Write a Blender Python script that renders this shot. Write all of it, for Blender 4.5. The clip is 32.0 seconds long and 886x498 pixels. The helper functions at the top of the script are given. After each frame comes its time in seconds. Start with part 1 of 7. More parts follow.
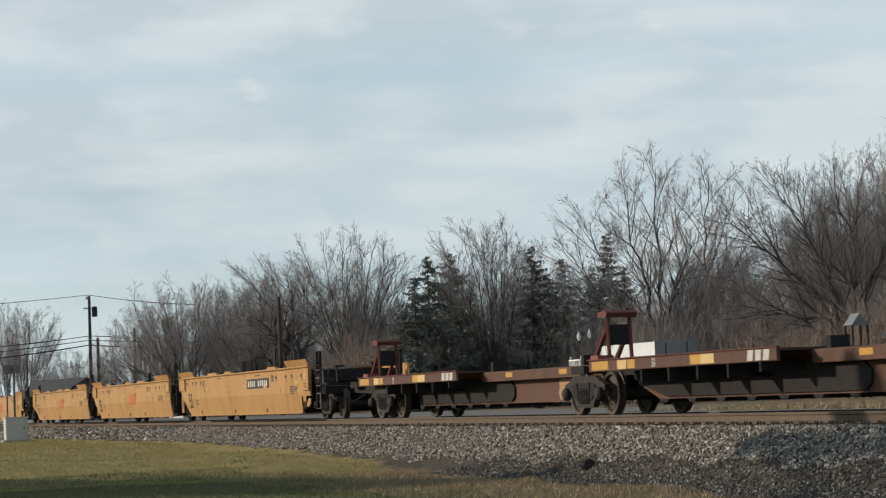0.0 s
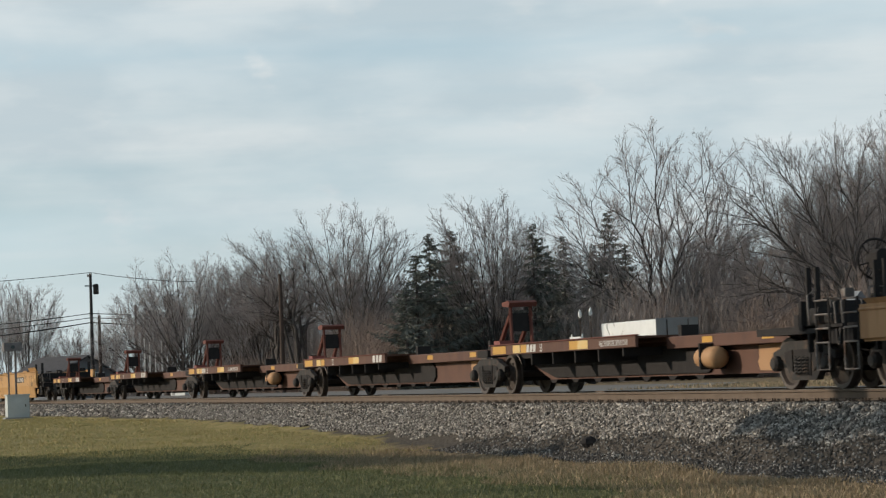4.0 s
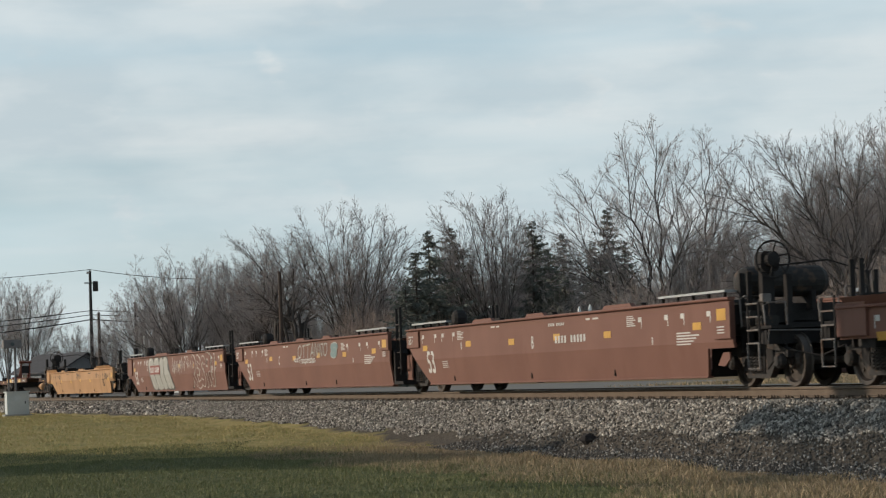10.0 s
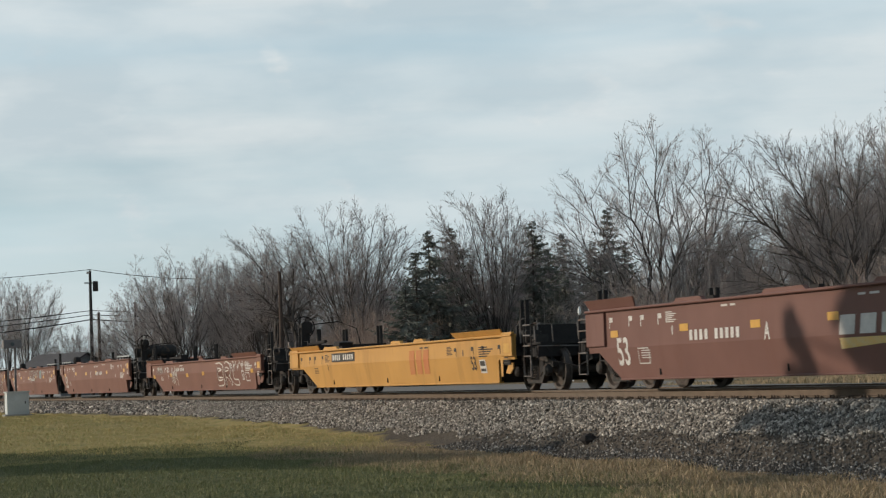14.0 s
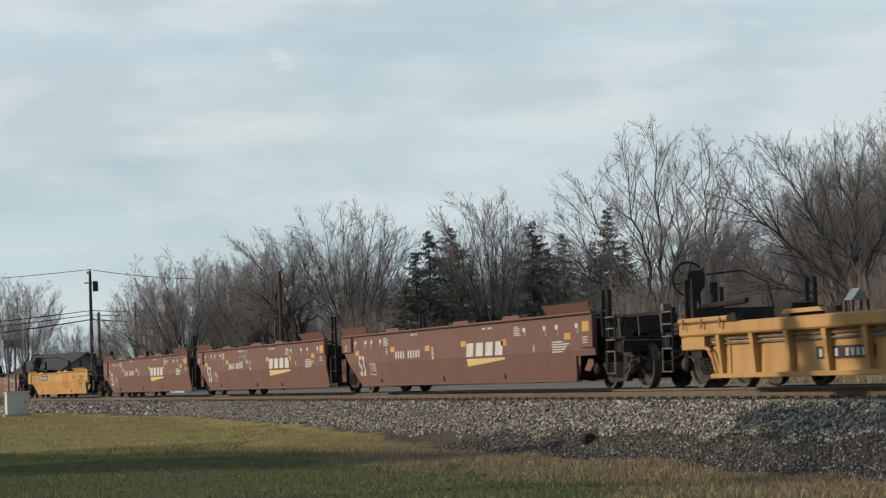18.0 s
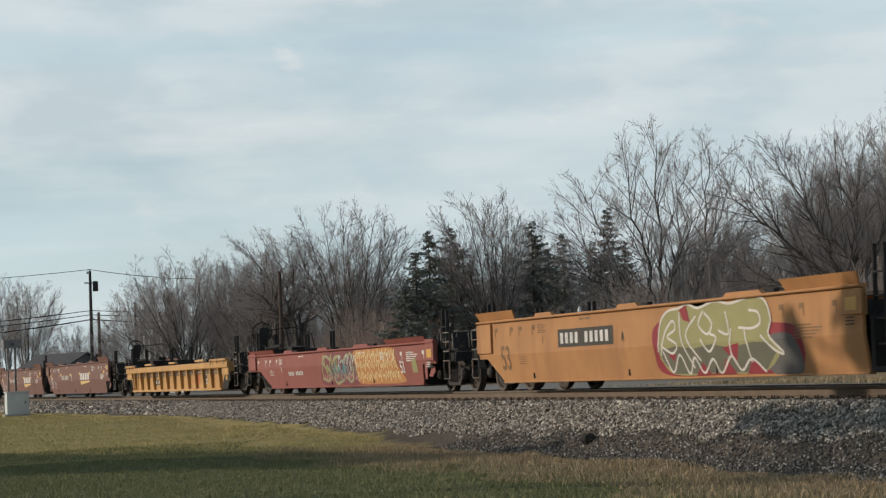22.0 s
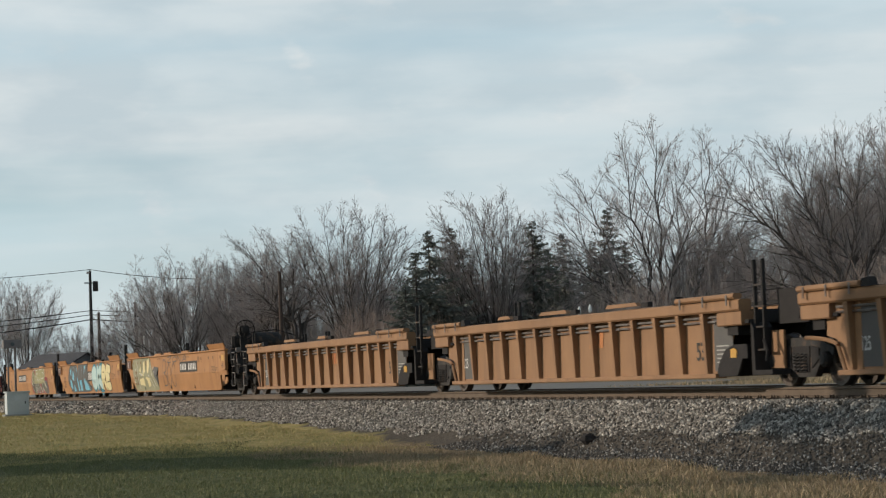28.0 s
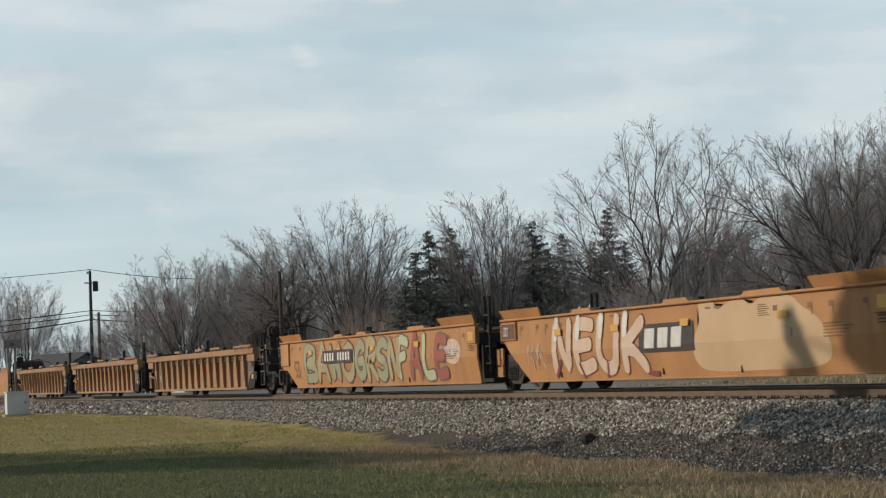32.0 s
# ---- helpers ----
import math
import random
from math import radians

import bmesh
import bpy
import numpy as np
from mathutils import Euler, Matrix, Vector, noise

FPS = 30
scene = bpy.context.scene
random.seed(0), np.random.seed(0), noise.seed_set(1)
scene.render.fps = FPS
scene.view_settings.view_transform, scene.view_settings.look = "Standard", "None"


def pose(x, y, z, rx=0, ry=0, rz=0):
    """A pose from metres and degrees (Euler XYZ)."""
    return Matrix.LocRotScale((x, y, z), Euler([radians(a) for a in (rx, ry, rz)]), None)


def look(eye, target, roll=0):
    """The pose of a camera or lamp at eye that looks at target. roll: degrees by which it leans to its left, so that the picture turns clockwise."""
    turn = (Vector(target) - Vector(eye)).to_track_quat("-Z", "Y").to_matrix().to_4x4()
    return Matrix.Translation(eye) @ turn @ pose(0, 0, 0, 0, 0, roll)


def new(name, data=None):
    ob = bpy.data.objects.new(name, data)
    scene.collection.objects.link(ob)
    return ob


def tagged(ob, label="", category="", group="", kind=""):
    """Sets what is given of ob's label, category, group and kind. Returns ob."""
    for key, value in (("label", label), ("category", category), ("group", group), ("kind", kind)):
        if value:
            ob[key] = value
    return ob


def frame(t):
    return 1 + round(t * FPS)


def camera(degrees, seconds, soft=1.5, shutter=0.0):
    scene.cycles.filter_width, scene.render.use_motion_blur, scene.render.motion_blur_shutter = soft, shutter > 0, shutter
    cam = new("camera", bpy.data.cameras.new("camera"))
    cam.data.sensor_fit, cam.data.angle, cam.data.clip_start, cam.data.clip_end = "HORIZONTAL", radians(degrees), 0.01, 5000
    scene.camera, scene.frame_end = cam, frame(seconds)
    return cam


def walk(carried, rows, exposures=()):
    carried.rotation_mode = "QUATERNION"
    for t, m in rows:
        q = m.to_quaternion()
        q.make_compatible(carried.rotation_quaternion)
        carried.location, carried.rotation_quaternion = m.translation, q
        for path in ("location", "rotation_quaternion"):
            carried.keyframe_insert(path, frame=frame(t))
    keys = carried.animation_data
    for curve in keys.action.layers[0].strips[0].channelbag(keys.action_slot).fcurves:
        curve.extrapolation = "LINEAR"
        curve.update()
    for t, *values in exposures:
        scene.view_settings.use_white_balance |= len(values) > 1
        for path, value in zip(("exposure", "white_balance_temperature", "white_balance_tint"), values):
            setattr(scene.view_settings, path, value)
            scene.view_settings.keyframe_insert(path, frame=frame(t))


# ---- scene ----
# ---------------------------------------------------------------- plan
# Rail top is z = 0; the track runs along x at y = TRACK; the camera stands at y = 0 and looks
# along the track towards -x.  The train rolls towards -x.
TRACK = 18.07
EYE = (0.0, 0.0, 0.40)
HEADING, PITCH, ROLL = 18.313, 3.196, -2.104
TRAVEL = [(0, 0.0), (4, 54.93), (8, 110.19), (12, 166.13), (16, 221.96), (20, 277.03), (24, 331.33), (28, 385.41), (32, 440.07)]


def aim(turn, rise):
    a, b = radians(HEADING + turn), radians(PITCH + rise)
    way = Vector((-math.cos(a) * math.cos(b), math.sin(a) * math.cos(b), math.sin(b)))
    return look(EYE, Vector(EYE) + way, ROLL)


# ---------------------------------------------------------------- camera
cam = camera(22.14, 32.0, soft=1.25, shutter=0.12)
walk(cam, [(0, aim(0.043, 0.643)), (0.5, aim(0.024, 0.357)), (1, aim(0.0, 0.243)), (1.5, aim(-0.043, 0.257)), (2, aim(-0.023, 0.236)),
           (2.5, aim(-0.02, 0.193)), (3, aim(-0.014, 0.15)), (3.5, aim(-0.011, 0.107)), (5.5, aim(0, 0.024)), (6, aim(0, 0.009)),
           (7, aim(0, 0)), (20, aim(0, 0)), (32, aim(0, 0))])

# ---------------------------------------------------------------- world and sun
SUN_WAY = Vector((-0.47, -0.88, 0)).normalized()
SUN_UP = radians(18)
world = bpy.data.worlds.new("sky")
scene.world = world
world.use_nodes = True


def sky_nodes():
    """Clear sky behind a thin, uneven sheet of cloud that thickens towards the horizon."""
    nt = world.node_tree
    nt.nodes.clear()
    N, L = nt.nodes.new, nt.links.new
    out, mix = N("ShaderNodeOutputWorld"), N("ShaderNodeMixShader")
    clear, cloud = N("ShaderNodeBackground"), N("ShaderNodeBackground")
    sky = N("ShaderNodeTexSky")
    sky.sky_type, sky.sun_disc = "NISHITA", False
    sky.sun_elevation, sky.sun_rotation = SUN_UP, math.atan2(SUN_WAY.x, SUN_WAY.y) % (2 * math.pi)
    sky.air_density, sky.dust_density, sky.ozone_density = 1.0, 0.6, 1.2
    clear.inputs["Strength"].default_value = 0.085
    L(sky.outputs["Color"], clear.inputs["Color"])
    co, mp, sep = N("ShaderNodeTexCoord"), N("ShaderNodeMapping"), N("ShaderNodeSeparateXYZ")
    mp.inputs["Scale"].default_value = (1, 1, 6.0)
    L(co.outputs["Generated"], mp.inputs[0]); L(co.outputs["Generated"], sep.inputs[0])
    big = N("ShaderNodeTexNoise")
    big.inputs["Scale"].default_value, big.inputs["Detail"].default_value, big.inputs["Roughness"].default_value = 3.0, 4, 0.45
    L(mp.outputs[0], big.inputs["Vector"])
    cover = N("ShaderNodeValToRGB")
    cover.color_ramp.elements[0].position, cover.color_ramp.elements[1].position = 0.30, 0.70
    cover.color_ramp.elements[0].color, cover.color_ramp.elements[1].color = (0.5, 0.5, 0.5, 1), (0.93, 0.93, 0.93, 1)
    L(big.outputs["Fac"], cover.inputs[0])
    thin = N("ShaderNodeMapRange")
    thin.inputs[1].default_value, thin.inputs[2].default_value, thin.inputs[3].default_value, thin.inputs[4].default_value = 0.2, 0.75, 1.0, 0.22
    L(sep.outputs["Z"], thin.inputs[0])
    share = N("ShaderNodeMath"); share.operation = "MULTIPLY"
    L(cover.outputs[0], share.inputs[0]); L(thin.outputs[0], share.inputs[1])
    tone = N("ShaderNodeValToRGB")
    tone.color_ramp.elements[0].position, tone.color_ramp.elements[1].position = 0.28, 0.74
    tone.color_ramp.elements[0].color, tone.color_ramp.elements[1].color = (0.455, 0.665, 0.785, 1), (0.68, 0.79, 0.83, 1)
    L(big.outputs["Fac"], tone.inputs[0])
    L(tone.outputs[0], cloud.inputs["Color"])
    L(share.outputs[0], mix.inputs[0]); L(clear.outputs[0], mix.inputs[1]); L(cloud.outputs[0], mix.inputs[2])
    L(mix.outputs[0], out.inputs[0])


sky_nodes()
sun = new("sun", bpy.data.lights.new("sun", "SUN"))
sun.data.energy, sun.data.angle, sun.data.color = 3.2, radians(0.6), (1.0, 0.89, 0.74)
sun_dir = Vector((SUN_WAY.x * math.cos(SUN_UP), SUN_WAY.y * math.cos(SUN_UP), math.sin(SUN_UP)))
sun.matrix_world = look(sun_dir * 50, (0, 0, 0))
scene.view_settings.exposure = 0.0

# ---------------------------------------------------------------- materials


def mat(name, a, b=None, rough=0.75, metal=0.0, scale=2.0, fine=40.0, bump=0.15, rust=None, rust_cut=0.6, streak=(2.2, 2.2, 0.45), piece=0.0, spec=0.3):
    """Two tones mixed by a coarse and a fine noise, rust or dirt in streaks, fine relief; piece: spread from piece to piece."""
    m = bpy.data.materials.new(name)
    m.use_nodes = True
    nt = m.node_tree
    N, L = nt.nodes.new, nt.links.new
    sh = nt.nodes["Principled BSDF"]
    b = b or tuple(c * 0.72 for c in a)
    co = N("ShaderNodeTexCoord")
    n1, n2 = N("ShaderNodeTexNoise"), N("ShaderNodeTexNoise")
    n1.inputs["Scale"].default_value, n1.inputs["Detail"].default_value = scale, 6
    n2.inputs["Scale"].default_value, n2.inputs["Detail"].default_value = fine, 4
    for n in (n1, n2):
        L(co.outputs["Object"], n.inputs["Vector"])
    av = N("ShaderNodeMix"); av.data_type = "FLOAT"; av.inputs[0].default_value = 0.35
    L(n1.outputs["Fac"], av.inputs[2]); L(n2.outputs["Fac"], av.inputs[3])
    ra = N("ShaderNodeValToRGB")
    ra.color_ramp.elements[0].position, ra.color_ramp.elements[1].position = 0.34, 0.66
    ra.color_ramp.elements[0].color, ra.color_ramp.elements[1].color = (*b, 1), (*a, 1)
    L(av.outputs[0], ra.inputs[0])
    colour = ra.outputs[0]
    if rust:
        mp, n3, r3 = N("ShaderNodeMapping"), N("ShaderNodeTexNoise"), N("ShaderNodeValToRGB")
        mp.inputs["Scale"].default_value = streak
        n3.inputs["Scale"].default_value, n3.inputs["Detail"].default_value = 1.0, 8
        L(co.outputs["Object"], mp.inputs[0]); L(mp.outputs[0], n3.inputs["Vector"])
        r3.color_ramp.elements[0].position, r3.color_ramp.elements[1].position = rust_cut - 0.04, rust_cut + 0.12
        L(n3.outputs["Fac"], r3.inputs[0])
        mx = N("ShaderNodeMix"); mx.data_type = "RGBA"
        L(r3.outputs[0], mx.inputs[0]); L(colour, mx.inputs[6]); mx.inputs[7].default_value = (*rust, 1)
        colour = mx.outputs[2]
    if piece:
        oi, hsv, mr = N("ShaderNodeObjectInfo"), N("ShaderNodeHueSaturation"), N("ShaderNodeMapRange")
        mr.inputs[3].default_value, mr.inputs[4].default_value = 1 - piece, 1 + piece
        L(oi.outputs["Random"], mr.inputs[0]); L(mr.outputs[0], hsv.inputs["Value"]); L(colour, hsv.inputs["Color"])
        colour = hsv.outputs[0]
    L(colour, sh.inputs["Base Color"])
    rr = N("ShaderNodeMapRange")
    rr.inputs[3].default_value, rr.inputs[4].default_value = rough - 0.1, min(1, rough + 0.12)
    L(n2.outputs["Fac"], rr.inputs[0]); L(rr.outputs[0], sh.inputs["Roughness"])
    sh.inputs["Metallic"].default_value = metal
    sh.inputs["Specular IOR Level"].default_value = spec
    if bump:
        bp = N("ShaderNodeBump")
        bp.inputs["Strength"].default_value, bp.inputs["Distance"].default_value = bump, 0.02
        L(av.outputs[0], bp.inputs["Height"]); L(bp.outputs[0], sh.inputs["Normal"])
    return m


def island(name, colours, rough=0.9, bump=0.0):
    """Loose small pieces joined in one mesh: each island takes one of the colours."""
    m = bpy.data.materials.new(name)
    m.use_nodes = True
    nt = m.node_tree
    sh, ge, ra = nt.nodes["Principled BSDF"], nt.nodes.new("ShaderNodeNewGeometry"), nt.nodes.new("ShaderNodeValToRGB")
    els = ra.color_ramp.elements
    while len(els) < len(colours):
        els.new(0.5)
    for i, c in enumerate(colours):
        els[i].position = i / (len(colours) - 1)
        els[i].color = (*c, 1)
    nt.links.new(ge.outputs["Random Per Island"], ra.inputs[0])
    nt.links.new(ra.outputs[0], sh.inputs["Base Color"])
    sh.inputs["Roughness"].default_value = rough
    sh.inputs["Specular IOR Level"].default_value = 0.2
    return m


RUST = (0.10, 0.045, 0.025)
M_YELLOW = mat("yellow car paint", (0.49, 0.27, 0.095), (0.40, 0.21, 0.07), rough=0.6, scale=0.9, rust=(0.355, 0.188, 0.062), rust_cut=0.565)
M_YELLOW_CLEAN = mat("bright yellow car paint", (0.53, 0.275, 0.07), (0.44, 0.225, 0.056), rough=0.55, scale=0.9, rust=(0.395, 0.203, 0.05), rust_cut=0.565)
M_TAN = mat("faded yellow car paint", (0.45, 0.255, 0.125), (0.37, 0.2, 0.095), rough=0.65, scale=0.8, rust=(0.33, 0.177, 0.08), rust_cut=0.565)
M_RIBBED = mat("dirty yellow brown car paint", (0.33, 0.178, 0.088), (0.235, 0.124, 0.062), rough=0.7, scale=1.2, rust=(0.24, 0.129, 0.067), rust_cut=0.55)
M_ORANGE = mat("weathered orange car paint", (0.43, 0.205, 0.078), (0.32, 0.15, 0.057), rough=0.65, scale=0.8, rust=(0.315, 0.147, 0.059), rust_cut=0.565)
M_BROWN = mat("brown car paint", (0.195, 0.09, 0.064), (0.155, 0.069, 0.049), rough=0.65, scale=0.8, rust=(0.163, 0.072, 0.05), rust_cut=0.565)
M_MAROON = mat("red brown car paint", (0.17, 0.08, 0.062), (0.137, 0.063, 0.049), rough=0.65, scale=0.8, rust=(0.145, 0.065, 0.049), rust_cut=0.565)
M_RED = mat("faded red car paint", (0.26, 0.078, 0.064), (0.21, 0.062, 0.05), rough=0.65, scale=0.8, rust=(0.21, 0.064, 0.05), rust_cut=0.565)
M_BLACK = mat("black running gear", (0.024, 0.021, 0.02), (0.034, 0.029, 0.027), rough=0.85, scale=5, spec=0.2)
M_STEEL = mat("grimy truck steel", (0.042, 0.036, 0.032), (0.022, 0.019, 0.017), rough=0.75, scale=7, rust=(0.10, 0.06, 0.04), rust_cut=0.58, streak=(5, 5, 5))
M_TREAD = mat("wheel steel", (0.11, 0.088, 0.073), (0.06, 0.046, 0.038), rough=0.5, metal=0.3, scale=6)
M_WHITE = mat("white lettering paint", (0.62, 0.59, 0.55), (0.46, 0.43, 0.4), rough=0.7, scale=4, bump=0)
M_DARKLET = mat("black lettering paint", (0.035, 0.03, 0.027), (0.06, 0.05, 0.04), rough=0.7, scale=4, bump=0)
M_ORANGELET = mat("faded red lettering", (0.55, 0.12, 0.05), (0.5, 0.16, 0.05), rough=0.7, scale=4, bump=0)
M_REFLECT = mat("yellow reflector", (0.58, 0.32, 0.06), (0.48, 0.25, 0.05), rough=0.4, scale=6, bump=0)
M_GREYBAR = mat("galvanised walkway", (0.42, 0.42, 0.42), (0.32, 0.32, 0.31), rough=0.5, metal=0.4, scale=6)
M_IRON = mat("dull grey iron", (0.2, 0.18, 0.165), (0.12, 0.1, 0.09), rough=0.65, scale=6, rust=(0.13, 0.075, 0.05), rust_cut=0.56, streak=(4, 4, 4))
M_SPINE = mat("brown spine car paint", (0.135, 0.064, 0.04), (0.09, 0.043, 0.03), rough=0.7, scale=1.5, rust=(0.09, 0.042, 0.03), rust_cut=0.58)
M_HITCH = mat("rusty red hitch steel", (0.17, 0.055, 0.038), (0.11, 0.038, 0.028), rough=0.75, scale=4)
M_PALE = mat("worn cream patch", (0.60, 0.48, 0.26), (0.68, 0.42, 0.12), rough=0.7, scale=6, bump=0)
M_RAIL = mat("rusty rail side", (0.15, 0.108, 0.077), (0.112, 0.08, 0.057), rough=0.8, scale=4, fine=60)
M_SHINE = mat("polished rail head", (0.35, 0.33, 0.31), (0.28, 0.25, 0.23), rough=0.35, metal=0.8, scale=8, bump=0.02)
M_TIE = mat("weathered tie wood", (0.12, 0.09, 0.066), (0.07, 0.052, 0.04), rough=0.9, scale=8, fine=70, bump=0.4, piece=0.35)
M_BALLAST = island("ballast stones", [(0.03, 0.026, 0.022), (0.24, 0.21, 0.18), (0.05, 0.043, 0.036), (0.64, 0.58, 0.50), (0.04, 0.034, 0.029), (0.36, 0.315, 0.265), (0.06, 0.05, 0.042), (0.46, 0.41, 0.35), (0.035, 0.03, 0.026)])
M_GRAVEL = island("dark gravel", [(0.045, 0.04, 0.036), (0.15, 0.135, 0.12), (0.06, 0.053, 0.047), (0.42, 0.39, 0.35), (0.05, 0.044, 0.039), (0.10, 0.09, 0.08), (0.055, 0.048, 0.042)])
M_GRASS = island("green grass blades", [(0.1, 0.112, 0.047), (0.189, 0.183, 0.083), (0.124, 0.142, 0.053), (0.33, 0.295, 0.159), (0.142, 0.153, 0.059), (0.236, 0.206, 0.106)])
M_GOLD = island("golden grass blades", [(0.396, 0.33, 0.149), (0.473, 0.363, 0.165), (0.297, 0.292, 0.105), (0.539, 0.413, 0.204), (0.374, 0.297, 0.121)])
M_STRAW = island("dry grass blades", [(0.41, 0.30, 0.19), (0.30, 0.22, 0.13), (0.47, 0.35, 0.23), (0.22, 0.19, 0.10), (0.34, 0.25, 0.15)])
M_BARK = mat("grey bark", (0.115, 0.099, 0.09), (0.065, 0.055, 0.049), rough=0.95, scale=3, fine=30, bump=0.5, piece=0.25)
M_THICKET = mat("grey brown thicket twigs", (0.39, 0.34, 0.318), (0.28, 0.242, 0.226), rough=0.95, scale=0.35, bump=0)
M_TWIG = mat("brown twigs", (0.36, 0.314, 0.298), (0.262, 0.227, 0.215), rough=0.95, scale=0.5, bump=0, piece=0.25)
M_TWIGRED = mat("reddish brown twigs", (0.30, 0.232, 0.195), (0.215, 0.165, 0.138), rough=0.95, scale=0.3, bump=0, piece=0.2)
M_PALEBARK = mat("pale grey stems", (0.33, 0.29, 0.26), (0.2, 0.175, 0.155), rough=0.95, scale=0.6, bump=0)
M_NEEDLE = island("spruce needles", [(0.10, 0.106, 0.092), (0.165, 0.17, 0.145), (0.125, 0.13, 0.11), (0.19, 0.19, 0.165)])
M_POLE = mat("brown utility pole wood", (0.095, 0.066, 0.052), (0.06, 0.043, 0.035), rough=0.95, scale=2, bump=0.3)
M_MAST = mat("dull grey mast paint", (0.2, 0.18, 0.175), (0.14, 0.125, 0.12), rough=0.8, scale=3)
M_POLEGREY = mat("dark utility pole wood", (0.06, 0.055, 0.055), (0.035, 0.032, 0.032), rough=0.95, scale=2, bump=0.3)
M_WIRE = mat("black wire", (0.02, 0.02, 0.022), rough=0.7, bump=0)
M_CABINET = mat("pale grey cabinet paint", (0.55, 0.57, 0.56), (0.46, 0.48, 0.47), rough=0.5, scale=3)
M_CONCRETE = mat("concrete", (0.36, 0.35, 0.32), (0.28, 0.27, 0.25), rough=0.9, scale=5)
M_ROAD = mat("worn grey asphalt", (0.215, 0.19, 0.165), (0.16, 0.142, 0.124), rough=0.95, scale=0.8, fine=25, rust=(0.15, 0.14, 0.13), rust_cut=0.6, streak=(0.15, 0.6, 1))
M_SIDING = mat("grey house siding", (0.22, 0.23, 0.24), (0.18, 0.19, 0.20), rough=0.8, scale=2)
M_ROOF = mat("dark shingle roof", (0.085, 0.08, 0.085), (0.06, 0.058, 0.06), rough=0.95, scale=3, fine=20)
M_WHITEWALL = mat("white painted panel", (0.74, 0.74, 0.72), (0.66, 0.66, 0.64), rough=0.6, scale=1.5)
M_BRICKRED = mat("red house wall", (0.27, 0.075, 0.06), (0.21, 0.06, 0.05), rough=0.9, scale=3)
# Grey that carries the trailer rear's shade; also colours the shed door.
M_REARSHADE_GREY = mat("grey for shaded trailer rear and shed door", (0.28, 0.28, 0.275), (0.22, 0.22, 0.22), rough=0.6, scale=1.5)
M_GLASS = mat("dark window glass", (0.03, 0.035, 0.04), rough=0.12, bump=0, spec=0.6)
G_SILVER = mat("silver spray paint", (0.38, 0.365, 0.325), (0.3, 0.285, 0.255), rough=0.55, scale=2, bump=0)
G_WHITE = mat("white spray paint", (0.62, 0.58, 0.53), (0.48, 0.44, 0.39), rough=0.7, scale=2, bump=0)
G_BLACK = mat("black spray paint", (0.045, 0.04, 0.04), (0.07, 0.06, 0.055), rough=0.7, scale=2, bump=0)
G_CHAR = mat("charcoal spray paint", (0.095, 0.09, 0.085), (0.12, 0.105, 0.095), rough=0.7, scale=2, bump=0)
G_BLUE = mat("sky blue spray paint", (0.13, 0.36, 0.48), (0.2, 0.45, 0.55), rough=0.7, scale=2, bump=0)
G_TEAL = mat("teal spray paint", (0.06, 0.22, 0.27), (0.05, 0.17, 0.22), rough=0.7, scale=2, bump=0)
G_MINT = mat("pale mint spray paint", (0.48, 0.60, 0.56), (0.38, 0.50, 0.48), rough=0.7, scale=2, bump=0)
G_OLIVE = mat("olive spray paint", (0.30, 0.27, 0.12), (0.24, 0.22, 0.10), rough=0.7, scale=2, bump=0)
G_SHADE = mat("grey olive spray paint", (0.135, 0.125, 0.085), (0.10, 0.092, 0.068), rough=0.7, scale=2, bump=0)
G_CREAM = mat("cream spray paint", (0.66, 0.55, 0.30), (0.58, 0.48, 0.25), rough=0.7, scale=2, bump=0)
G_KHAKI = mat("khaki spray paint", (0.36, 0.28, 0.16), (0.30, 0.23, 0.13), rough=0.7, scale=1.5, bump=0)
G_PALEGREEN = mat("pale green spray paint", (0.40, 0.40, 0.26), (0.34, 0.34, 0.22), rough=0.7, scale=1.5, bump=0)
G_BRICK = mat("brick red spray paint", (0.30, 0.085, 0.06), (0.25, 0.075, 0.055), rough=0.7, scale=1.5, bump=0)
G_DUSTY = mat("dusty pink spray paint", (0.50, 0.33, 0.22), (0.55, 0.42, 0.33), rough=0.7, scale=3, bump=0)
G_AMBER = mat("amber spray paint", (0.46, 0.21, 0.075), (0.40, 0.17, 0.06), rough=0.7, scale=2, bump=0)
M_FADEINK = mat("faded black lettering", (0.17, 0.092, 0.045), (0.22, 0.12, 0.055), rough=0.7, scale=3, bump=0)
G_SMOKE = mat("smoky teal spray paint", (0.2, 0.27, 0.27), (0.15, 0.2, 0.2), rough=0.7, scale=2, bump=0)
M_FADEDRED = mat("sun faded red lettering", (0.46, 0.15, 0.06), (0.44, 0.19, 0.06), rough=0.7, scale=3, bump=0)
G_SAGE = mat("sage spray paint", (0.30, 0.28, 0.17), (0.25, 0.23, 0.14), rough=0.7, scale=2, bump=0)
G_DKRED = mat("dark red spray paint", (0.26, 0.03, 0.04), (0.2, 0.025, 0.03), rough=0.7, scale=2, bump=0)
G_WINE = mat("wine spray paint", (0.20, 0.055, 0.06), (0.15, 0.045, 0.05), rough=0.7, scale=2, bump=0)
G_PINK = mat("pink spray paint", (0.55, 0.25, 0.22), (0.5, 0.3, 0.24), rough=0.7, scale=2, bump=0)
G_BEIGE = mat("beige buffed paint", (0.50, 0.345, 0.21), (0.42, 0.275, 0.155), rough=0.7, scale=0.7, bump=0)



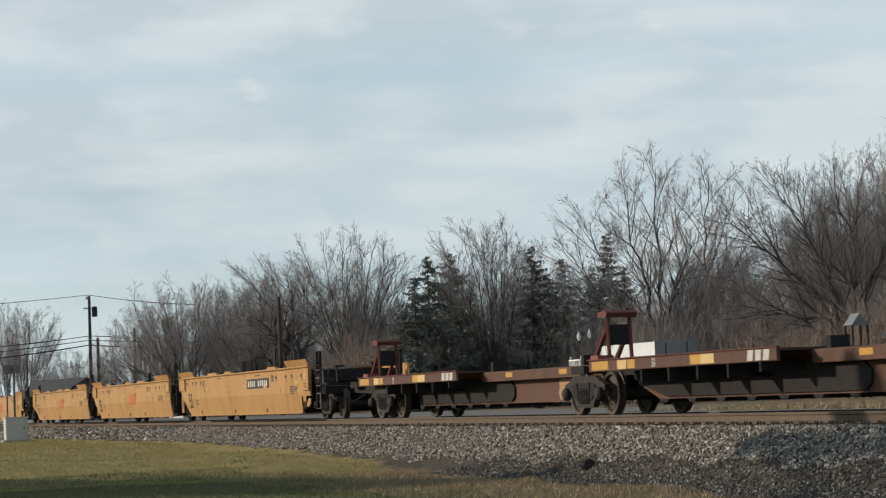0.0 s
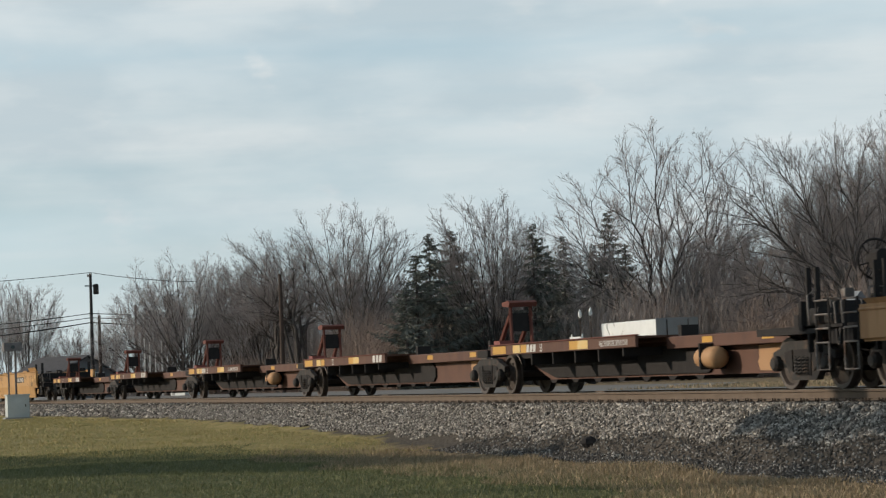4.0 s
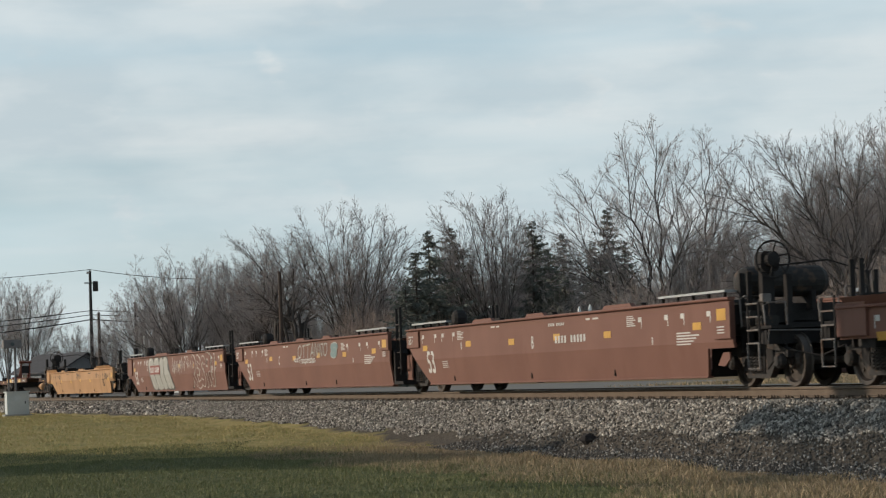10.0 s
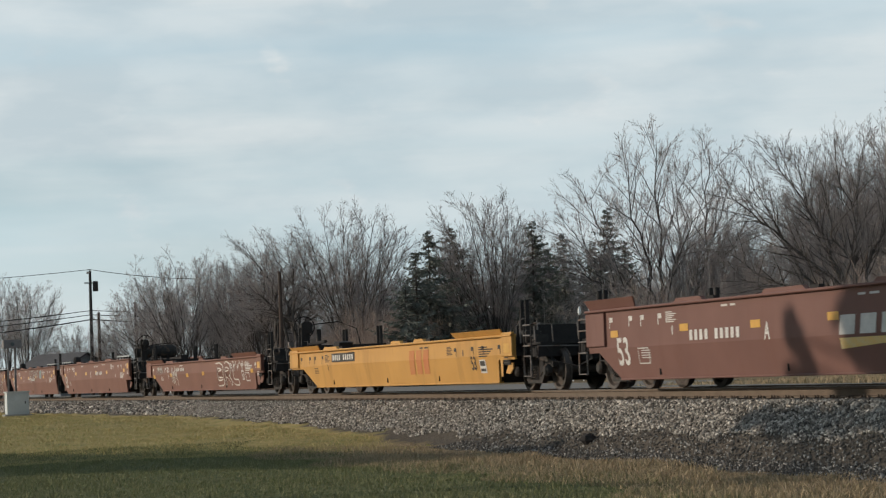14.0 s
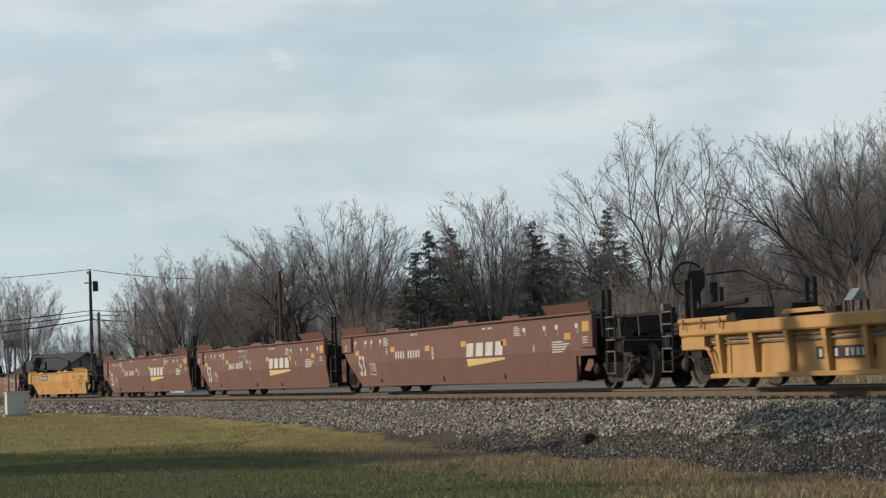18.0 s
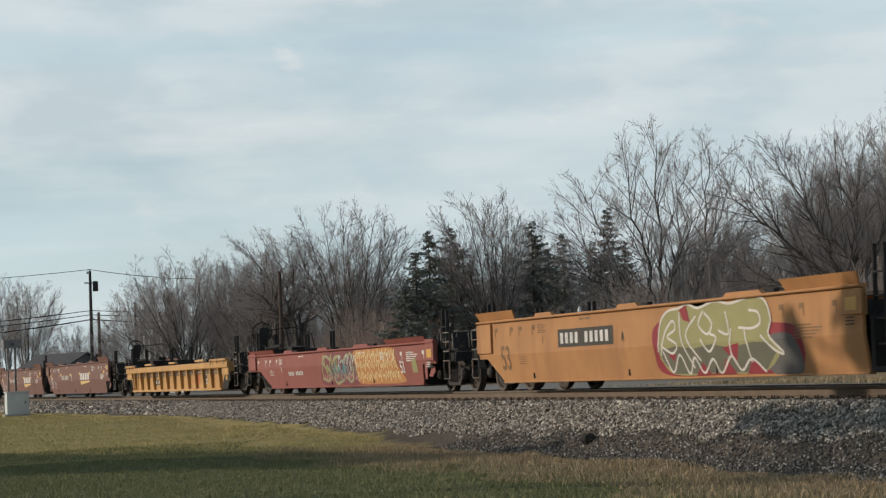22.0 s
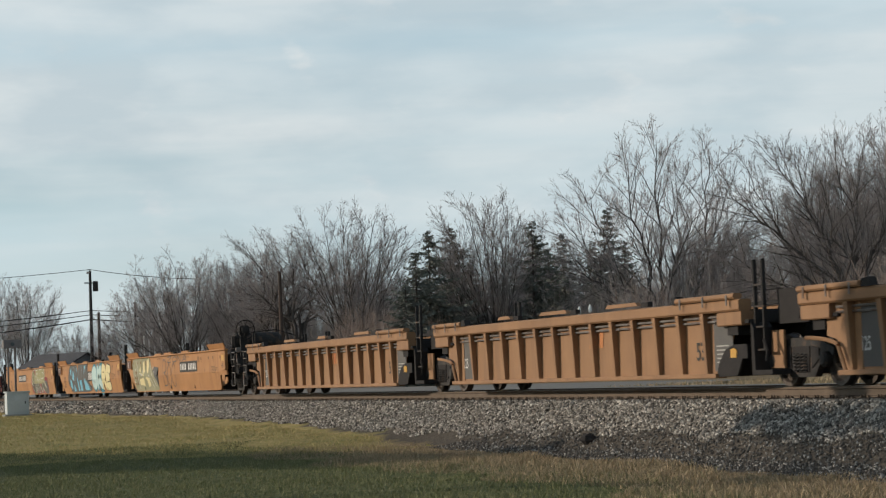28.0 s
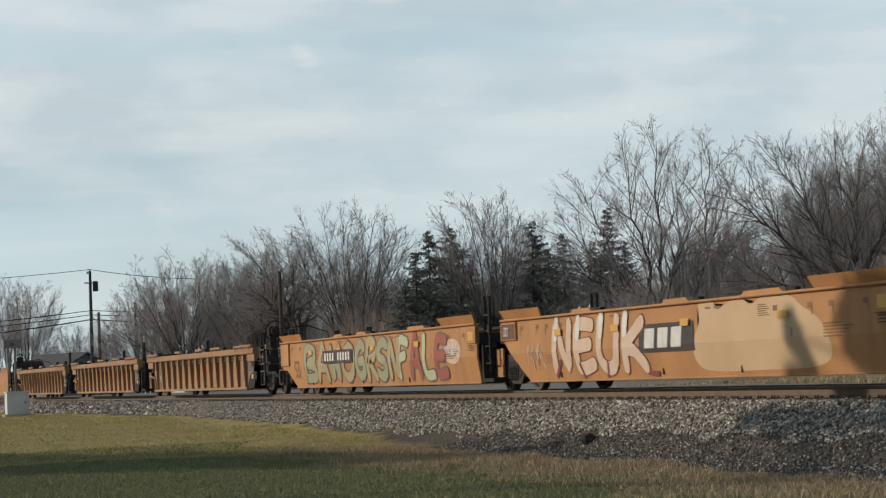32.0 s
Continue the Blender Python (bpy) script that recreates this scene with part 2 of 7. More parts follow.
def cloud_material():
    """Soft lit cloud banks and small puffs with clear gaps; edges of the sheet fade out."""
    m = bpy.data.materials.new("soft white cloud")
    m.use_nodes = True
    nt = m.node_tree
    nt.nodes.clear()
    N, L = nt.nodes.new, nt.links.new
    out, mix, glow, gap = N("ShaderNodeOutputMaterial"), N("ShaderNodeMixShader"), N("ShaderNodeEmission"), N("ShaderNodeBsdfTransparent")
    co = N("ShaderNodeTexCoord")

    def field(scale, stretch, detail, lo, hi, off=0.0, rough=0.5):
        mp, n, r = N("ShaderNodeMapping"), N("ShaderNodeTexNoise"), N("ShaderNodeMapRange")
        mp.inputs["Scale"].default_value, mp.inputs["Location"].default_value = (1, 1, stretch), (off, off * 0.7, off * 0.3)
        n.inputs["Scale"].default_value, n.inputs["Detail"].default_value, n.inputs["Roughness"].default_value = scale, detail, rough
        r.interpolation_type = "SMOOTHSTEP"
        r.inputs[1].default_value, r.inputs[2].default_value = lo, hi
        L(co.outputs["Object"], mp.inputs[0]); L(mp.outputs[0], n.inputs["Vector"]); L(n.outputs["Fac"], r.inputs[0])
        return r.outputs[0]

    def both(op, a, b):
        n = N("ShaderNodeMath"); n.operation = op; n.use_clamp = True
        for k, v in enumerate((a, b)):
            if isinstance(v, float):
                n.inputs[k].default_value = v
            else:
                L(v, n.inputs[k])
        return n.outputs[0]

    bank = field(0.0030, 8.0, 5, 0.34, 0.62, 520.0, 0.5)
    puff = field(0.022, 2.2, 4, 0.60, 0.78, 40.0)
    veil = field(0.006, 14.0, 4, 0.40, 0.72, 90.0)
    # the sheet is thickest at middle height, with a clear streak above it and thin air below
    level, rise = N("ShaderNodeSeparateXYZ"), N("ShaderNodeValToRGB")
    L(co.outputs["Object"], level.inputs[0])
    L(both("MULTIPLY", level.outputs["Z"], 0.005), rise.inputs[0])
    stops = [(0.20, 0.36), (0.34, 0.2), (0.44, 0.30), (0.55, 0.78), (0.66, 0.80), (0.74, 0.32), (0.80, 0.5), (0.90, 0.75)]
    while len(rise.color_ramp.elements) < len(stops):
        rise.color_ramp.elements.new(0.5)
    for e, (p, v) in zip(rise.color_ramp.elements, stops):
        e.position, e.color = p, (v, v, v, 1)
    rise.color_ramp.interpolation = "EASE"
    loose = both("ADD", both("MULTIPLY", bank, 0.42), both("ADD", both("MULTIPLY", puff, 0.6), both("MULTIPLY", veil, 0.2)))
    share = both("SUBTRACT", both("ADD", both("MULTIPLY", rise.outputs[0], 0.85), loose), 0.2)
    sep = N("ShaderNodeSeparateXYZ")
    L(co.outputs["UV"], sep.inputs[0])
    L(both("MULTIPLY", share, sep.outputs["X"]), mix.inputs[0])
    tone = N("ShaderNodeValToRGB")
    tone.color_ramp.elements[0].position, tone.color_ramp.elements[1].position = 0.2, 0.9
    tone.color_ramp.elements[0].color, tone.color_ramp.elements[1].color = (0.565, 0.64, 0.675, 1), (0.735, 0.775, 0.78, 1)
    L(field(0.012, 3.0, 5, 0.3, 0.7, 200.0), tone.inputs[0]); L(tone.outputs[0], glow.inputs[0])
    L(gap.outputs[0], mix.inputs[1]); L(glow.outputs[0], mix.inputs[2]); L(mix.outputs[0], out.inputs[0])
    return m


def build_clouds():
    """A far vault of cloud over the trees, drifting slowly."""
    R, vs, fs, fade = 1000.0, [], [], []
    cols, rows = 48, 18
    for i in range(cols + 1):
        for j in range(rows + 1):
            a, e = radians(HEADING - 30 + 60 * i / cols), radians(-1 + 23 * j / rows)
            vs.append((-R * math.cos(a) * math.cos(e), R * math.sin(a) * math.cos(e), R * math.sin(e)))
            edge = min(i, cols - i) / 8, (rows - j) / 6
            fade.append(max(0.0, min(1.0, *edge)))
    for i in range(cols):
        for j in range(rows):
            k = i * (rows + 1) + j
            fs.append((k, k + rows + 1, k + rows + 2, k + 1))
    me = quick_mesh("cloud_bank", vs, fs, cloud_material())
    uv = me.uv_layers.new(name="fade")
    for loop in me.loops:
        uv.data[loop.index].uv = (fade[loop.vertex_index], 0)
    me.shade_smooth()
    return tagged(new("cloud_bank", me), "thin white cloud sheet with small puffs over the trees", "cloud", kind="structure")


# ---------------------------------------------------------------- mesh tools


class Shape:
    """Collects vertices and faces of one part."""

    def __init__(self):
        self.v, self.f = [], []

    def add(self, verts, faces):
        n = len(self.v)
        self.v += verts
        self.f += [tuple(i + n for i in f) for f in faces]
        return self

    def box(self, x0, x1, y0, y1, z0, z1, ease=0.0):
        """A box; ease chamfers its four long edges along x."""
        if ease:
            e = ease
            ring = [(y0 + e, z0), (y1 - e, z0), (y1, z0 + e), (y1, z1 - e), (y1 - e, z1), (y0 + e, z1), (y0, z1 - e), (y0, z0 + e)]
        else:
            ring = [(y0, z0), (y1, z0), (y1, z1), (y0, z1)]
        n = len(ring)
        vs = [(x0, y, z) for y, z in ring] + [(x1, y, z) for y, z in ring]
        fs = [tuple(range(n))[::-1], tuple(range(n, 2 * n))] + [(i, (i + 1) % n, n + (i + 1) % n, n + i) for i in range(n)]
        return self.add(vs, fs)

    def slab(self, outline, y0, y1):
        """An outline in x and z, given thickness in y."""
        n = len(outline)
        vs = [(x, y0, z) for x, z in outline] + [(x, y1, z) for x, z in outline]
        return self.add(vs, [tuple(range(n)), tuple(range(n, 2 * n))[::-1]] + [(i, n + i, n + (i + 1) % n, (i + 1) % n) for i in range(n)])

    def tube(self, pts, r, n=6, r1=None):
        """A round bar along the points; r1: radius at its end."""
        pts = [Vector(p) for p in pts]
        r1 = r if r1 is None else r1
        vs, fs = [], []
        for i, p in enumerate(pts):
            d = (pts[min(i + 1, len(pts) - 1)] - pts[max(i - 1, 0)]).normalized()
            a = d.orthogonal().normalized()
            b = d.cross(a)
            rr = r + (r1 - r) * i / max(1, len(pts) - 1)
            vs += [tuple(p + (a * math.cos(k * 2 * math.pi / n) + b * math.sin(k * 2 * math.pi / n)) * rr) for k in range(n)]
        for i in range(len(pts) - 1):
            fs += [(i * n + k, i * n + (k + 1) % n, (i + 1) * n + (k + 1) % n, (i + 1) * n + k) for k in range(n)]
        fs += [tuple(range(n))[::-1], tuple(range((len(pts) - 1) * n, len(pts) * n))]
        return self.add(vs, fs)

    def lathe(self, prof, c, n=24, axis="y"):
        """A profile of (radius, along) turned round an axis through c."""
        vs, fs = [], []
        for r, s in prof:
            for k in range(n):
                a = 2 * math.pi * k / n
                p, q = r * math.cos(a), r * math.sin(a)
                vs.append({"y": (c[0] + p, c[1] + s, c[2] + q), "x": (c[0] + s, c[1] + p, c[2] + q), "z": (c[0] + p, c[1] + q, c[2] + s)}[axis])
        for i in range(len(prof) - 1):
            fs += [(i * n + k, i * n + (k + 1) % n, (i + 1) * n + (k + 1) % n, (i + 1) * n + k) for k in range(n)]
        fs += [tuple(range(n))[::-1], tuple(range((len(prof) - 1) * n, len(prof) * n))]
        return self.add(vs, fs)


def mesh_of(name, shape, material, smooth=False):
    me = bpy.data.meshes.new(name)
    me.from_pydata(shape.v, [], shape.f)
    bm = bmesh.new()
    bm.from_mesh(me)
    bmesh.ops.recalc_face_normals(bm, faces=bm.faces)
    bm.to_mesh(me)
    bm.free()
    me.materials.append(material)
    if smooth:
        me.shade_smooth()
    return me


def part(name, shape, material, parent, label="", smooth=False):
    me = shape if isinstance(shape, bpy.types.Mesh) else mesh_of(name, shape, material, smooth)
    ob = new(name, me)
    ob.parent = parent
    return tagged(ob, label)


def thing(name, x, y, z, label, category, group="", kind=""):
    ob = new(name)
    ob.location = (x, y, z)
    ob.empty_display_size = 0.3
    return tagged(ob, label, category, group, kind)


def quick_mesh(name, verts, faces, material):
    """A large mesh from arrays; faces all of one corner count."""
    verts, faces = np.asarray(verts, dtype=np.float32), np.asarray(faces, dtype=np.int32)
    me = bpy.data.meshes.new(name)
    me.vertices.add(len(verts)); me.vertices.foreach_set("co", verts.ravel())
    me.loops.add(faces.size); me.loops.foreach_set("vertex_index", faces.ravel())
    me.polygons.add(len(faces))
    me.polygons.foreach_set("loop_start", np.arange(len(faces), dtype=np.int32) * faces.shape[1])
    me.materials.append(material)
    me.update(calc_edges=True)
    me.validate()
    return me


CLOUDS = build_clouds()

# ---------------------------------------------------------------- ground, track


def ease(t):
    t = min(1.0, max(0.0, t))
    return t * t * (3 - 2 * t)


def lawn(x):
    """The lawn's height: lowest beside the camera, higher farther along the track."""
    for (x0, z0), (x1, z1) in zip(LAWN, LAWN[1:]):
        if x >= x1:
            return z0 + (z1 - z0) * ease((x - x0) / (x1 - x0))
    return LAWN[-1][1]


LAWN = [(2000, -1.16), (-33, -1.16), (-40, -1.14), (-47, -1.06), (-53, -0.95), (-61, -0.82), (-72, -0.70), (-90, -0.72), (-120, -0.78), (-5000, -0.70)]


def height(x, y):
    low = lawn(x)
    if y < 14.6:
        return low + 0.05 * math.sin(x * 0.31 + y * 0.2) * math.sin(y * 0.37) + 0.03 * math.sin(x * 1.1) * math.sin(y * 0.9 + 1)
    if y < 15.25:
        return low + 0.1 * (y - 14.6) / 0.65
    if y < 16.55:
        return low + 0.1 + (-0.23 - low - 0.1) * (y - 15.25) / 1.3
    if y < 19.6:
        return -0.23
    if y < 21.0:
        return -0.23 - 0.2 * (y - 19.6) / 1.4
    if y < 23.5:
        return -0.43 + 0.26 * ease((y - 21) / 2.5)
    return -0.17


def ground_material():
    m = bpy.data.materials.new("grass and gravel ground")
    m.use_nodes = True
    nt = m.node_tree
    N, L = nt.nodes.new, nt.links.new
    sh = nt.nodes["Principled BSDF"]
    co, sep = N("ShaderNodeTexCoord"), N("ShaderNodeSeparateXYZ")
    L(co.outputs["Object"], sep.inputs[0])

    def noise_node(scale, detail=6, rough=0.6):
        n = N("ShaderNodeTexNoise")
        n.inputs["Scale"].default_value, n.inputs["Detail"].default_value, n.inputs["Roughness"].default_value = scale, detail, rough
        L(co.outputs["Object"], n.inputs["Vector"])
        return n.outputs["Fac"]

    def ramp(fac, *stops):
        r = N("ShaderNodeValToRGB")
        while len(r.color_ramp.elements) < len(stops):
            r.color_ramp.elements.new(0.5)
        for e, (p, c) in zip(r.color_ramp.elements, stops):
            e.position, e.color = p, (*c, 1)
        L(fac, r.inputs[0])
        return r.outputs[0]

    def math_node(op, a, b=None, clamp=False):
        n = N("ShaderNodeMath")
        n.operation, n.use_clamp = op, clamp
        for i, v in enumerate((a, b)):
            if v is None:
                continue
            if isinstance(v, (int, float)):
                n.inputs[i].default_value = v
            else:
                L(v, n.inputs[i])
        return n.outputs[0]

    def blend(f, a, b):
        n = N("ShaderNodeMix")
        n.data_type = "RGBA"
        L(f, n.inputs[0]); L(a, n.inputs[6]); L(b, n.inputs[7])
        return n.outputs[2]

    green = ramp(noise_node(9.0, 8), (0.3, (0.06, 0.072, 0.03)), (0.5, (0.12, 0.126, 0.054)), (0.72, (0.23, 0.198, 0.1)))
    gold = ramp(noise_node(1.6, 8, 0.7), (0.3, (0.20, 0.195, 0.07)), (0.5, (0.35, 0.275, 0.115)), (0.72, (0.43, 0.33, 0.155)))
    dry = ramp(noise_node(14.0, 8), (0.3, (0.14, 0.105, 0.065)), (0.55, (0.25, 0.185, 0.11)), (0.75, (0.35, 0.265, 0.165)))
    patch = math_node("MULTIPLY", math_node("SUBTRACT", noise_node(0.5, 6), 0.5), 3.0)
    # golden farther along the track, straw coloured towards the gravel
    along = math_node("ADD", math_node("MULTIPLY", math_node("SUBTRACT", -46.5, sep.outputs["X"]), 0.3), patch, True)
    across = math_node("ADD", math_node("MULTIPLY", math_node("SUBTRACT", sep.outputs["Y"], 11.4), 0.5), patch, True)
    grass = blend(along, blend(across, green, dry), gold)
    stone = ramp(noise_node(26.0, 6, 0.75), (0.32, (0.03, 0.026, 0.023)), (0.5, (0.10, 0.088, 0.075)), (0.72, (0.22, 0.20, 0.175)))
    dirt = ramp(noise_node(12.0, 7), (0.3, (0.06, 0.05, 0.04)), (0.7, (0.15, 0.125, 0.1)))
    wob = math_node("MULTIPLY", math_node("SUBTRACT", noise_node(0.8, 6), 0.5), 1.7)
    y = math_node("ADD", sep.outputs["Y"], wob)
    # the gravel apron widens where the ground lies lower
    apron = math_node("MULTIPLY", math_node("MULTIPLY", math_node("ADD", sep.outputs["X"], 55.0), 0.085, True), 0.55)
    y = math_node("ADD", y, apron)
    near = math_node("MULTIPLY", math_node("SUBTRACT", y, 14.95), 3.0, True)
    nearer = math_node("MULTIPLY", math_node("SUBTRACT", math_node("SUBTRACT", y, math_node("MULTIPLY", apron, 1.9)), 15.2), 3.0, True)
    far = math_node("MULTIPLY", math_node("SUBTRACT", y, 21.5), 0.8, True)
    c = blend(near, grass, dirt)
    c = blend(nearer, c, stone)
    c = blend(far, c, dry)
    L(c, sh.inputs["Base Color"])
    sh.inputs["Roughness"].default_value, sh.inputs["Specular IOR Level"].default_value = 0.95, 0.1
    bp = N("ShaderNodeBump")
    bp.inputs["Strength"].default_value, bp.inputs["Distance"].default_value = 0.7, 0.06
    L(noise_node(22.0, 6, 0.7), bp.inputs["Height"]); L(bp.outputs[0], sh.inputs["Normal"])
    return m


def build_ground():
    xs = [-4000, -2500, -1500, -900, -600, -450, -350, -290, -250, -220] + [-200 + 2 * i for i in range(60)] + [-80 + i for i in range(76)] + [0, 8, 20, 50, 120, 300, 700, 1500]
    ys = [-1500, -700, -300, -150, -80, -45, -25, -12, -5, -1, 1] + [2 + 0.6 * i for i in range(21)] + [14.6, 14.9, 15.25, 15.6, 16.0, 16.4, 16.55, 17, 18, 19, 19.6, 20.3, 21, 21.6, 22.2, 22.9, 23.5, 26, 30, 34, 39, 45, 52, 60, 72, 90, 120, 170, 250, 400, 700, 1200, 2000, 3200]
    vs = [(x, y, height(x, y)) for x in xs for y in ys]
    n = len(ys)
    fs = [(i * n + j, (i + 1) * n + j, (i + 1) * n + j + 1, i * n + j + 1) for i in range(len(xs) - 1) for j in range(n - 1)]
    me = quick_mesh("ground", vs, fs, ground_material())
    me.shade_smooth()
    tagged(new("ground", me), "mown winter lawn and ballast shoulder beside the railway", "ground", kind="structure")
    road = Shape()
    # the paving narrows beside a dry verge towards the camera
    edge = [(-700, 25.0), (300, 25.0), (300, 26.6), (-50, 26.6), (-62, 28.5), (-70, 33.0), (-78, 37.5), (-700, 37.5)]
    n = len(edge)
    road.add([(x, y, -0.4) for x, y in edge] + [(x, y, -0.145) for x, y in edge], [tuple(range(n))[::-1], tuple(range(n, 2 * n))] + [(i, (i + 1) % n, n + (i + 1) % n, n + i) for i in range(n)])
    tagged(new("road", mesh_of("road", road, M_ROAD)), "worn grey asphalt road beyond the track", "road", kind="structure")


build_ground()


def build_track():
    track = thing("railway_track", 0, TRACK, 0, "rusty steel rails on wooden ties in stone ballast", "railway track", kind="structure")
    for side in (-1, 1):
        c = side * 0.7525
        prof = [(c - 0.075, -0.172), (c + 0.075, -0.172), (c + 0.07, -0.160), (c + 0.012, -0.145), (c + 0.010, -0.05), (c + 0.035, -0.038),
                (c + 0.035, -0.006), (c + 0.026, 0), (c - 0.026, 0), (c - 0.035, -0.006), (c - 0.035, -0.038), (c - 0.010, -0.05), (c - 0.012, -0.145), (c - 0.07, -0.160)]
        n = len(prof)
        s = Shape()
        s.add([(x, y, z) for x in (-900, 120) for y, z in prof], [(i, (i + 1) % n, n + (i + 1) % n, n + i) for i in range(n)])
        part("rail", s, M_RAIL, track)
        top = Shape()
        top.box(-900, 120, c - 0.022, c + 0.022, -0.002, 0.003)
        part("rail_head", top, M_SHINE, track, "polished running surface")
    tie = Shape()
    tie.box(-0.115, 0.115, -1.3, 1.3, -0.36, -0.176, 0.012)
    tie_mesh = mesh_of("tie", tie, M_TIE)
    rnd = random.Random(4)
    for i in range(300):
        ob = part("tie", tie_mesh, M_TIE, track)
        ob.location = (-18 - i * 0.52 + rnd.uniform(-0.03, 0.03), rnd.uniform(-0.05, 0.05), rnd.uniform(-0.012, 0.003))
        ob.rotation_euler = (0, 0, rnd.uniform(-0.02, 0.02))
    spikes = Shape()
    for i in range(300):
        x = -18 - i * 0.52
        for side in (-1, 1):
            c = side * 0.7525
            spikes.box(x - 0.09, x + 0.09, c - 0.17, c + 0.17, -0.18, -0.166)
            for k in (-1, 1):
                spikes.box(x + k * 0.05 - 0.012, x + k * 0.05 + 0.012, c - 0.1, c - 0.076, -0.172, -0.135)
                spikes.box(x + k * 0.05 - 0.012, x + k * 0.05 + 0.012, c + 0.076, c + 0.1, -0.172, -0.135)
        # rail anchors clipped under the near rail
        spikes.box(x + 0.15, x + 0.18, -0.86, -0.64, -0.20, -0.15)
    tagged(part("tie_plates", spikes, M_RAIL, track), kind="stuff")


build_track()


def stones(name, n, place, size, label, seed, material=None):
    """Loose stones, joined; place gives n points."""
    rng = np.random.default_rng(seed)
    base = np.array([(1, 0, 0), (-1, 0, 0), (0, 1, 0), (0, -1, 0), (0, 0, 1), (0, 0, -1)], float)
    tri = np.array([(0, 2, 4), (2, 1, 4), (1, 3, 4), (3, 0, 4), (2, 0, 5), (1, 2, 5), (3, 1, 5), (0, 3, 5)])
    pts = place(rng, n)
    n = len(pts)
    v = base[None] * rng.uniform(0.55, 1.3, (n, 6, 1)) * (size * rng.uniform(0.55, 1.25, (n, 1, 1)))
    v[:, :, 2] *= 0.75
    q = rng.normal(size=(n, 4))
    q /= np.linalg.norm(q, axis=1)[:, None]
    w, x, y, z = q.T
    rot = np.stack([np.stack([1 - 2 * (y * y + z * z), 2 * (x * y - z * w), 2 * (x * z + y * w)], 1),
                    np.stack([2 * (x * y + z * w), 1 - 2 * (x * x + z * z), 2 * (y * z - x * w)], 1),
                    np.stack([2 * (x * z - y * w), 2 * (y * z + x * w), 1 - 2 * (x * x + y * y)], 1)], 1)
    v = np.einsum("nij,nkj->nki", rot, v) + pts[:, None, :]
    f = tri[None] + (np.arange(n) * 6)[:, None, None]
    ob = new(name, quick_mesh(name, v.reshape(-1, 3), f.reshape(-1, 3), material or M_BALLAST))
    return tagged(ob, label, "ballast", kind="stuff")


def slope_points(x0, x1, y0, y1, power=1.0):
    def place(rng, n):
        x = x1 + (x0 - x1) * rng.uniform(0, 1, n) ** power
        low = y0(x) if callable(y0) else y0
        y = low + (y1 - low) * rng.uniform(0, 1, n)
        z = np.array([height(a, b) for a, b in zip(x, y)]) + 0.01
        return np.stack([x, y, z], 1)
    return place


def foot(x):
    """Where the clean stone ends: higher up the shoulder where the dark gravel apron is wide."""
    return 15.2 + 0.55 * np.clip((x + 52) / 14, 0, 1) + 0.1 * np.sin(x * 1.7) + 0.06 * np.sin(x * 4.3)


stones("ballast", 52000, slope_points(-78, -22, foot, 16.95, 1.25), 0.042, "grey crushed stone ballast on the track shoulder", 3)
stones("ballast", 13000, slope_points(-210, -78, 15.25, 16.95, 1.3), 0.085, "grey crushed stone ballast on the track shoulder", 5)
stones("gravel", 11000, slope_points(-45, -22, 14.4, 15.85, 1.7), 0.03, "dark fine gravel at the foot of the ballast", 7, M_GRAVEL)


def blades(name, n, x0, x1, y_of, tall, wide, material, label, seed, power=1.6):
    rng = np.random.default_rng(seed)
    x = x1 + (x0 - x1) * rng.uniform(0, 1, n) ** power
    lo, hi = y_of(x)
    y = lo + (hi - lo) * rng.uniform(0, 1, n)
    z = np.array([height(a, b) for a, b in zip(x, y)]) - 0.005
    clump = 0.55 + 0.9 * (0.5 + 0.5 * np.sin(x * 2.1 + 3 * np.sin(y * 1.7)) * np.sin(y * 2.9 + 2 * np.sin(x * 1.3)))
    h = tall * rng.uniform(0.45, 1.25, n) * clump
    far = 1 + np.maximum(0, -x - 40) / 40
    a = rng.uniform(0, 2 * np.pi, n)
    w = wide * far * rng.uniform(0.7, 1.3, n)
    p = np.stack([x, y, z], 1)
    side = np.stack([np.cos(a) * w, np.sin(a) * w, 0 * a], 1)
    lean = np.stack([rng.normal(0, 0.5, n) * h, rng.normal(0, 0.5, n) * h, h], 1)
    v = np.stack([p - side, p + side, p + lean], 1)
    f = np.arange(3 * n).reshape(-1, 3)
    ob = new(name, quick_mesh(name, v.reshape(-1, 3), f, material))
    return tagged(ob, label, "grass", kind="stuff")


def green_strip(x):
    return -0.11 * x, np.minimum(-0.58 * x, 12.2 + 0.8 * np.sin(x * 0.8))


def straw_strip(x):
    return np.minimum(-0.58 * x, 11.0 + 0.5 * np.sin(x * 1.3)), 14.45 + 0.2 * np.sin(x * 0.9)


def gold_strip(x):
    return -0.11 * x, 14.75 + 0.2 * np.sin(x * 0.7)


blades("grass", 90000, -51, -21, green_strip, 0.055, 0.006, M_GRASS, "short green winter lawn", 11, 1.3)
blades("grass", 60000, -125, -45.5, gold_strip, 0.05, 0.008, M_GOLD, "dry golden lawn beside the ballast", 12, 1.9)
blades("grass", 30000, -47, -23, straw_strip, 0.08, 0.007, M_STRAW, "straw coloured grass at the gravel edge", 13, 1.1)


def verge_strip(x):
    return 27.2 + 0.3 * np.sin(x * 0.6), 37.5 + 0.6 * np.sin(x * 0.4)


blades("grass", 16000, -66, -30, verge_strip, 0.13, 0.012, M_STRAW, "dry verge beside the road", 14, 1.0)


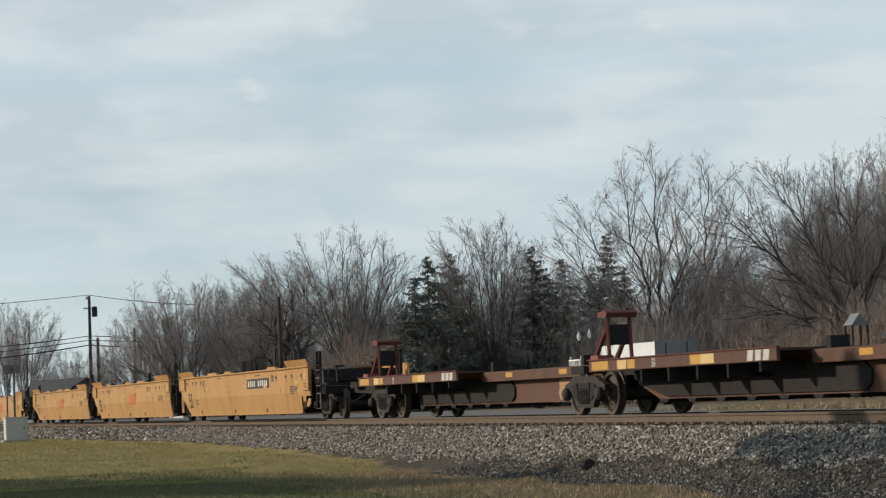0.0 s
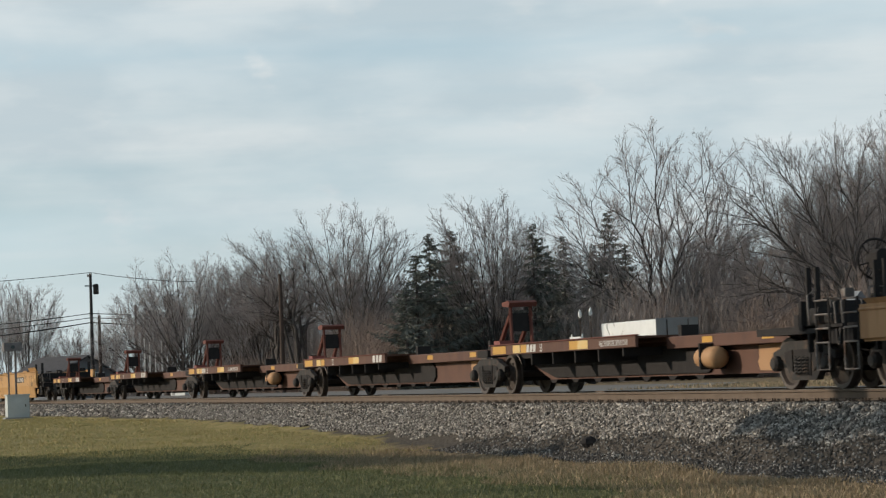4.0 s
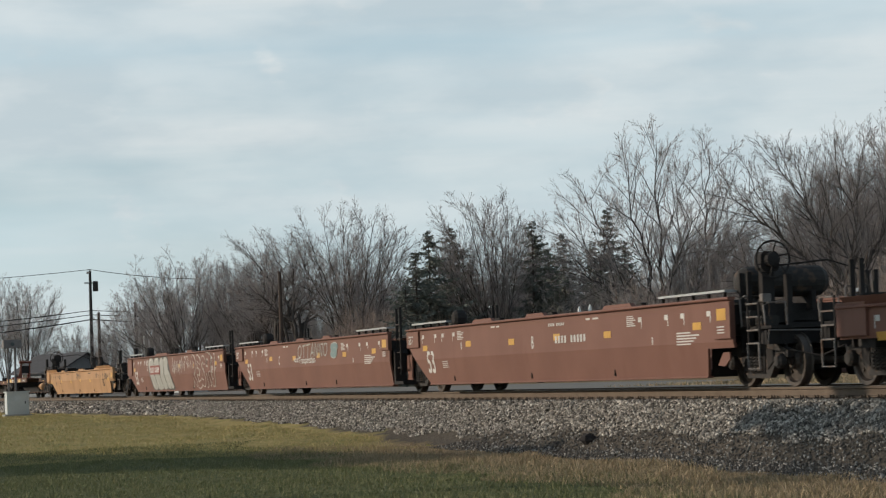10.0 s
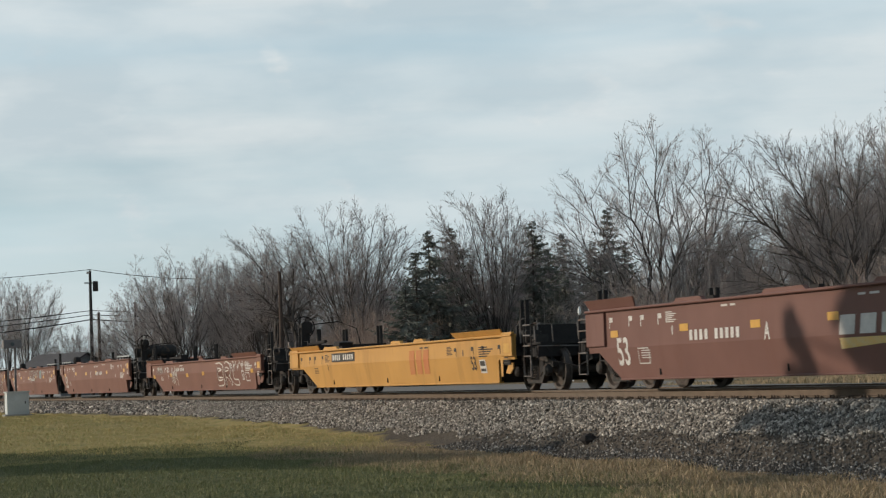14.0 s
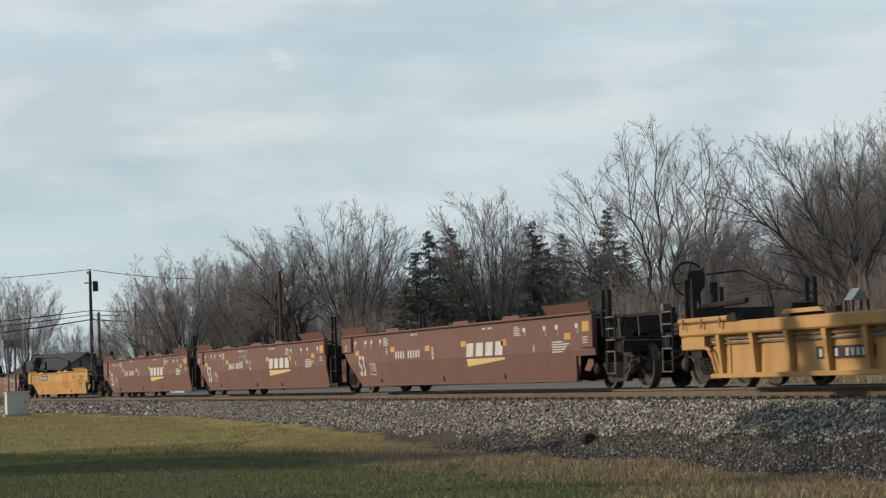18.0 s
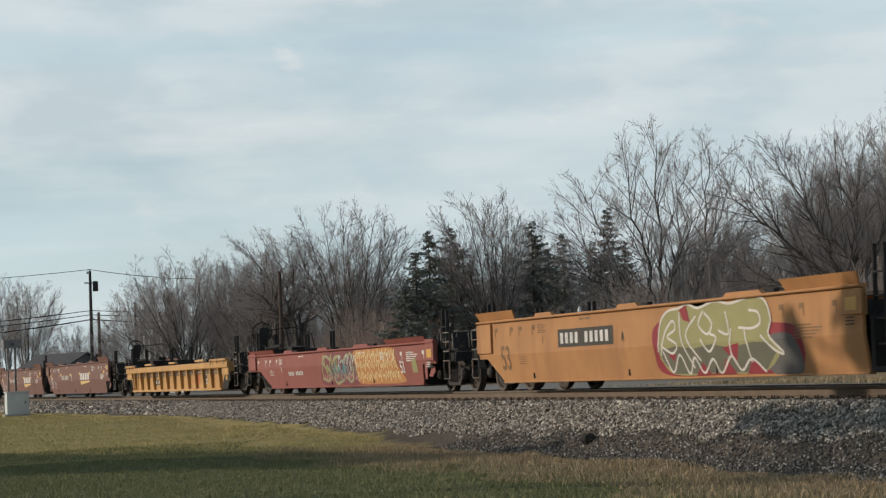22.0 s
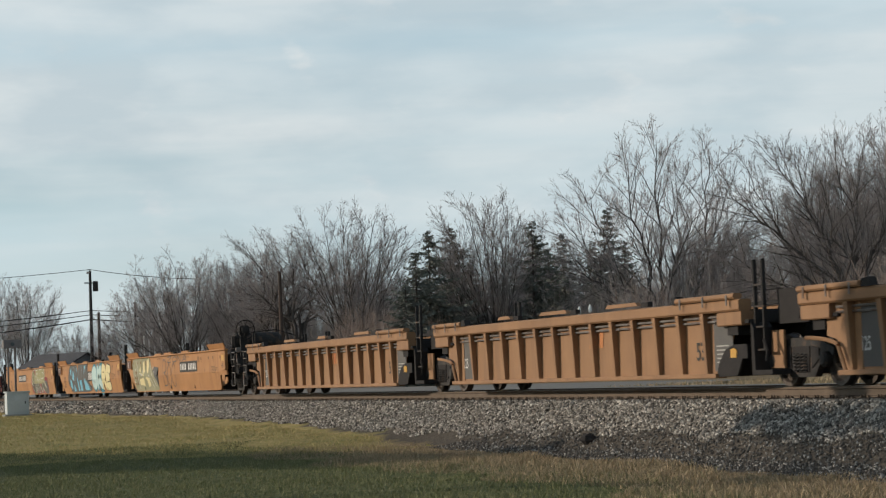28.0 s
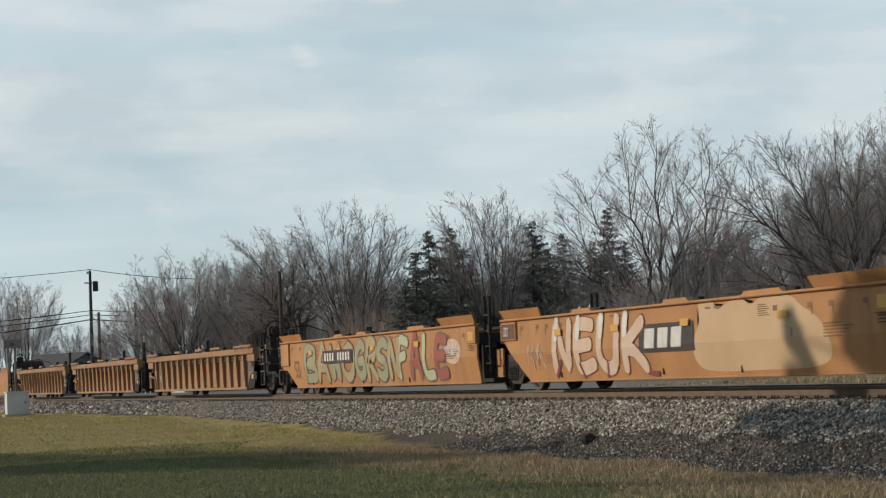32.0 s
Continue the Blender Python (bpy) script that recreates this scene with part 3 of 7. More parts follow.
def build_rock():
    s = Shape()
    rnd = random.Random(2)
    n = 7
    vs = []
    for j, (r, z) in enumerate(((0.10, -0.04), (0.15, 0.04), (0.12, 0.12), (0.05, 0.16))):
        vs += [(math.cos(k * 2 * math.pi / n) * r * rnd.uniform(0.75, 1.2), math.sin(k * 2 * math.pi / n) * r * rnd.uniform(0.75, 1.2), z) for k in range(n)]
    fs = [(j * n + k, j * n + (k + 1) % n, (j + 1) * n + (k + 1) % n, (j + 1) * n + k) for j in range(3) for k in range(n)]
    fs += [tuple(range(n))[::-1], tuple(range(3 * n, 4 * n))]
    s.add(vs, fs)
    ob = new("rock", mesh_of("rock", s, M_BLACK))
    ob.location = (-38.6, 15.45, height(-38.6, 15.45))
    tagged(ob, "small dark rock lying at the foot of the ballast", "rock")


build_rock()

# ---------------------------------------------------------------- trees


def tubes(segs, sides):
    """Tapered tubes for an array of rows (p0, p1, r0, r1)."""
    s = np.asarray(segs, float)
    p0, p1, r0, r1 = s[:, 0:3], s[:, 3:6], s[:, 6], s[:, 7]
    d = p1 - p0
    d /= np.linalg.norm(d, axis=1)[:, None] + 1e-9
    ref = np.where(np.abs(d[:, 2:3]) > 0.9, np.array([[1.0, 0, 0]]), np.array([[0, 0, 1.0]]))
    a = np.cross(d, ref)
    a /= np.linalg.norm(a, axis=1)[:, None] + 1e-9
    b = np.cross(d, a)
    rings = []
    for p, r in ((p0, r0), (p1, r1)):
        for k in range(sides):
            t = 2 * math.pi * k / sides
            rings.append(p + (a * math.cos(t) + b * math.sin(t)) * r[:, None])
    v = np.stack(rings, 1)
    f = np.array([(k, (k + 1) % sides, sides + (k + 1) % sides, sides + k) for k in range(sides)])
    f = f[None] + (np.arange(len(s)) * 2 * sides)[:, None, None]
    return v.reshape(-1, 3), f.reshape(-1, 4)


# how each kind of bare tree spreads: ends of its main limbs as shares of its height (across, depth, up),
# where they leave the common stem, how much they arch outwards and how crooked they are
HABIT = {
    "broad": ([(-0.33, 0.0, 0.66), (-0.21, 0.10, 0.80), (-0.10, -0.08, 0.86), (0.0, 0.03, 1.0), (0.07, 0.15, 0.80), (0.15, -0.05, 0.93), (0.24, 0.06, 0.84), (0.31, -0.03, 0.72),
               (-0.30, -0.10, 0.46), (0.26, 0.14, 0.58), (-0.05, 0.2, 0.7), (0.10, -0.18, 0.66)], (0.10, 0.30), 0.10, 0.085, 0.0095),
    "lean": ([(-0.52, 0.0, 0.84), (-0.44, 0.12, 0.93), (-0.32, -0.08, 1.0), (-0.20, 0.1, 0.97), (-0.52, 0.05, 0.60), (-0.48, -0.06, 0.46), (-0.08, -0.1, 0.99), (0.06, 0.1, 1.0),
              (0.20, 0.0, 0.92), (-0.34, 0.15, 0.74), (-0.16, -0.18, 0.8), (0.14, -0.1, 0.75)], (0.16, 0.40), 0.04, 0.075, 0.0115),
    "fan": ([(-0.23, 0.05, 0.78), (-0.18, -0.10, 0.92), (-0.09, 0.06, 0.97), (0.0, -0.03, 1.0), (0.07, 0.12, 0.94), (0.14, -0.08, 0.98), (0.22, 0.04, 0.93), (0.29, -0.05, 0.84), (0.34, 0.06, 0.68),
             (0.03, -0.2, 0.8), (-0.08, 0.2, 0.78), (0.18, 0.2, 0.8)], (0.0, 0.16), -0.16, 0.05, 0.0085),
    "vase": ([(-0.29, 0.0, 0.78), (-0.21, 0.06, 0.90), (-0.12, -0.05, 0.97), (-0.05, 0.07, 1.0), (0.02, -0.06, 0.98), (0.08, 0.04, 0.97), (0.12, -0.04, 0.82), (-0.15, 0.12, 0.74), (0.03, -0.14, 0.76)],
             (0.02, 0.24), -0.06, 0.035, 0.0075),
    "dome": ([(-0.46, 0.0, 0.56), (-0.38, 0.12, 0.74), (-0.28, -0.1, 0.86), (-0.16, 0.08, 0.95), (-0.05, -0.06, 1.0), (0.06, 0.1, 0.98), (0.15, -0.08, 0.94), (0.24, 0.05, 0.82), (0.30, -0.06, 0.64),
              (0.0, 0.25, 0.8), (-0.12, -0.25, 0.78), (0.14, 0.22, 0.7), (-0.28, 0.22, 0.62)], (0.0, 0.20), -0.10, 0.045, 0.0085),
    "gnarl": ([(-0.24, 0.0, 0.93), (-0.14, 0.1, 1.0), (-0.03, -0.08, 0.94), (0.07, 0.05, 0.97), (0.12, -0.06, 0.78), (-0.27, 0.08, 0.72), (-0.15, -0.14, 0.66), (0.08, 0.15, 0.62)], (0.30, 0.52), 0.10, 0.10, 0.011),
}


def grow(seed, tall, kind):
    """Rows of limbs, of twigs and of the finest sprays of one bare tree, foot at the origin; across is local x."""
    rnd = random.Random(seed)
    g = rnd.gauss
    limbs, twigs, sprays = [], [], []
    ends, (fork_lo, fork_hi), arch, crook, girth = HABIT[kind]
    # children, first place along the shoot, angle, share of length, crook, upward pull, steps; by order
    order = [(9, 0.34, 0.46, 0.46, 0.0, 0.0, 12), (7, 0.25, 0.44, 0.52, 0.11, 0.05, 5), (5, 0.2, 0.46, 0.56, 0.10, 0.04, 3), (4, 0.2, 0.48, 0.66, 0.09, 0.04, 2)]

    def children(pts, length, r0, r1, level):
        n, first, angle, share = order[level][:4]
        if level == 0 and fork_lo >= 0.05:
            n += 5
        m = len(pts) - 1
        spin = rnd.uniform(0, 6.283)
        for k in range(n):
            t = first + (0.99 - first) * (k + rnd.random()) / n
            i = min(m - 1, int(t * m))
            p = pts[i].lerp(pts[i + 1], t * m - i)
            d = (pts[i + 1] - pts[i]).normalized()
            side = d.orthogonal().normalized()
            spin += 2.4 + g(0, 0.35)
            side = side * math.cos(spin) + d.cross(side) * math.sin(spin)
            a = angle * rnd.uniform(0.65, 1.25)
            way = d * math.cos(a) + side * math.sin(a)
            ln = length * share * rnd.uniform(0.7, 1.15) * (1.05 - 0.42 * t)
            if level == 3:
                q = p + (way + Vector((0, 0, 0.2))).normalized() * ln
                sprays.append((*p, *q, 0.0042, 0.0028))
            else:
                shoot(p, way, ln, min((0.036, 0.015, 0.009)[level], (r0 + (r1 - r0) * t) * 0.55), level + 1)

    def shoot(p, d, length, r, level):
        crooked, up, steps = order[level][4:]
        r = max(r, (0, 0.014, 0.0085, 0.005)[level])
        r1 = (0, 0.009, 0.0052, 0.0038)[level]
        out = (limbs, limbs, twigs, sprays)[level]
        pts = [p]
        for i in range(steps):
            d = (d + Vector((g(0, crooked), g(0, crooked), g(0, crooked) + up / steps))).normalized()
            q = pts[-1] + d * (length / steps)
            out.append((*pts[-1], *q, r + (r1 - r) * i / steps, r + (r1 - r) * (i + 1) / steps))
            pts.append(q)
        children(pts, length, r, r1, level)

    # trees that branch from the ground have a thinner fellow beside each main limb
    twins = [(x + g(0, 0.05), y + g(0, 0.08), z * rnd.uniform(0.84, 0.97), 0.55) for x, y, z in ends if fork_lo < 0.05]
    for x, y, z, stout in [(*e, 1.0) for e in ends] + twins:
        end = Vector((x, y * 1.1, z * 0.9)) * tall
        fork = Vector((end.x * 0.12, end.y * 0.12, tall * rnd.uniform(fork_lo, fork_hi)))
        foot = Vector((end.x * 0.1 if fork_lo < 0.05 else 0, end.y * 0.12 if fork_lo < 0.05 else 0, -0.2))
        bend = fork.lerp(end, 0.55) + Vector((end.x, end.y, 0)) * arch
        steps = order[0][6]
        pts, off = [], Vector((0, 0, 0))
        for i in range(steps + 1):
            t = i / steps
            low = foot.lerp(fork, min(1, t * 3))
            u = max(0.0, (t - 0.22) / 0.78)
            high = fork * (1 - u) ** 2 + bend * (2 * u * (1 - u)) + end * u * u
            off = off * 0.75 + Vector((g(0, 1), g(0, 1), g(0, 0.3))) * (crook * tall * 0.22 * min(t * 2.5, 1, (1 - t) * 5))
            pts.append((low if t < 0.22 else high) + off)
        r0 = tall * girth * stout * rnd.uniform(0.8, 1.1)
        for i in range(steps):
            limbs.append((*pts[i], *pts[i + 1], 0.013 + (r0 - 0.013) * (1 - i / steps) ** 1.2, 0.013 + (r0 - 0.013) * (1 - (i + 1) / steps) ** 1.2))
        children(pts, tall * 0.58, r0, 0.013, 0)
    top_z = np.percentile([s[5] for s in sprays], 99.85)
    return [np.array(k) * np.array([tall / top_z] * 6 + [1, 1]) for k in (limbs, twigs, sprays)]


def blades_of(segs, rng):
    """The finest twigs: slim tapering slivers."""
    s = np.asarray(segs)
    d = s[:, 3:6] - s[:, 0:3]
    n = np.cross(d, rng.normal(size=d.shape))
    n /= np.linalg.norm(n, axis=1)[:, None] + 1e-9
    w = s[:, 6:7] * 1.15
    v = np.stack([s[:, 0:3] - n * w, s[:, 0:3] + n * w, s[:, 3:6] + n * w * 0.55, s[:, 3:6] - n * w * 0.55], 1)
    return v.reshape(-1, 3), np.arange(len(s) * 4).reshape(-1, 4)


TREE_MESH = {}


def bare_tree(kind, seed, x, y, tall, turn, wide, label, twig=None):
    key = (kind, seed)
    twig = twig or M_TWIG
    if key not in TREE_MESH:
        limbs, twigs, sprays = grow(seed, 12.0, kind)
        v1, f1 = tubes(twigs, 3)
        v2, f2 = blades_of(sprays, np.random.default_rng(seed))
        TREE_MESH[key] = (quick_mesh("trunk", *tubes(limbs, 5), M_BARK), quick_mesh("crown", np.concatenate([v1, v2]), np.concatenate([f1, f2 + len(v1)]), twig))
    ob = thing("tree", x, y, height(x, y) - 0.05, label, "tree", "bare trees behind the road")
    ob.rotation_euler = (0, 0, turn)
    ob.scale = (wide * tall / 12.0, wide * tall / 12.0, tall / 12.0)
    part("trunk", TREE_MESH[key][0], M_BARK, ob)
    part("crown", TREE_MESH[key][1], twig, ob)
    return ob


def spruce(seed, x, y, tall, width, label, low=0.06, full=4):
    rnd = random.Random(seed)
    ob = thing("spruce_tree", x, y, height(x, y) - 0.05, label, "tree", "spruces behind the road")
    trunk = Shape()
    trunk.tube([(0, 0, 0), (0.03, 0, tall * 0.5), (0, 0.02, tall * 0.97)], 0.16, 7, 0.015)
    part("trunk", trunk, M_BARK, ob)
    vs, fs = [], []
    limbs = []
    z = tall * low
    while z < tall * 0.985:
        f = (1 - z / tall) / (1 - low)
        reach = width * 0.5 * (f ** 0.85) * rnd.uniform(0.7, 1.12) + 0.08
        for k in range(rnd.randint(4, 5)):
            a = rnd.uniform(0, 6.283)
            d = Vector((math.cos(a), math.sin(a), 0))
            ln = reach * rnd.uniform(0.4, 1.35)
            droop = rnd.uniform(0.0, 0.42)
            zz = z + rnd.uniform(-0.12, 0.12)
            n = max(3, int(ln / 0.2))
            for i in range(n):
                t = (i + 0.6) / n
                c = d * (ln * t) + Vector((0, 0, zz - droop * ln * t + 0.25 * ln * t * t))
                w = 0.30 * (1.1 - t) * ln * 0.6 + 0.14
                for _ in range(full):
                    e = (d * rnd.uniform(0.2, 1.1) + d.cross(Vector((0, 0, 1))) * rnd.uniform(-1.2, 1.2) + Vector((0, 0, rnd.uniform(-0.9, 0.15)))).normalized()
                    g = e.cross(Vector((rnd.gauss(0, 1), rnd.gauss(0, 1), rnd.gauss(0, 1)))).normalized() * (0.025 + w * 0.085)
                    tip = c + e * (w * rnd.uniform(0.7, 1.5))
                    b = len(vs)
                    mid = (c + tip) * 0.5
                    vs.extend([tuple(c), tuple(mid + g), tuple(tip), tuple(mid - g)])
                    fs.append((b, b + 1, b + 2, b + 3))
            limbs.append((0, 0, zz, *(d * ln * 0.8 + Vector((0, 0, zz - droop * ln * 0.6))), 0.03, 0.008))
        z += 0.17 + 0.2 * f
    tagged(part("branch_whorl", quick_mesh("branch_whorl", *tubes(limbs, 3), M_BARK), M_BARK, ob), kind="stuff")
    part("crown", quick_mesh("crown", vs, fs, M_NEEDLE), M_NEEDLE, ob, "dark green needles")
    return ob


def thicket(name, rows, seed, material, label, fan=0.14):
    """Many thin stems with sprays of fine twigs, joined; rows of (x0, x1, y0, y1, stems, low, high)."""
    rng = np.random.default_rng(seed)
    segs, fine = [], []

    def lean(n, spread, up):
        d = np.stack([rng.normal(0, spread, n), rng.normal(0, spread, n), up + np.abs(rng.normal(0, spread, n))], 1)
        return d / np.linalg.norm(d, axis=1)[:, None]

    def rows_of(p, q, r0, r1):
        return np.concatenate([p, q, np.broadcast_to(r0, (len(p), 1)), np.broadcast_to(r1, (len(p), 1))], 1)

    for x0, x1, y0, y1, n, low, high in rows:
        p = np.stack([rng.uniform(x0, x1, n), rng.uniform(y0, y1, n), np.zeros(n)], 1)
        p[:, 2] = [height(a, b) - 0.05 for a, b in p[:, :2]]
        # lower and higher clumps along the bank
        lift = 0.78 + 0.22 * np.sin(p[:, 0] * 0.55 + 2 * np.sin(p[:, 1] * 0.4)) * np.sin(p[:, 1] * 0.7 + p[:, 0] * 0.21)
        tall = (rng.uniform(low, high, n) * lift)[:, None]
        d = lean(n, fan, 1.0)
        r = 0.006 + tall * 0.002
        for i in range(4):
            q = p + d * tall / 4
            segs.append(rows_of(p, q, r * (1 - i / 5), r * (1 - (i + 1) / 5)))
            for _ in range(3):
                e = lean(n, 0.42, 0.9)
                o = p + (q - p) * rng.uniform(0, 1, (n, 1))
                w = o + e * tall * rng.uniform(0.1, 0.26, (n, 1))
                fine.append(rows_of(o, w, 0.0075, 0.005))
                for _ in range(2):
                    o2 = o + (w - o) * rng.uniform(0.25, 0.95, (n, 1))
                    e2 = e + lean(n, 0.5, 0.6)
                    fine.append(rows_of(o2, o2 + e2 * tall * rng.uniform(0.03, 0.075, (n, 1)), 0.0055, 0.0038))
            p = q
            d = d + lean(n, 0.2, 0.25) * 0.35
            d /= np.linalg.norm(d, axis=1)[:, None]
    v1, f1 = tubes(np.concatenate(segs), 3)
    v2, f2 = blades_of(np.concatenate(fine), rng)
    me = quick_mesh(name, np.concatenate([v1, v2]), np.concatenate([f1, f2 + len(v1)]), material)
    return tagged(new(name, me), label, "thicket", kind="stuff")


def evergreen(seed, x, y, tall, lobes, label):
    """A large evergreen: trunk, limbs and crown lobes of needle tufts; lobes of (x, y, z, radius, half height, tufts)."""
    rng = np.random.default_rng(seed)
    ob = thing("pine_tree", x, y, height(x, y) - 0.05, label, "tree")
    part("trunk", Shape().tube([(0, 0, 0), (0.1, 0, tall * 0.5), (0, 0.05, tall)], 0.3, 9, 0.04), M_BARK, ob)
    vs = []
    for lx, ly, lz, radius, half, n in lobes:
        part("limb", Shape().tube([(0, 0, lz - 0.8), (lx * 0.5, ly * 0.5, lz - 0.3), (lx, ly, lz)], 0.09, 6, 0.03), M_BARK, ob)
        d = rng.normal(size=(n, 3))
        d /= np.linalg.norm(d, axis=1)[:, None]
        c = d * np.cbrt(rng.uniform(0.02, 1, (n, 1))) * np.array([radius, radius, half]) * rng.uniform(0.85, 1.1, (n, 1)) + np.array([lx, ly, lz])
        e = rng.normal(size=(n, 3)); e /= np.linalg.norm(e, axis=1)[:, None]
        g = np.cross(e, rng.normal(size=(n, 3))); g /= np.linalg.norm(g, axis=1)[:, None]
        w = rng.uniform(0.1, 0.26, (n, 1))
        vs.append(np.stack([c - e * w, c + g * w * 0.5, c + e * w, c - g * w * 0.5], 1).reshape(-1, 3))
    v = np.concatenate(vs)
    part("crown", quick_mesh("crown", v, np.arange(len(v)).reshape(-1, 4), M_NEEDLE), M_NEEDLE, ob, "dark green needles")
    return ob


def broad_pine(seed, x, y, low, tall, radius, power, n, label):
    """A large evergreen: trunk and a dense crown of needle tufts that narrows upwards."""
    rng = np.random.default_rng(seed)
    ob = thing("pine_tree", x, y, height(x, y) - 0.05, label, "tree")
    part("trunk", Shape().tube([(0, 0, 0), (0.1, 0, tall * 0.5), (0, 0.05, tall * 0.95)], 0.35, 9, 0.04), M_BARK, ob)
    f = rng.uniform(0, 1, n) ** 1.3
    a = rng.uniform(0, 2 * np.pi, n)
    lobe = 0.86 + 0.14 * np.sin(3 * a + f * 7) * np.sin(f * 23 + a)
    r = radius * (1 - f) ** power * lobe * np.sqrt(rng.uniform(0.02, 1, n))
    c = np.stack([r * np.cos(a), r * np.sin(a), low + (tall - low) * f], 1)
    d = rng.normal(size=(n, 3)); d /= np.linalg.norm(d, axis=1)[:, None]
    g = np.cross(d, rng.normal(size=(n, 3))); g /= np.linalg.norm(g, axis=1)[:, None]
    w = rng.uniform(0.25, 0.6, (n, 1))
    v = np.stack([c - d * w, c + g * w * 0.5, c + d * w, c - g * w * 0.5], 1)
    part("crown", quick_mesh("crown", v.reshape(-1, 3), np.arange(4 * n).reshape(-1, 4), M_NEEDLE), M_NEEDLE, ob, "dark green needles")
    return ob


def plant_trees():
    grey = "tall bare tree with a spreading crown of fine twigs"
    # kind, seed, x, y, height, turn, width
    rows = [("broad", 1, -128.0, 56.6, 16.1, 1.25, 1.08), ("lean", 2, -104.5, 57.0, 13.1, 1.25, 1.0), ("broad", 1, -107.1, 62.5, 14.9, 2.55, 0.9),
            ("fan", 4, -146.2, 41.6, 12.5, 1.25, 1.1), ("gnarl", 5, -152.9, 39.8, 11.5, 1.25, 1.25), ("vase", 6, -130.0, 46.3, 11.8, 1.25, 1.05),
            ("dome", 7, -172.3, 36.0, 11.1, 1.25, 1.15), ("dome", 8, -182.7, 34.8, 8.9, 1.55, 1.0), ("dome", 8, -167.5, 38.9, 10.3, 3.65, 0.8), ("fan", 9, -159.3, 38.8, 10.3, 4.39, 0.8),
            ("dome", 8, -180.4, 36.1, 10.3, 5.15, 0.8), ("fan", 9, -175.7, 39.0, 10.7, 2.55, 0.75), ("vase", 6, -213.0, 29.2, 10.9, 4.55, 1.0),
            ("vase", 11, -220.2, 28.4, 11.8, 1.55, 0.7), ("dome", 8, -229.1, 36.6, 7.3, 1.65, 0.9), ("fan", 4, -221.7, 38.2, 7.6, 2.25, 0.8),
            ("dome", 7, -233.4, 35.0, 6.3, 1.65, 0.9), ("fan", 9, -157.8, 48.2, 9.1, 1.25, 0.8), ("dome", 8, -161.7, 52.5, 9.1, 2.25, 0.7),
            ("vase", 11, -154.6, 57.8, 12.2, 3.35, 0.8), ("fan", 4, -156.4, 61.4, 10.6, 2.95, 0.7), ("vase", 11, -141.0, 51.1, 9.3, 4.25, 1.0),
            ("dome", 8, -135.8, 63.6, 9.6, 3.25, 0.8), ("fan", 4, -134.9, 65.6, 10.3, 2.25, 0.8), ("vase", 11, -121.8, 58.2, 9.0, 1.45, 0.8),
            ("vase", 6, -125.6, 57.2, 8.8, 4.65, 0.9), ("fan", 9, -132.9, 69.6, 11.9, 2.45, 0.9), ("dome", 7, -131.5, 72.1, 14.0, 1.65, 0.8),
            ("fan", 4, -172.4, 44.4, 10.0, 3.45, 0.9), ("fan", 9, -165.0, 48.4, 9.8, 1.95, 0.8), ("vase", 11, -143.8, 49.1, 9.9, 2.35, 0.9),
            ("gnarl", 10, -155.2, 38.7, 10.2, 4.45, 1.2), ("gnarl", 5, -114.8, 56.6, 7.1, 4.15, 1.1),
            ("fan", 9, -121.6, 65.2, 13.9, 1.85, 0.9), ("dome", 7, -122.3, 68.1, 15.1, 3.25, 0.8)]
    words = {"broad": grey, "lean": "bare tree with long limbs that lean to one side", "dome": "bare tree with many stems and a rounded twiggy crown", "fan": "bare tree whose stems fan out from the ground",
             "vase": "slender bare tree with pale upright stems", "gnarl": "crooked bare tree with a dark trunk"}
    for kind, seed, x, y, tall, turn, wide in rows:
        bare_tree(kind, seed, x, y, tall, turn, wide, words[kind])
    for i, (x, y, tall, wide) in enumerate([(-129.4, 41.9, 9.4, 8.9), (-127.7, 40.5, 8.2, 7.4), (-132.8, 44.4, 9.9, 8.4), (-127.0, 39.6, 6.2, 5.3), (-131.1, 49.2, 10.1, 7.9), (-134.1, 52.4, 9.5, 7.1), (-138.6, 57.4, 11.4, 8.6), (-135.3, 54.9, 8.8, 7.0), (-138.1, 47.5, 7.7, 6.5), (-140.0, 59.1, 9.2, 7.4), (-140.1, 53.7, 8.8, 7.0)]):
        spruce(20 + i, x, y, tall, wide, "dark green spruce among bare trees")
    thicket("thicket", [(-190, -140, 41, 56, 4600, 2.6, 7.0), (-155, -118, 50, 66, 3400, 3.0, 6.6), (-130, -88, 60, 76, 3400, 3.0, 7.2), (-215, -175, 35, 44, 1300, 1.8, 4.0), (-178, -138, 62, 84, 2600, 5.0, 9.5), (-185, -160, 50, 62, 900, 4.0, 7.5)],
            41, M_THICKET, "dense grey brown thicket of bare saplings")
    thicket("sapling_stand", [(-150, -112, 46, 55, 110, 3.5, 7.5), (-122, -90, 55, 64, 120, 3.5, 8.0), (-180, -145, 38, 46, 60, 3.0, 6.0)], 43, M_PALEBARK, "stand of pale grey saplings")
    thicket("shrub_bank", [(-147, -128, 39.5, 43, 2000, 2.4, 5.2), (-112, -92, 53, 58, 1700, 2.5, 5.2), (-138, -120, 51, 57, 1500, 2.5, 5.6), (-180, -150, 37, 41, 900, 1.5, 3.2)], 42, M_TWIGRED, "reddish brown bank of bare shrubs", 0.24)


plant_trees()


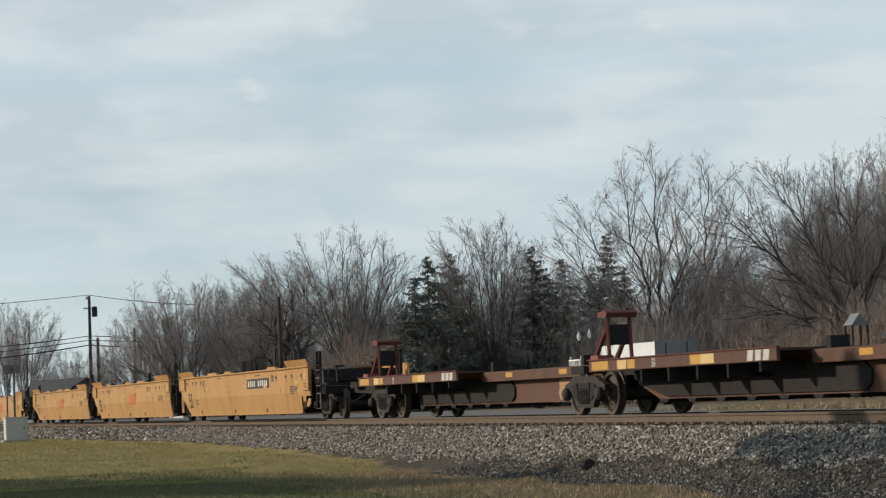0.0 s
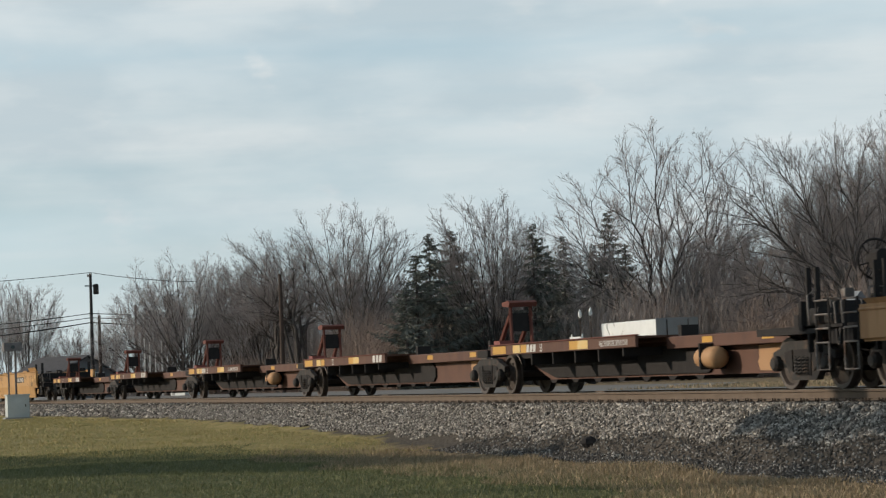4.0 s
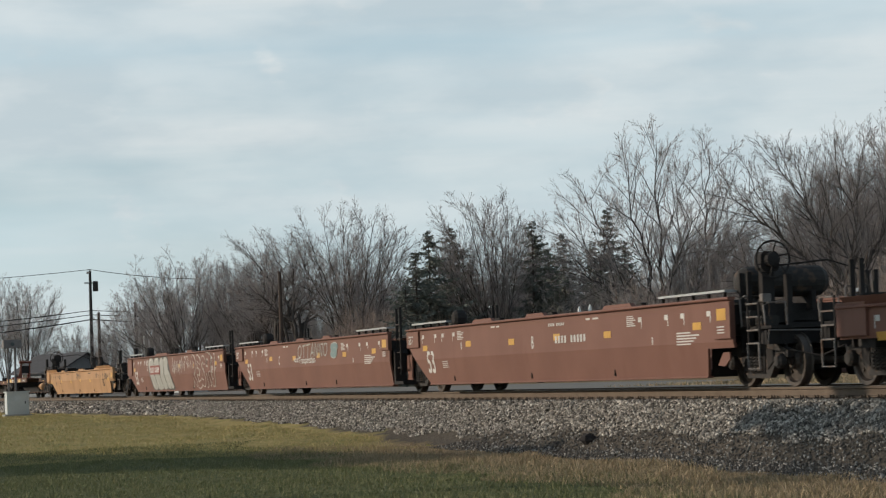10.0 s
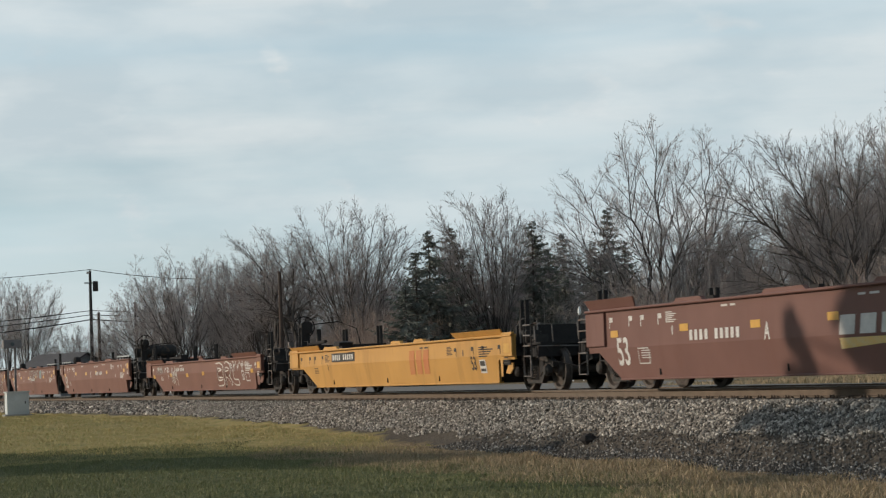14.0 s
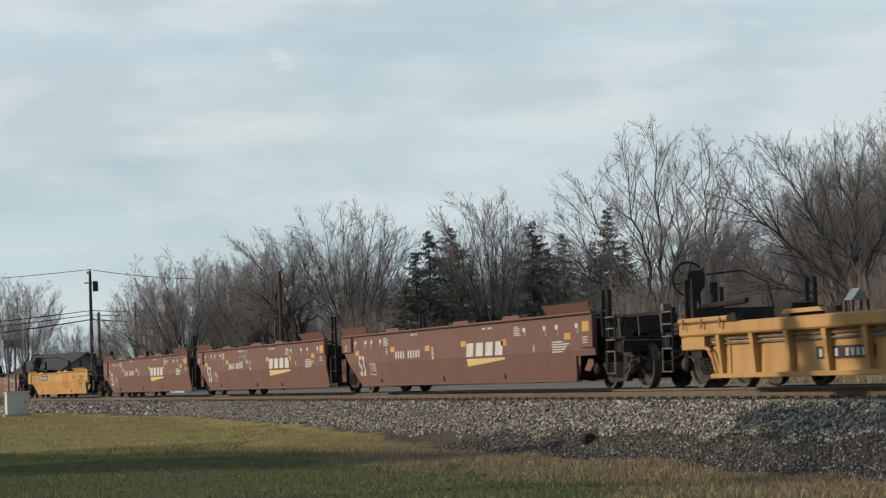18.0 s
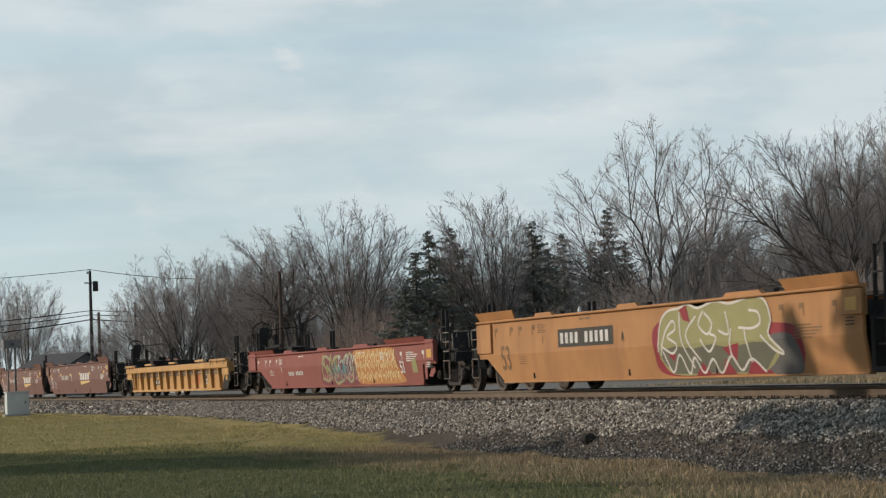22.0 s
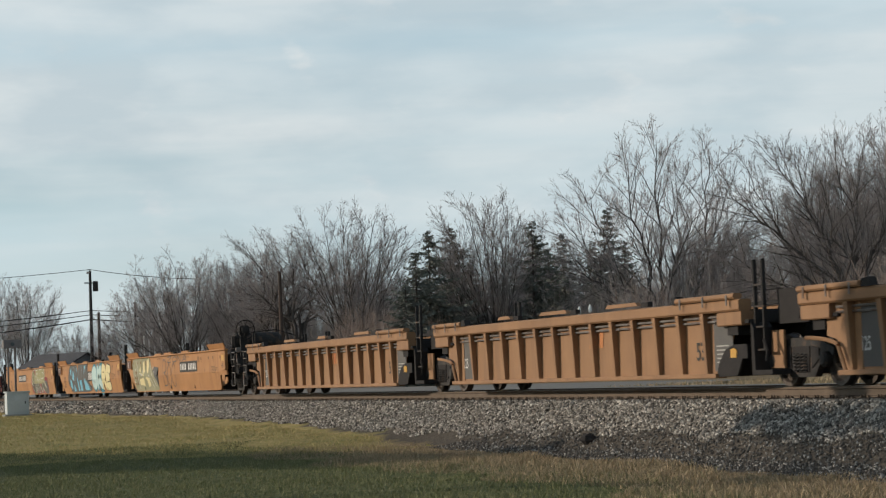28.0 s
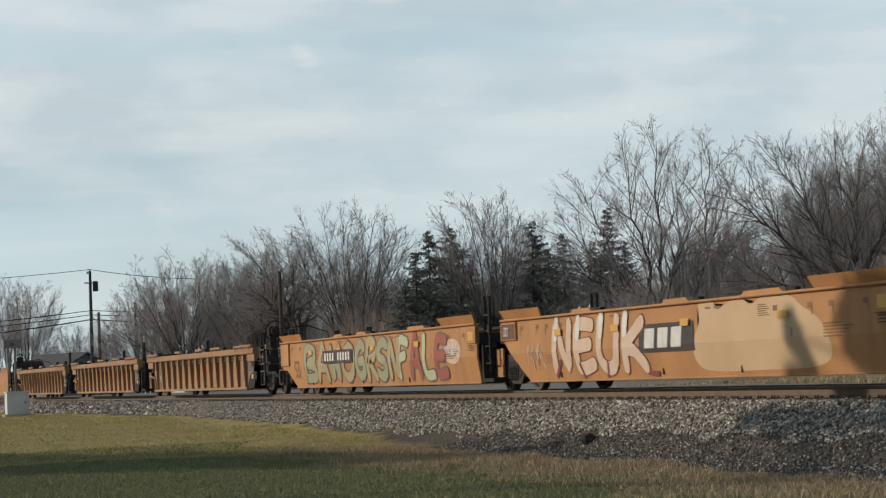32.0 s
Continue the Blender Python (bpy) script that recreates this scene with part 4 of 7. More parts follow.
def shade_trees():
    """Large evergreens on the lawn beside the camera, out of view; their shade falls across the grass and the ballast."""
    broad_pine(61, -54.2, -11.2, 2.11, 9.45, 8.8, 0.68, 8000, "large dense pine standing on the lawn")
    # limbs reach out sideways from the trunk, in tiers
    aw = Vector((0.882, -0.471, 0))
    tiers = [(-6.05, 9.6, 0.22, 0.32, 120), (-5.75, 9.15, 0.22, 0.28, 120), (-6.0, 8.88, 0.5, 0.1, 110), (-6.3, 8.05, 0.55, 0.26, 96), (-5.1, 8.18, 0.9, 0.26, 156), (-3.8, 8.42, 0.9, 0.3, 156), (-2.6, 8.95, 0.8, 0.34, 144), (-3.15, 9.95, 1.5, 0.8, 2600), (-0.9, 10.5, 2.0, 1.0, 2600), (0, 12.4, 1.8, 0.8, 420)]
    evergreen(62, -38.2, -6.8, 11.3, [(aw.x * k, aw.y * k, z, r, h, n) for k, z, r, h, n in tiers], "tall pine with tiered limbs on the lawn")


shade_trees()

# ---------------------------------------------------------------- distance


def build_distance():
    # railway equipment cabinet by the track
    cab = thing("equipment_cabinet", -106.1, 14.05, height(-106, 14.05), "pale grey metal trackside equipment cabinet on concrete", "cabinet")
    s = Shape(); s.box(-0.55, 0.55, -0.62, 0.62, -0.05, 0.12, 0.02); part("plinth", s, M_CONCRETE, cab)
    s = Shape(); s.box(-0.45, 0.45, -0.5, 0.5, 0.12, 1.12, 0.03); part("body", s, M_CABINET, cab)
    s = Shape(); s.box(-0.5, 0.5, -0.55, 0.55, 1.12, 1.18, 0.02); part("lid", s, M_CABINET, cab)
    door = part("door", Shape().box(0.452, 0.47, -0.44, 0.44, 0.2, 1.05), M_CABINET, cab)
    part("handle", Shape().box(0.47, 0.5, 0.3, 0.34, 0.6, 0.72), M_STEEL, door)
    # signal mast with a hooded head
    mast = thing("signal_mast", -118.97, 15.6, height(-119, 15.6) - 0.05, "grey hooded railway signal on a slim mast", "signal")
    part("mast", Shape().tube([(0, 0.12, 0), (0, 0.12, 3.3)], 0.06, 8), M_MAST, mast)
    part("post", Shape().tube([(0, -0.25, 0), (0, -0.25, 3.3)], 0.045, 8), M_MAST, mast)
    part("base", Shape().box(-0.25, 0.25, -0.4, 0.35, 0, 0.25, 0.03), M_CONCRETE, mast)
    part("hood", Shape().slab([(-0.4, 3.25), (0.4, 3.25), (0.34, 3.68), (-0.34, 3.68)], -0.5, 0.42), M_MAST, mast)
    part("lens", Shape().lathe([(0.1, 0), (0.1, 0.04)], (0.41, -0.05, 3.45), 12, "x"), M_GLASS, mast)
    # utility poles
    def pole(x, y, tall, material, arms, label):
        p = thing("utility_pole", x, y, height(x, y) - 0.1, label, "utility pole", "poles along the road")
        part("pole", Shape().tube([(0, 0, 0), (0, 0.0, tall)], 0.17, 10, 0.11), material, p)
        if arms:
            part("crossarm", Shape().box(-0.9, 0.9, -0.14, -0.05, tall - 0.25, tall - 0.13), material, p)
            for k in (-0.8, 0.8):
                part("insulator", Shape().lathe([(0.03, 0), (0.06, 0.05), (0.04, 0.14)], (k, -0.1, tall - 0.13), 8, "z"), M_CABINET, p)
            part("transformer", Shape().lathe([(0.2, 0), (0.23, 0.05), (0.23, 0.75), (0.16, 0.85)], (0.05, 0.42, tall - 1.75), 12, "z"), M_STEEL, p, "grey transformer can")
            part("fuse_bracket", Shape().box(-0.05, 0.05, -0.5, 0.2, tall - 1.1, tall - 0.98), M_CABINET, p)
        return p
    pole(-187.4, 31.1, 10.45, M_POLEGREY, True, "dark utility pole with a transformer and wires")
    pole(-186.0, 31.5, 6.9, M_POLE, False, "short brown stub pole beside a utility pole")
    pole(-186.8, 34.7, 7.7, M_POLE, False, "plain brown wooden pole")
    pole(-143.5, 36.2, 7.85, M_POLE, False, "plain brown wooden pole before the trees")
    wires = [((-187.4, 31.1, 10.25), (-205, 5.0, 10.3), 0.45, 0.025), ((-187.4, 31.1, 10.25), (-179.5, 38.4, 8.9), 0.15, 0.025),
             ((-187.4, 31.1, 6.85), (-205, 5.0, 6.2), 0.5, 0.03), ((-187.4, 31.1, 6.5), (-205, 5.0, 5.6), 0.5, 0.03), ((-187.4, 31.1, 6.1), (-205, 5.0, 5.0), 0.6, 0.045),
             ((-187.4, 31.1, 6.85), (-172, 46.0, 6.1), 0.25, 0.03), ((-187.4, 31.1, 6.5), (-172, 46.0, 5.7), 0.25, 0.03), ((-187.4, 31.1, 6.1), (-172, 46.0, 5.2), 0.3, 0.045)]
    for a, b, sag, r in wires:
        pts = [Vector(a).lerp(Vector(b), i / 12) - Vector((0, 0, sag * 4 * (i / 12) * (1 - i / 12))) for i in range(13)]
        tagged(new("power_line", mesh_of("power_line", Shape().tube(pts, r, 5), M_WIRE)), "black sagging overhead wire between poles", "wire", "overhead wires")
    # white vent pipes beyond the track
    for i, (y, tall) in enumerate([(33.45, 4.5), (33.8, 4.2), (34.3, 3.6), (34.75, 4.3)]):
        p = thing("vent_pipe", -176.8 + 0.3 * (i % 2), y, -0.2, "white upright steel pipe beside a house", "pipe", "white pipes")
        part("pipe", Shape().tube([(0, 0, 0), (0, 0, tall)], 0.045, 8), M_WHITEWALL, p)
        part("cap", Shape().lathe([(0.07, 0), (0.07, 0.06), (0.03, 0.1)], (0, 0, tall), 8, "z"), M_WHITEWALL, p)
    # houses

    def house(name, x, y, turn, long, deep, eaves, ridge, wall, roof, label, windows):
        h = thing(name, x, y, -0.17, label, "house", "houses behind the road")
        h.rotation_euler = (0, 0, turn)
        a, d = long / 2, deep / 2
        s = Shape()
        prof = [(-d, 0), (d, 0), (d, eaves), (0, ridge), (-d, eaves)]
        s.add([(px, yy, zz) for px in (-a, a) for yy, zz in prof], [(0, 1, 2, 3, 4), (5, 9, 8, 7, 6)] + [(i, 5 + i, 5 + (i + 1) % 5, (i + 1) % 5) for i in range(5)])
        part("wall", s, wall, h)
        for k in (-1, 1):
            r = Shape()
            sl = (ridge - eaves) / d
            o = 0.35
            r.add([(px, k * yy, zz) for px in (-a - o, a + o) for yy, zz in ((0, ridge + 0.03), (d + o, eaves - sl * o + 0.03), (d + o, eaves - sl * o + 0.15), (0, ridge + 0.15))],
                  [(0, 1, 2, 3), (4, 7, 6, 5), (0, 4, 5, 1), (1, 5, 6, 2), (2, 6, 7, 3), (3, 7, 4, 0)])
            part("roof", r, roof, h)
        for px, w, z0, z1 in windows:
            win = part("window", Shape().box(px - w / 2 - 0.08, px + w / 2 + 0.08, -d - 0.05, -d + 0.02, z0 - 0.08, z1 + 0.08), M_WHITEWALL, h)
            part("pane", Shape().box(px - w / 2, px + w / 2, -d - 0.065, -d - 0.052, z0, z1), M_GLASS, win)
        for py, w, z0, z1 in [(-1.2, 0.8, 1.0, 2.1), (1.2, 0.8, 1.0, 2.1)]:
            win = part("window", Shape().box(a - 0.02, a + 0.05, py - w / 2 - 0.08, py + w / 2 + 0.08, z0 - 0.08, z1 + 0.08), M_WHITEWALL, h)
            part("pane", Shape().box(a + 0.052, a + 0.065, py - w / 2, py + w / 2, z0, z1), M_GLASS, win)
        return h

    h = house("house", -193.5, 29.6, 0.35, 8.0, 5.0, 2.1, 3.5, M_SIDING, M_ROOF, "low grey house with a dark gable roof", [(-2, 0.9, 1.0, 1.9)])
    part("garage_door", Shape().box(4.02, 4.06, -2.2, -0.6, 0.4, 2.0), M_WHITEWALL, h, "white garage door")
    house("house", -150.0, 62.5, 0.2, 11.0, 7.0, 3.6, 5.7, M_SIDING, M_ROOF, "grey house with a dark gable roof behind bare trees", [(-3, 1.0, 1.2, 2.4), (0, 1.0, 1.2, 2.4), (3, 1.0, 1.2, 2.4)])
    house("house", -90.5, 54.4, 0.1, 3.0, 4.6, 3.0, 5.0, M_BRICKRED, M_ROOF, "red walled house behind bare shrubs", [(-0.9, 0.8, 1.0, 2.2), (0.8, 0.8, 1.0, 2.2)])
    g = thing("porch", -94.6, 51.6, -0.27, "pale grey gabled porch on thin wooden posts", "porch")
    s = Shape(); s.add([(x, y, z) for x in (-0.4, 0.4) for y, z in ((-0.45, 3.5), (0.45, 3.5), (0, 4.05))], [(0, 1, 2), (3, 5, 4), (0, 3, 4, 1), (1, 4, 5, 2), (2, 5, 3, 0)])
    part("gable", s, M_SIDING, g)
    for x in (-0.35, 0.35):
        for y in (-0.4, 0.4):
            part("post", Shape().box(x - 0.05, x + 0.05, y - 0.05, y + 0.05, 0, 3.5), M_POLE, g)
    # white box trailer parked along the road
    tr = thing("box_trailer", -112.0, 48.5, -0.17, "white box trailer parked beyond the road", "trailer")
    part("body", Shape().box(-3.7, 3.7, -1.2, 1.2, 1.05, 3.25, 0.05), M_WHITEWALL, tr)
    # The rear end is white too; its shade is painted in as grey.
    part("rear_frame", Shape().box(3.7, 3.76, -1.2, 1.2, 1.0, 3.3), M_REARSHADE_GREY, tr, "white rear end with its shade painted grey")
    for y in (-0.6, 0.6):
        part("door_bar", Shape().tube([(3.8, y, 1.1), (3.8, y, 3.2)], 0.025, 6), M_STEEL, tr)
    part("chassis", Shape().box(-3.6, 3.7, -0.5, 0.5, 0.8, 1.05), M_BLACK, tr)
    for x in (1.9, 2.9):
        for y in (-0.95, 0.95):
            part("wheel", Shape().lathe([(0.2, -0.14), (0.48, -0.12), (0.5, 0), (0.48, 0.12), (0.2, 0.14)], (x, y, 0.5), 16, "y"), M_BLACK, tr)
    for y in (-0.8, 0.8):
        part("landing_leg", Shape().box(-2.6, -2.48, y - 0.06, y + 0.06, 0.0, 1.05), M_STEEL, tr)
    # white porch rail
    rail = thing("porch_rail", -113.8, 45.0, -0.17, "white wooden porch rail with balusters", "railing")
    for z in (1.7, 2.45):
        part("rail", Shape().box(-0.8, 0.8, -0.04, 0.04, z, z + 0.09), M_WHITEWALL, rail)
    for k in range(7):
        part("baluster", Shape().box(-0.78 + 0.25 * k, -0.72 + 0.25 * k, -0.025, 0.025, 1.79, 2.45), M_WHITEWALL, rail)
    for x in (-0.8, 0.74):
        part("post", Shape().box(x, x + 0.07, 0.04, 0.11, 0, 2.7), M_WHITEWALL, rail)
    # pale shed
    shed = thing("shed", -168.5, 35.2, -0.17, "pale grey flat roofed shed beyond the road", "shed")
    part("wall", Shape().box(-2.6, 2.6, -0.9, 0.9, 0, 1.75), M_CABINET, shed)
    part("roof", Shape().box(-2.75, 2.75, -1.05, 1.05, 1.75, 1.86), M_CONCRETE, shed)
    part("door", Shape().box(-1.9, -1.1, -0.94, -0.902, 0.05, 1.7), M_REARSHADE_GREY, shed)
    # pale upright marker posts
    for x, y, tall in [(-116.1, 46.2, 4.1), (-115.9, 46.75, 4.2)]:
        p = thing("marker_post", x, y, -0.17, "slim post with a pale pointed top", "post", "pale posts")
        part("post", Shape().tube([(0, 0, 0), (0, 0, tall - 0.45)], 0.03, 6), M_POLE, p)
        part("top", Shape().lathe([(0.02, 0), (0.11, 0.12), (0.1, 0.3), (0.02, 0.5)], (0, 0, tall - 0.5), 8, "z"), M_WHITEWALL, p)
    # parked car, white, low among the shrubs
    car = thing("parked_car", -109.8, 42.8, -0.17, "small white car parked beyond the road", "car")
    car.rotation_euler = (0, 0, radians(75))
    part("body", Shape().slab([(-2.1, 0.3), (2.1, 0.3), (2.15, 0.75), (1.2, 0.95), (-2.0, 0.95), (-2.15, 0.7)], -0.85, 0.85), M_WHITEWALL, car)
    part("cabin", Shape().slab([(-1.7, 0.95), (0.9, 0.95), (0.3, 1.45), (-1.3, 1.45)], -0.72, 0.72), M_GLASS, car)
    part("roof", Shape().slab([(-1.3, 1.45), (0.3, 1.45), (0.2, 1.5), (-1.2, 1.5)], -0.7, 0.7), M_WHITEWALL, car)
    for x in (-1.35, 1.35):
        for y in (-0.8, 0.8):
            w = part("wheel", Shape().lathe([(0.2, -0.1), (0.31, -0.09), (0.32, 0), (0.31, 0.09), (0.2, 0.1)], (x, y, 0.32), 14, "y"), M_BLACK, car)
            part("rim", Shape().lathe([(0.19, -0.105), (0.19, 0.105)], (x, y, 0.32), 12, "y"), M_STEEL, w)


build_distance()

# ---------------------------------------------------------------- train: shared pieces
# Local axes of each car: x along the track (front of the train at the low end), y = 0 on the track's
# centre line, the side towards the lawn at y < 0, z = 0 at the rail top.
HALF = 1.5          # half width over the sides
KNEE, SOLE, BRIM = 0.80, 0.22, 1.50   # heights: crease of the side, its lower edge, its top
MOVERS, AXLES = [], []


def face_y(z):
    return -HALF + 0.10 * max(0.0, KNEE - z) / (KNEE - SOLE)


def decal(name, bm, material, parent, off=0.006, flat=None, label=""):
    """Lay a flat mesh, drawn in x and z, on the side of a car."""
    if flat is None:
        geo = bm.verts[:] + bm.edges[:] + bm.faces[:]
        bmesh.ops.bisect_plane(bm, geom=geo, plane_co=(0, 0, KNEE), plane_no=(0, 0, 1))
    for v in bm.verts:
        v.co.y = (face_y(v.co.z) if flat is None else flat) - off - v.co.y
    for f in bm.faces:
        f.normal_update()
        if f.normal.y > 0:
            f.normal_flip()
    me = bpy.data.meshes.new(name)
    bm.to_mesh(me)
    bm.free()
    me.materials.append(material)
    ob = new(name, me)
    ob.parent = parent
    return tagged(ob, label)


def rects(rows):
    """Flat bars (x, z, width, height)."""
    bm = bmesh.new()
    for x, z, w, h in rows:
        vs = [bm.verts.new(c) for c in ((x, 0, z), (x + w, 0, z), (x + w, 0, z + h), (x, 0, z + h))]
        bm.faces.new(vs)
    return bm


def text(word, x, z, tall, squeeze=0.7):
    cu = bpy.data.curves.new("words", "FONT")
    cu.body, cu.size, cu.offset = word, tall / 0.72, tall * 0.022
    ob = bpy.data.objects.new("words", cu)
    me = bpy.data.meshes.new_from_object(ob)
    bm = bmesh.new()
    bm.from_mesh(me)
    bpy.data.objects.remove(ob)
    bpy.data.curves.remove(cu)
    bpy.data.meshes.remove(me)
    for v in bm.verts:
        v.co = Vector((x + v.co.x * squeeze, 0, z + v.co.y))
    return bm


def ribbon(lines, width):
    """Painted strokes; lines of (x, z) points."""
    bm = bmesh.new()
    for pts in lines:
        pts = [Vector((a, b)) for a, b in pts]
        prev = None
        for i, p in enumerate(pts):
            d = pts[min(i + 1, len(pts) - 1)] - pts[max(i - 1, 0)]
            d = d.normalized() if d.length else Vector((1, 0))
            n = Vector((-d.y, d.x)) * width / 2
            cur = (bm.verts.new((p.x + n.x, 0, p.y + n.y)), bm.verts.new((p.x - n.x, 0, p.y - n.y)))
            if prev:
                bm.faces.new((prev[0], prev[1], cur[1], cur[0]))
            prev = cur
    return bm


def curve(pts, n=6, closed=False):
    """A smooth line through points."""
    out, m = [], len(pts)
    for i in range(m if closed else m - 1):
        a, b, c, d = (pts[(i + k) % m] if closed else pts[min(max(i + k, 0), m - 1)] for k in (-1, 0, 1, 2))
        for j in range(n):
            t = j / n
            out.append(tuple(0.5 * (2 * b[k] + (c[k] - a[k]) * t + (2 * a[k] - 5 * b[k] + 4 * c[k] - d[k]) * t * t + (3 * b[k] - a[k] - 3 * c[k] + d[k]) * t ** 3) for k in (0, 1)))
    out.append(out[0] if closed else pts[-1])
    return out


def fill(outlines):
    bm = bmesh.new()
    for pts in outlines:
        if pts[0] == pts[-1]:
            pts = pts[:-1]
        vs = [bm.verts.new((a, 0, b)) for a, b in pts]
        f = bm.faces.new(vs)
        bmesh.ops.triangulate(bm, faces=[f])
    return bm


GLYPH = {"A": [[(0, 0), (0.45, 1), (0.6, 1), (1, 0)], [(0.2, 0.35), (0.85, 0.35)]], "B": [[(0, 0), (0, 1), (0.8, 0.95), (0.85, 0.65), (0.2, 0.52), (0.95, 0.42), (0.95, 0.08), (0, 0)]],
         "E": [[(0.95, 0.95), (0.1, 1), (0, 0.5), (0.1, 0), (1, 0.05)], [(0.05, 0.52), (0.8, 0.52)]], "F": [[(1, 0.95), (0.1, 1), (0.05, 0)], [(0.1, 0.55), (0.8, 0.55)]],
         "G": [[(0.95, 0.85), (0.5, 1), (0.05, 0.7), (0.05, 0.25), (0.5, 0), (0.95, 0.15), (0.95, 0.48), (0.5, 0.46)]], "H": [[(0.05, 0), (0.15, 1)], [(0.85, 0), (0.95, 1)], [(0.1, 0.5), (0.9, 0.5)]],
         "K": [[(0.05, 0), (0.1, 1)], [(0.95, 1), (0.15, 0.5), (0.5, 0.35), (1.1, -0.02)]], "L": [[(0.1, 1), (0.15, 0.1), (0.95, 0)]], "N": [[(0, 0), (0.08, 1), (0.8, 0.05), (0.95, 1)]],
         "O": [[(0.5, 1), (0.05, 0.75), (0.05, 0.25), (0.5, 0), (0.95, 0.25), (0.95, 0.75), (0.5, 1)]], "R": [[(0.05, 0), (0.08, 1), (0.85, 0.95), (0.9, 0.6), (0.2, 0.48), (0.5, 0.4), (1.0, 0)]],
         "S": [[(0.95, 0.88), (0.5, 1), (0.05, 0.8), (0.25, 0.55), (0.8, 0.45), (0.95, 0.2), (0.5, 0), (0, 0.12)]], "T": [[(0, 0.95), (1, 1)], [(0.5, 0.97), (0.5, 0)]],
         "U": [[(0.05, 1), (0.05, 0.2), (0.45, 0), (0.9, 0.2), (0.95, 1)]], "W": [[(0, 1), (0.2, 0), (0.5, 0.7), (0.8, 0), (1, 1)]], "M": [[(0, 0), (0.15, 1), (0.5, 0.3), (0.85, 1), (1, 0)]],
         "Z": [[(0, 0.95), (0.95, 1), (0.05, 0.02), (1, 0.05)]], "V": [[(0, 1), (0.45, 0), (1, 1)]]}


def strokes(word, seed, x0, x1, z0, z1, slant=0.08, wild=0.06):
    """Skeleton lines of a painted word, letter by letter."""
    rnd = random.Random(seed)
    w = (x1 - x0) / len(word)
    out = []
    for i, ch in enumerate(word):
        a, b = x0 + w * (i + 0.14), w * 0.74
        lo, hi = z0 + rnd.uniform(0, 0.06) * (z1 - z0), z1 - rnd.uniform(0, 0.08) * (z1 - z0)
        lines = []
        for g in GLYPH[ch]:
            pts = [(a + b * (p + rnd.uniform(-wild, wild)) + slant * (q - 0.5), lo + (hi - lo) * min(1, max(0, q + rnd.uniform(-wild, wild) * 0.6))) for p, q in g]
            lines.append(curve(pts, 5))
        out.append(lines)
    return out


def band(lines, width, lift=0.0):
    """Broad strokes with rounded joints; each stroke lies a hair above the one before."""
    bm = bmesh.new()
    for j, pts in enumerate(lines):
        y = lift + j * 0.0007
        prev = None
        for i, p in enumerate(pts):
            p = Vector(p)
            d = Vector(pts[min(i + 1, len(pts) - 1)]) - Vector(pts[max(i - 1, 0)])
            d = d.normalized() if d.length else Vector((1, 0))
            n = Vector((-d.y, d.x)) * width / 2
            ends = [p + n, p - n]
            if prev:
                # the inner edge of a tight bend turns on the spot
                ends = [b if (b - a).dot(p - was) > 0 else a for a, b in zip(old, ends)]
            old, was = ends, p
            cur = [bm.verts.new((c.x, y, min(1.53, max(0.235, c.y)))) for c in ends]
            if prev:
                bm.faces.new((prev[0], prev[1], cur[1], cur[0]))
            prev = cur
        for i in (0, len(pts) - 1):
            bm.faces.new([bm.verts.new((pts[i][0] + width / 2 * math.cos(k * 0.785), y + 0.0004, min(1.53, max(0.235, pts[i][1] + width / 2 * math.sin(k * 0.785))))) for k in range(8)])
    return bm


def graffiti(car, word, seed, x0, x1, z0, z1, fills, outline, inner=None, thick=0.2, edge=0.045, slant=0.08, flat=None, wild=0.06):
    """A painted piece: outline, letters filled by turns with the given paints, inner highlight strokes."""
    letters = strokes(word, seed, x0, x1, z0 + thick / 2 + edge, z1 - thick / 2 - edge, slant, wild)
    for k, l in enumerate(letters):
        if outline:
            decal("graffiti_outline", band(l, thick + 2 * edge), outline, car, 0.009 + 0.001 * k, flat, "spray painted letter outline")
        if fills:
            decal("graffiti_letter", band(l, thick), fills[k % len(fills)], car, 0.017 + 0.001 * k, flat, "spray painted letter")
        if inner:
            decal("graffiti_shine", band([g[:len(g) * 2 // 3] for g in l], thick * 0.3), inner, car, 0.03 + 0.001 * k, flat, "lighter strokes in the letter")


def painted(car, box, shapes, material, off, label="", smooth=0):
    """Painted patches given as shares of a box (x0, x1, z0, z1) on the side."""
    x0, x1, z0, z1 = box
    rows = []
    for pts in shapes:
        pts = [(x0 + (x1 - x0) * u, min(1.53, max(0.235, z0 + (z1 - z0) * v))) for u, v in pts]
        rows.append(curve(pts, smooth, True)[:-1] if smooth else pts)
    return tagged(decal("graffiti_patch", fill(rows), material, car, off, None, label), kind="stuff" if len(shapes) > 3 else "")


def painted_lines(car, box, lines, material, off, width, label=""):
    x0, x1, z0, z1 = box
    rows = [curve([(x0 + (x1 - x0) * u, min(1.52, max(0.24, z0 + (z1 - z0) * v))) for u, v in pts], 5) for pts in lines]
    return tagged(decal("graffiti_line", ribbon(rows, width), material, car, off, None, label), kind="stuff")


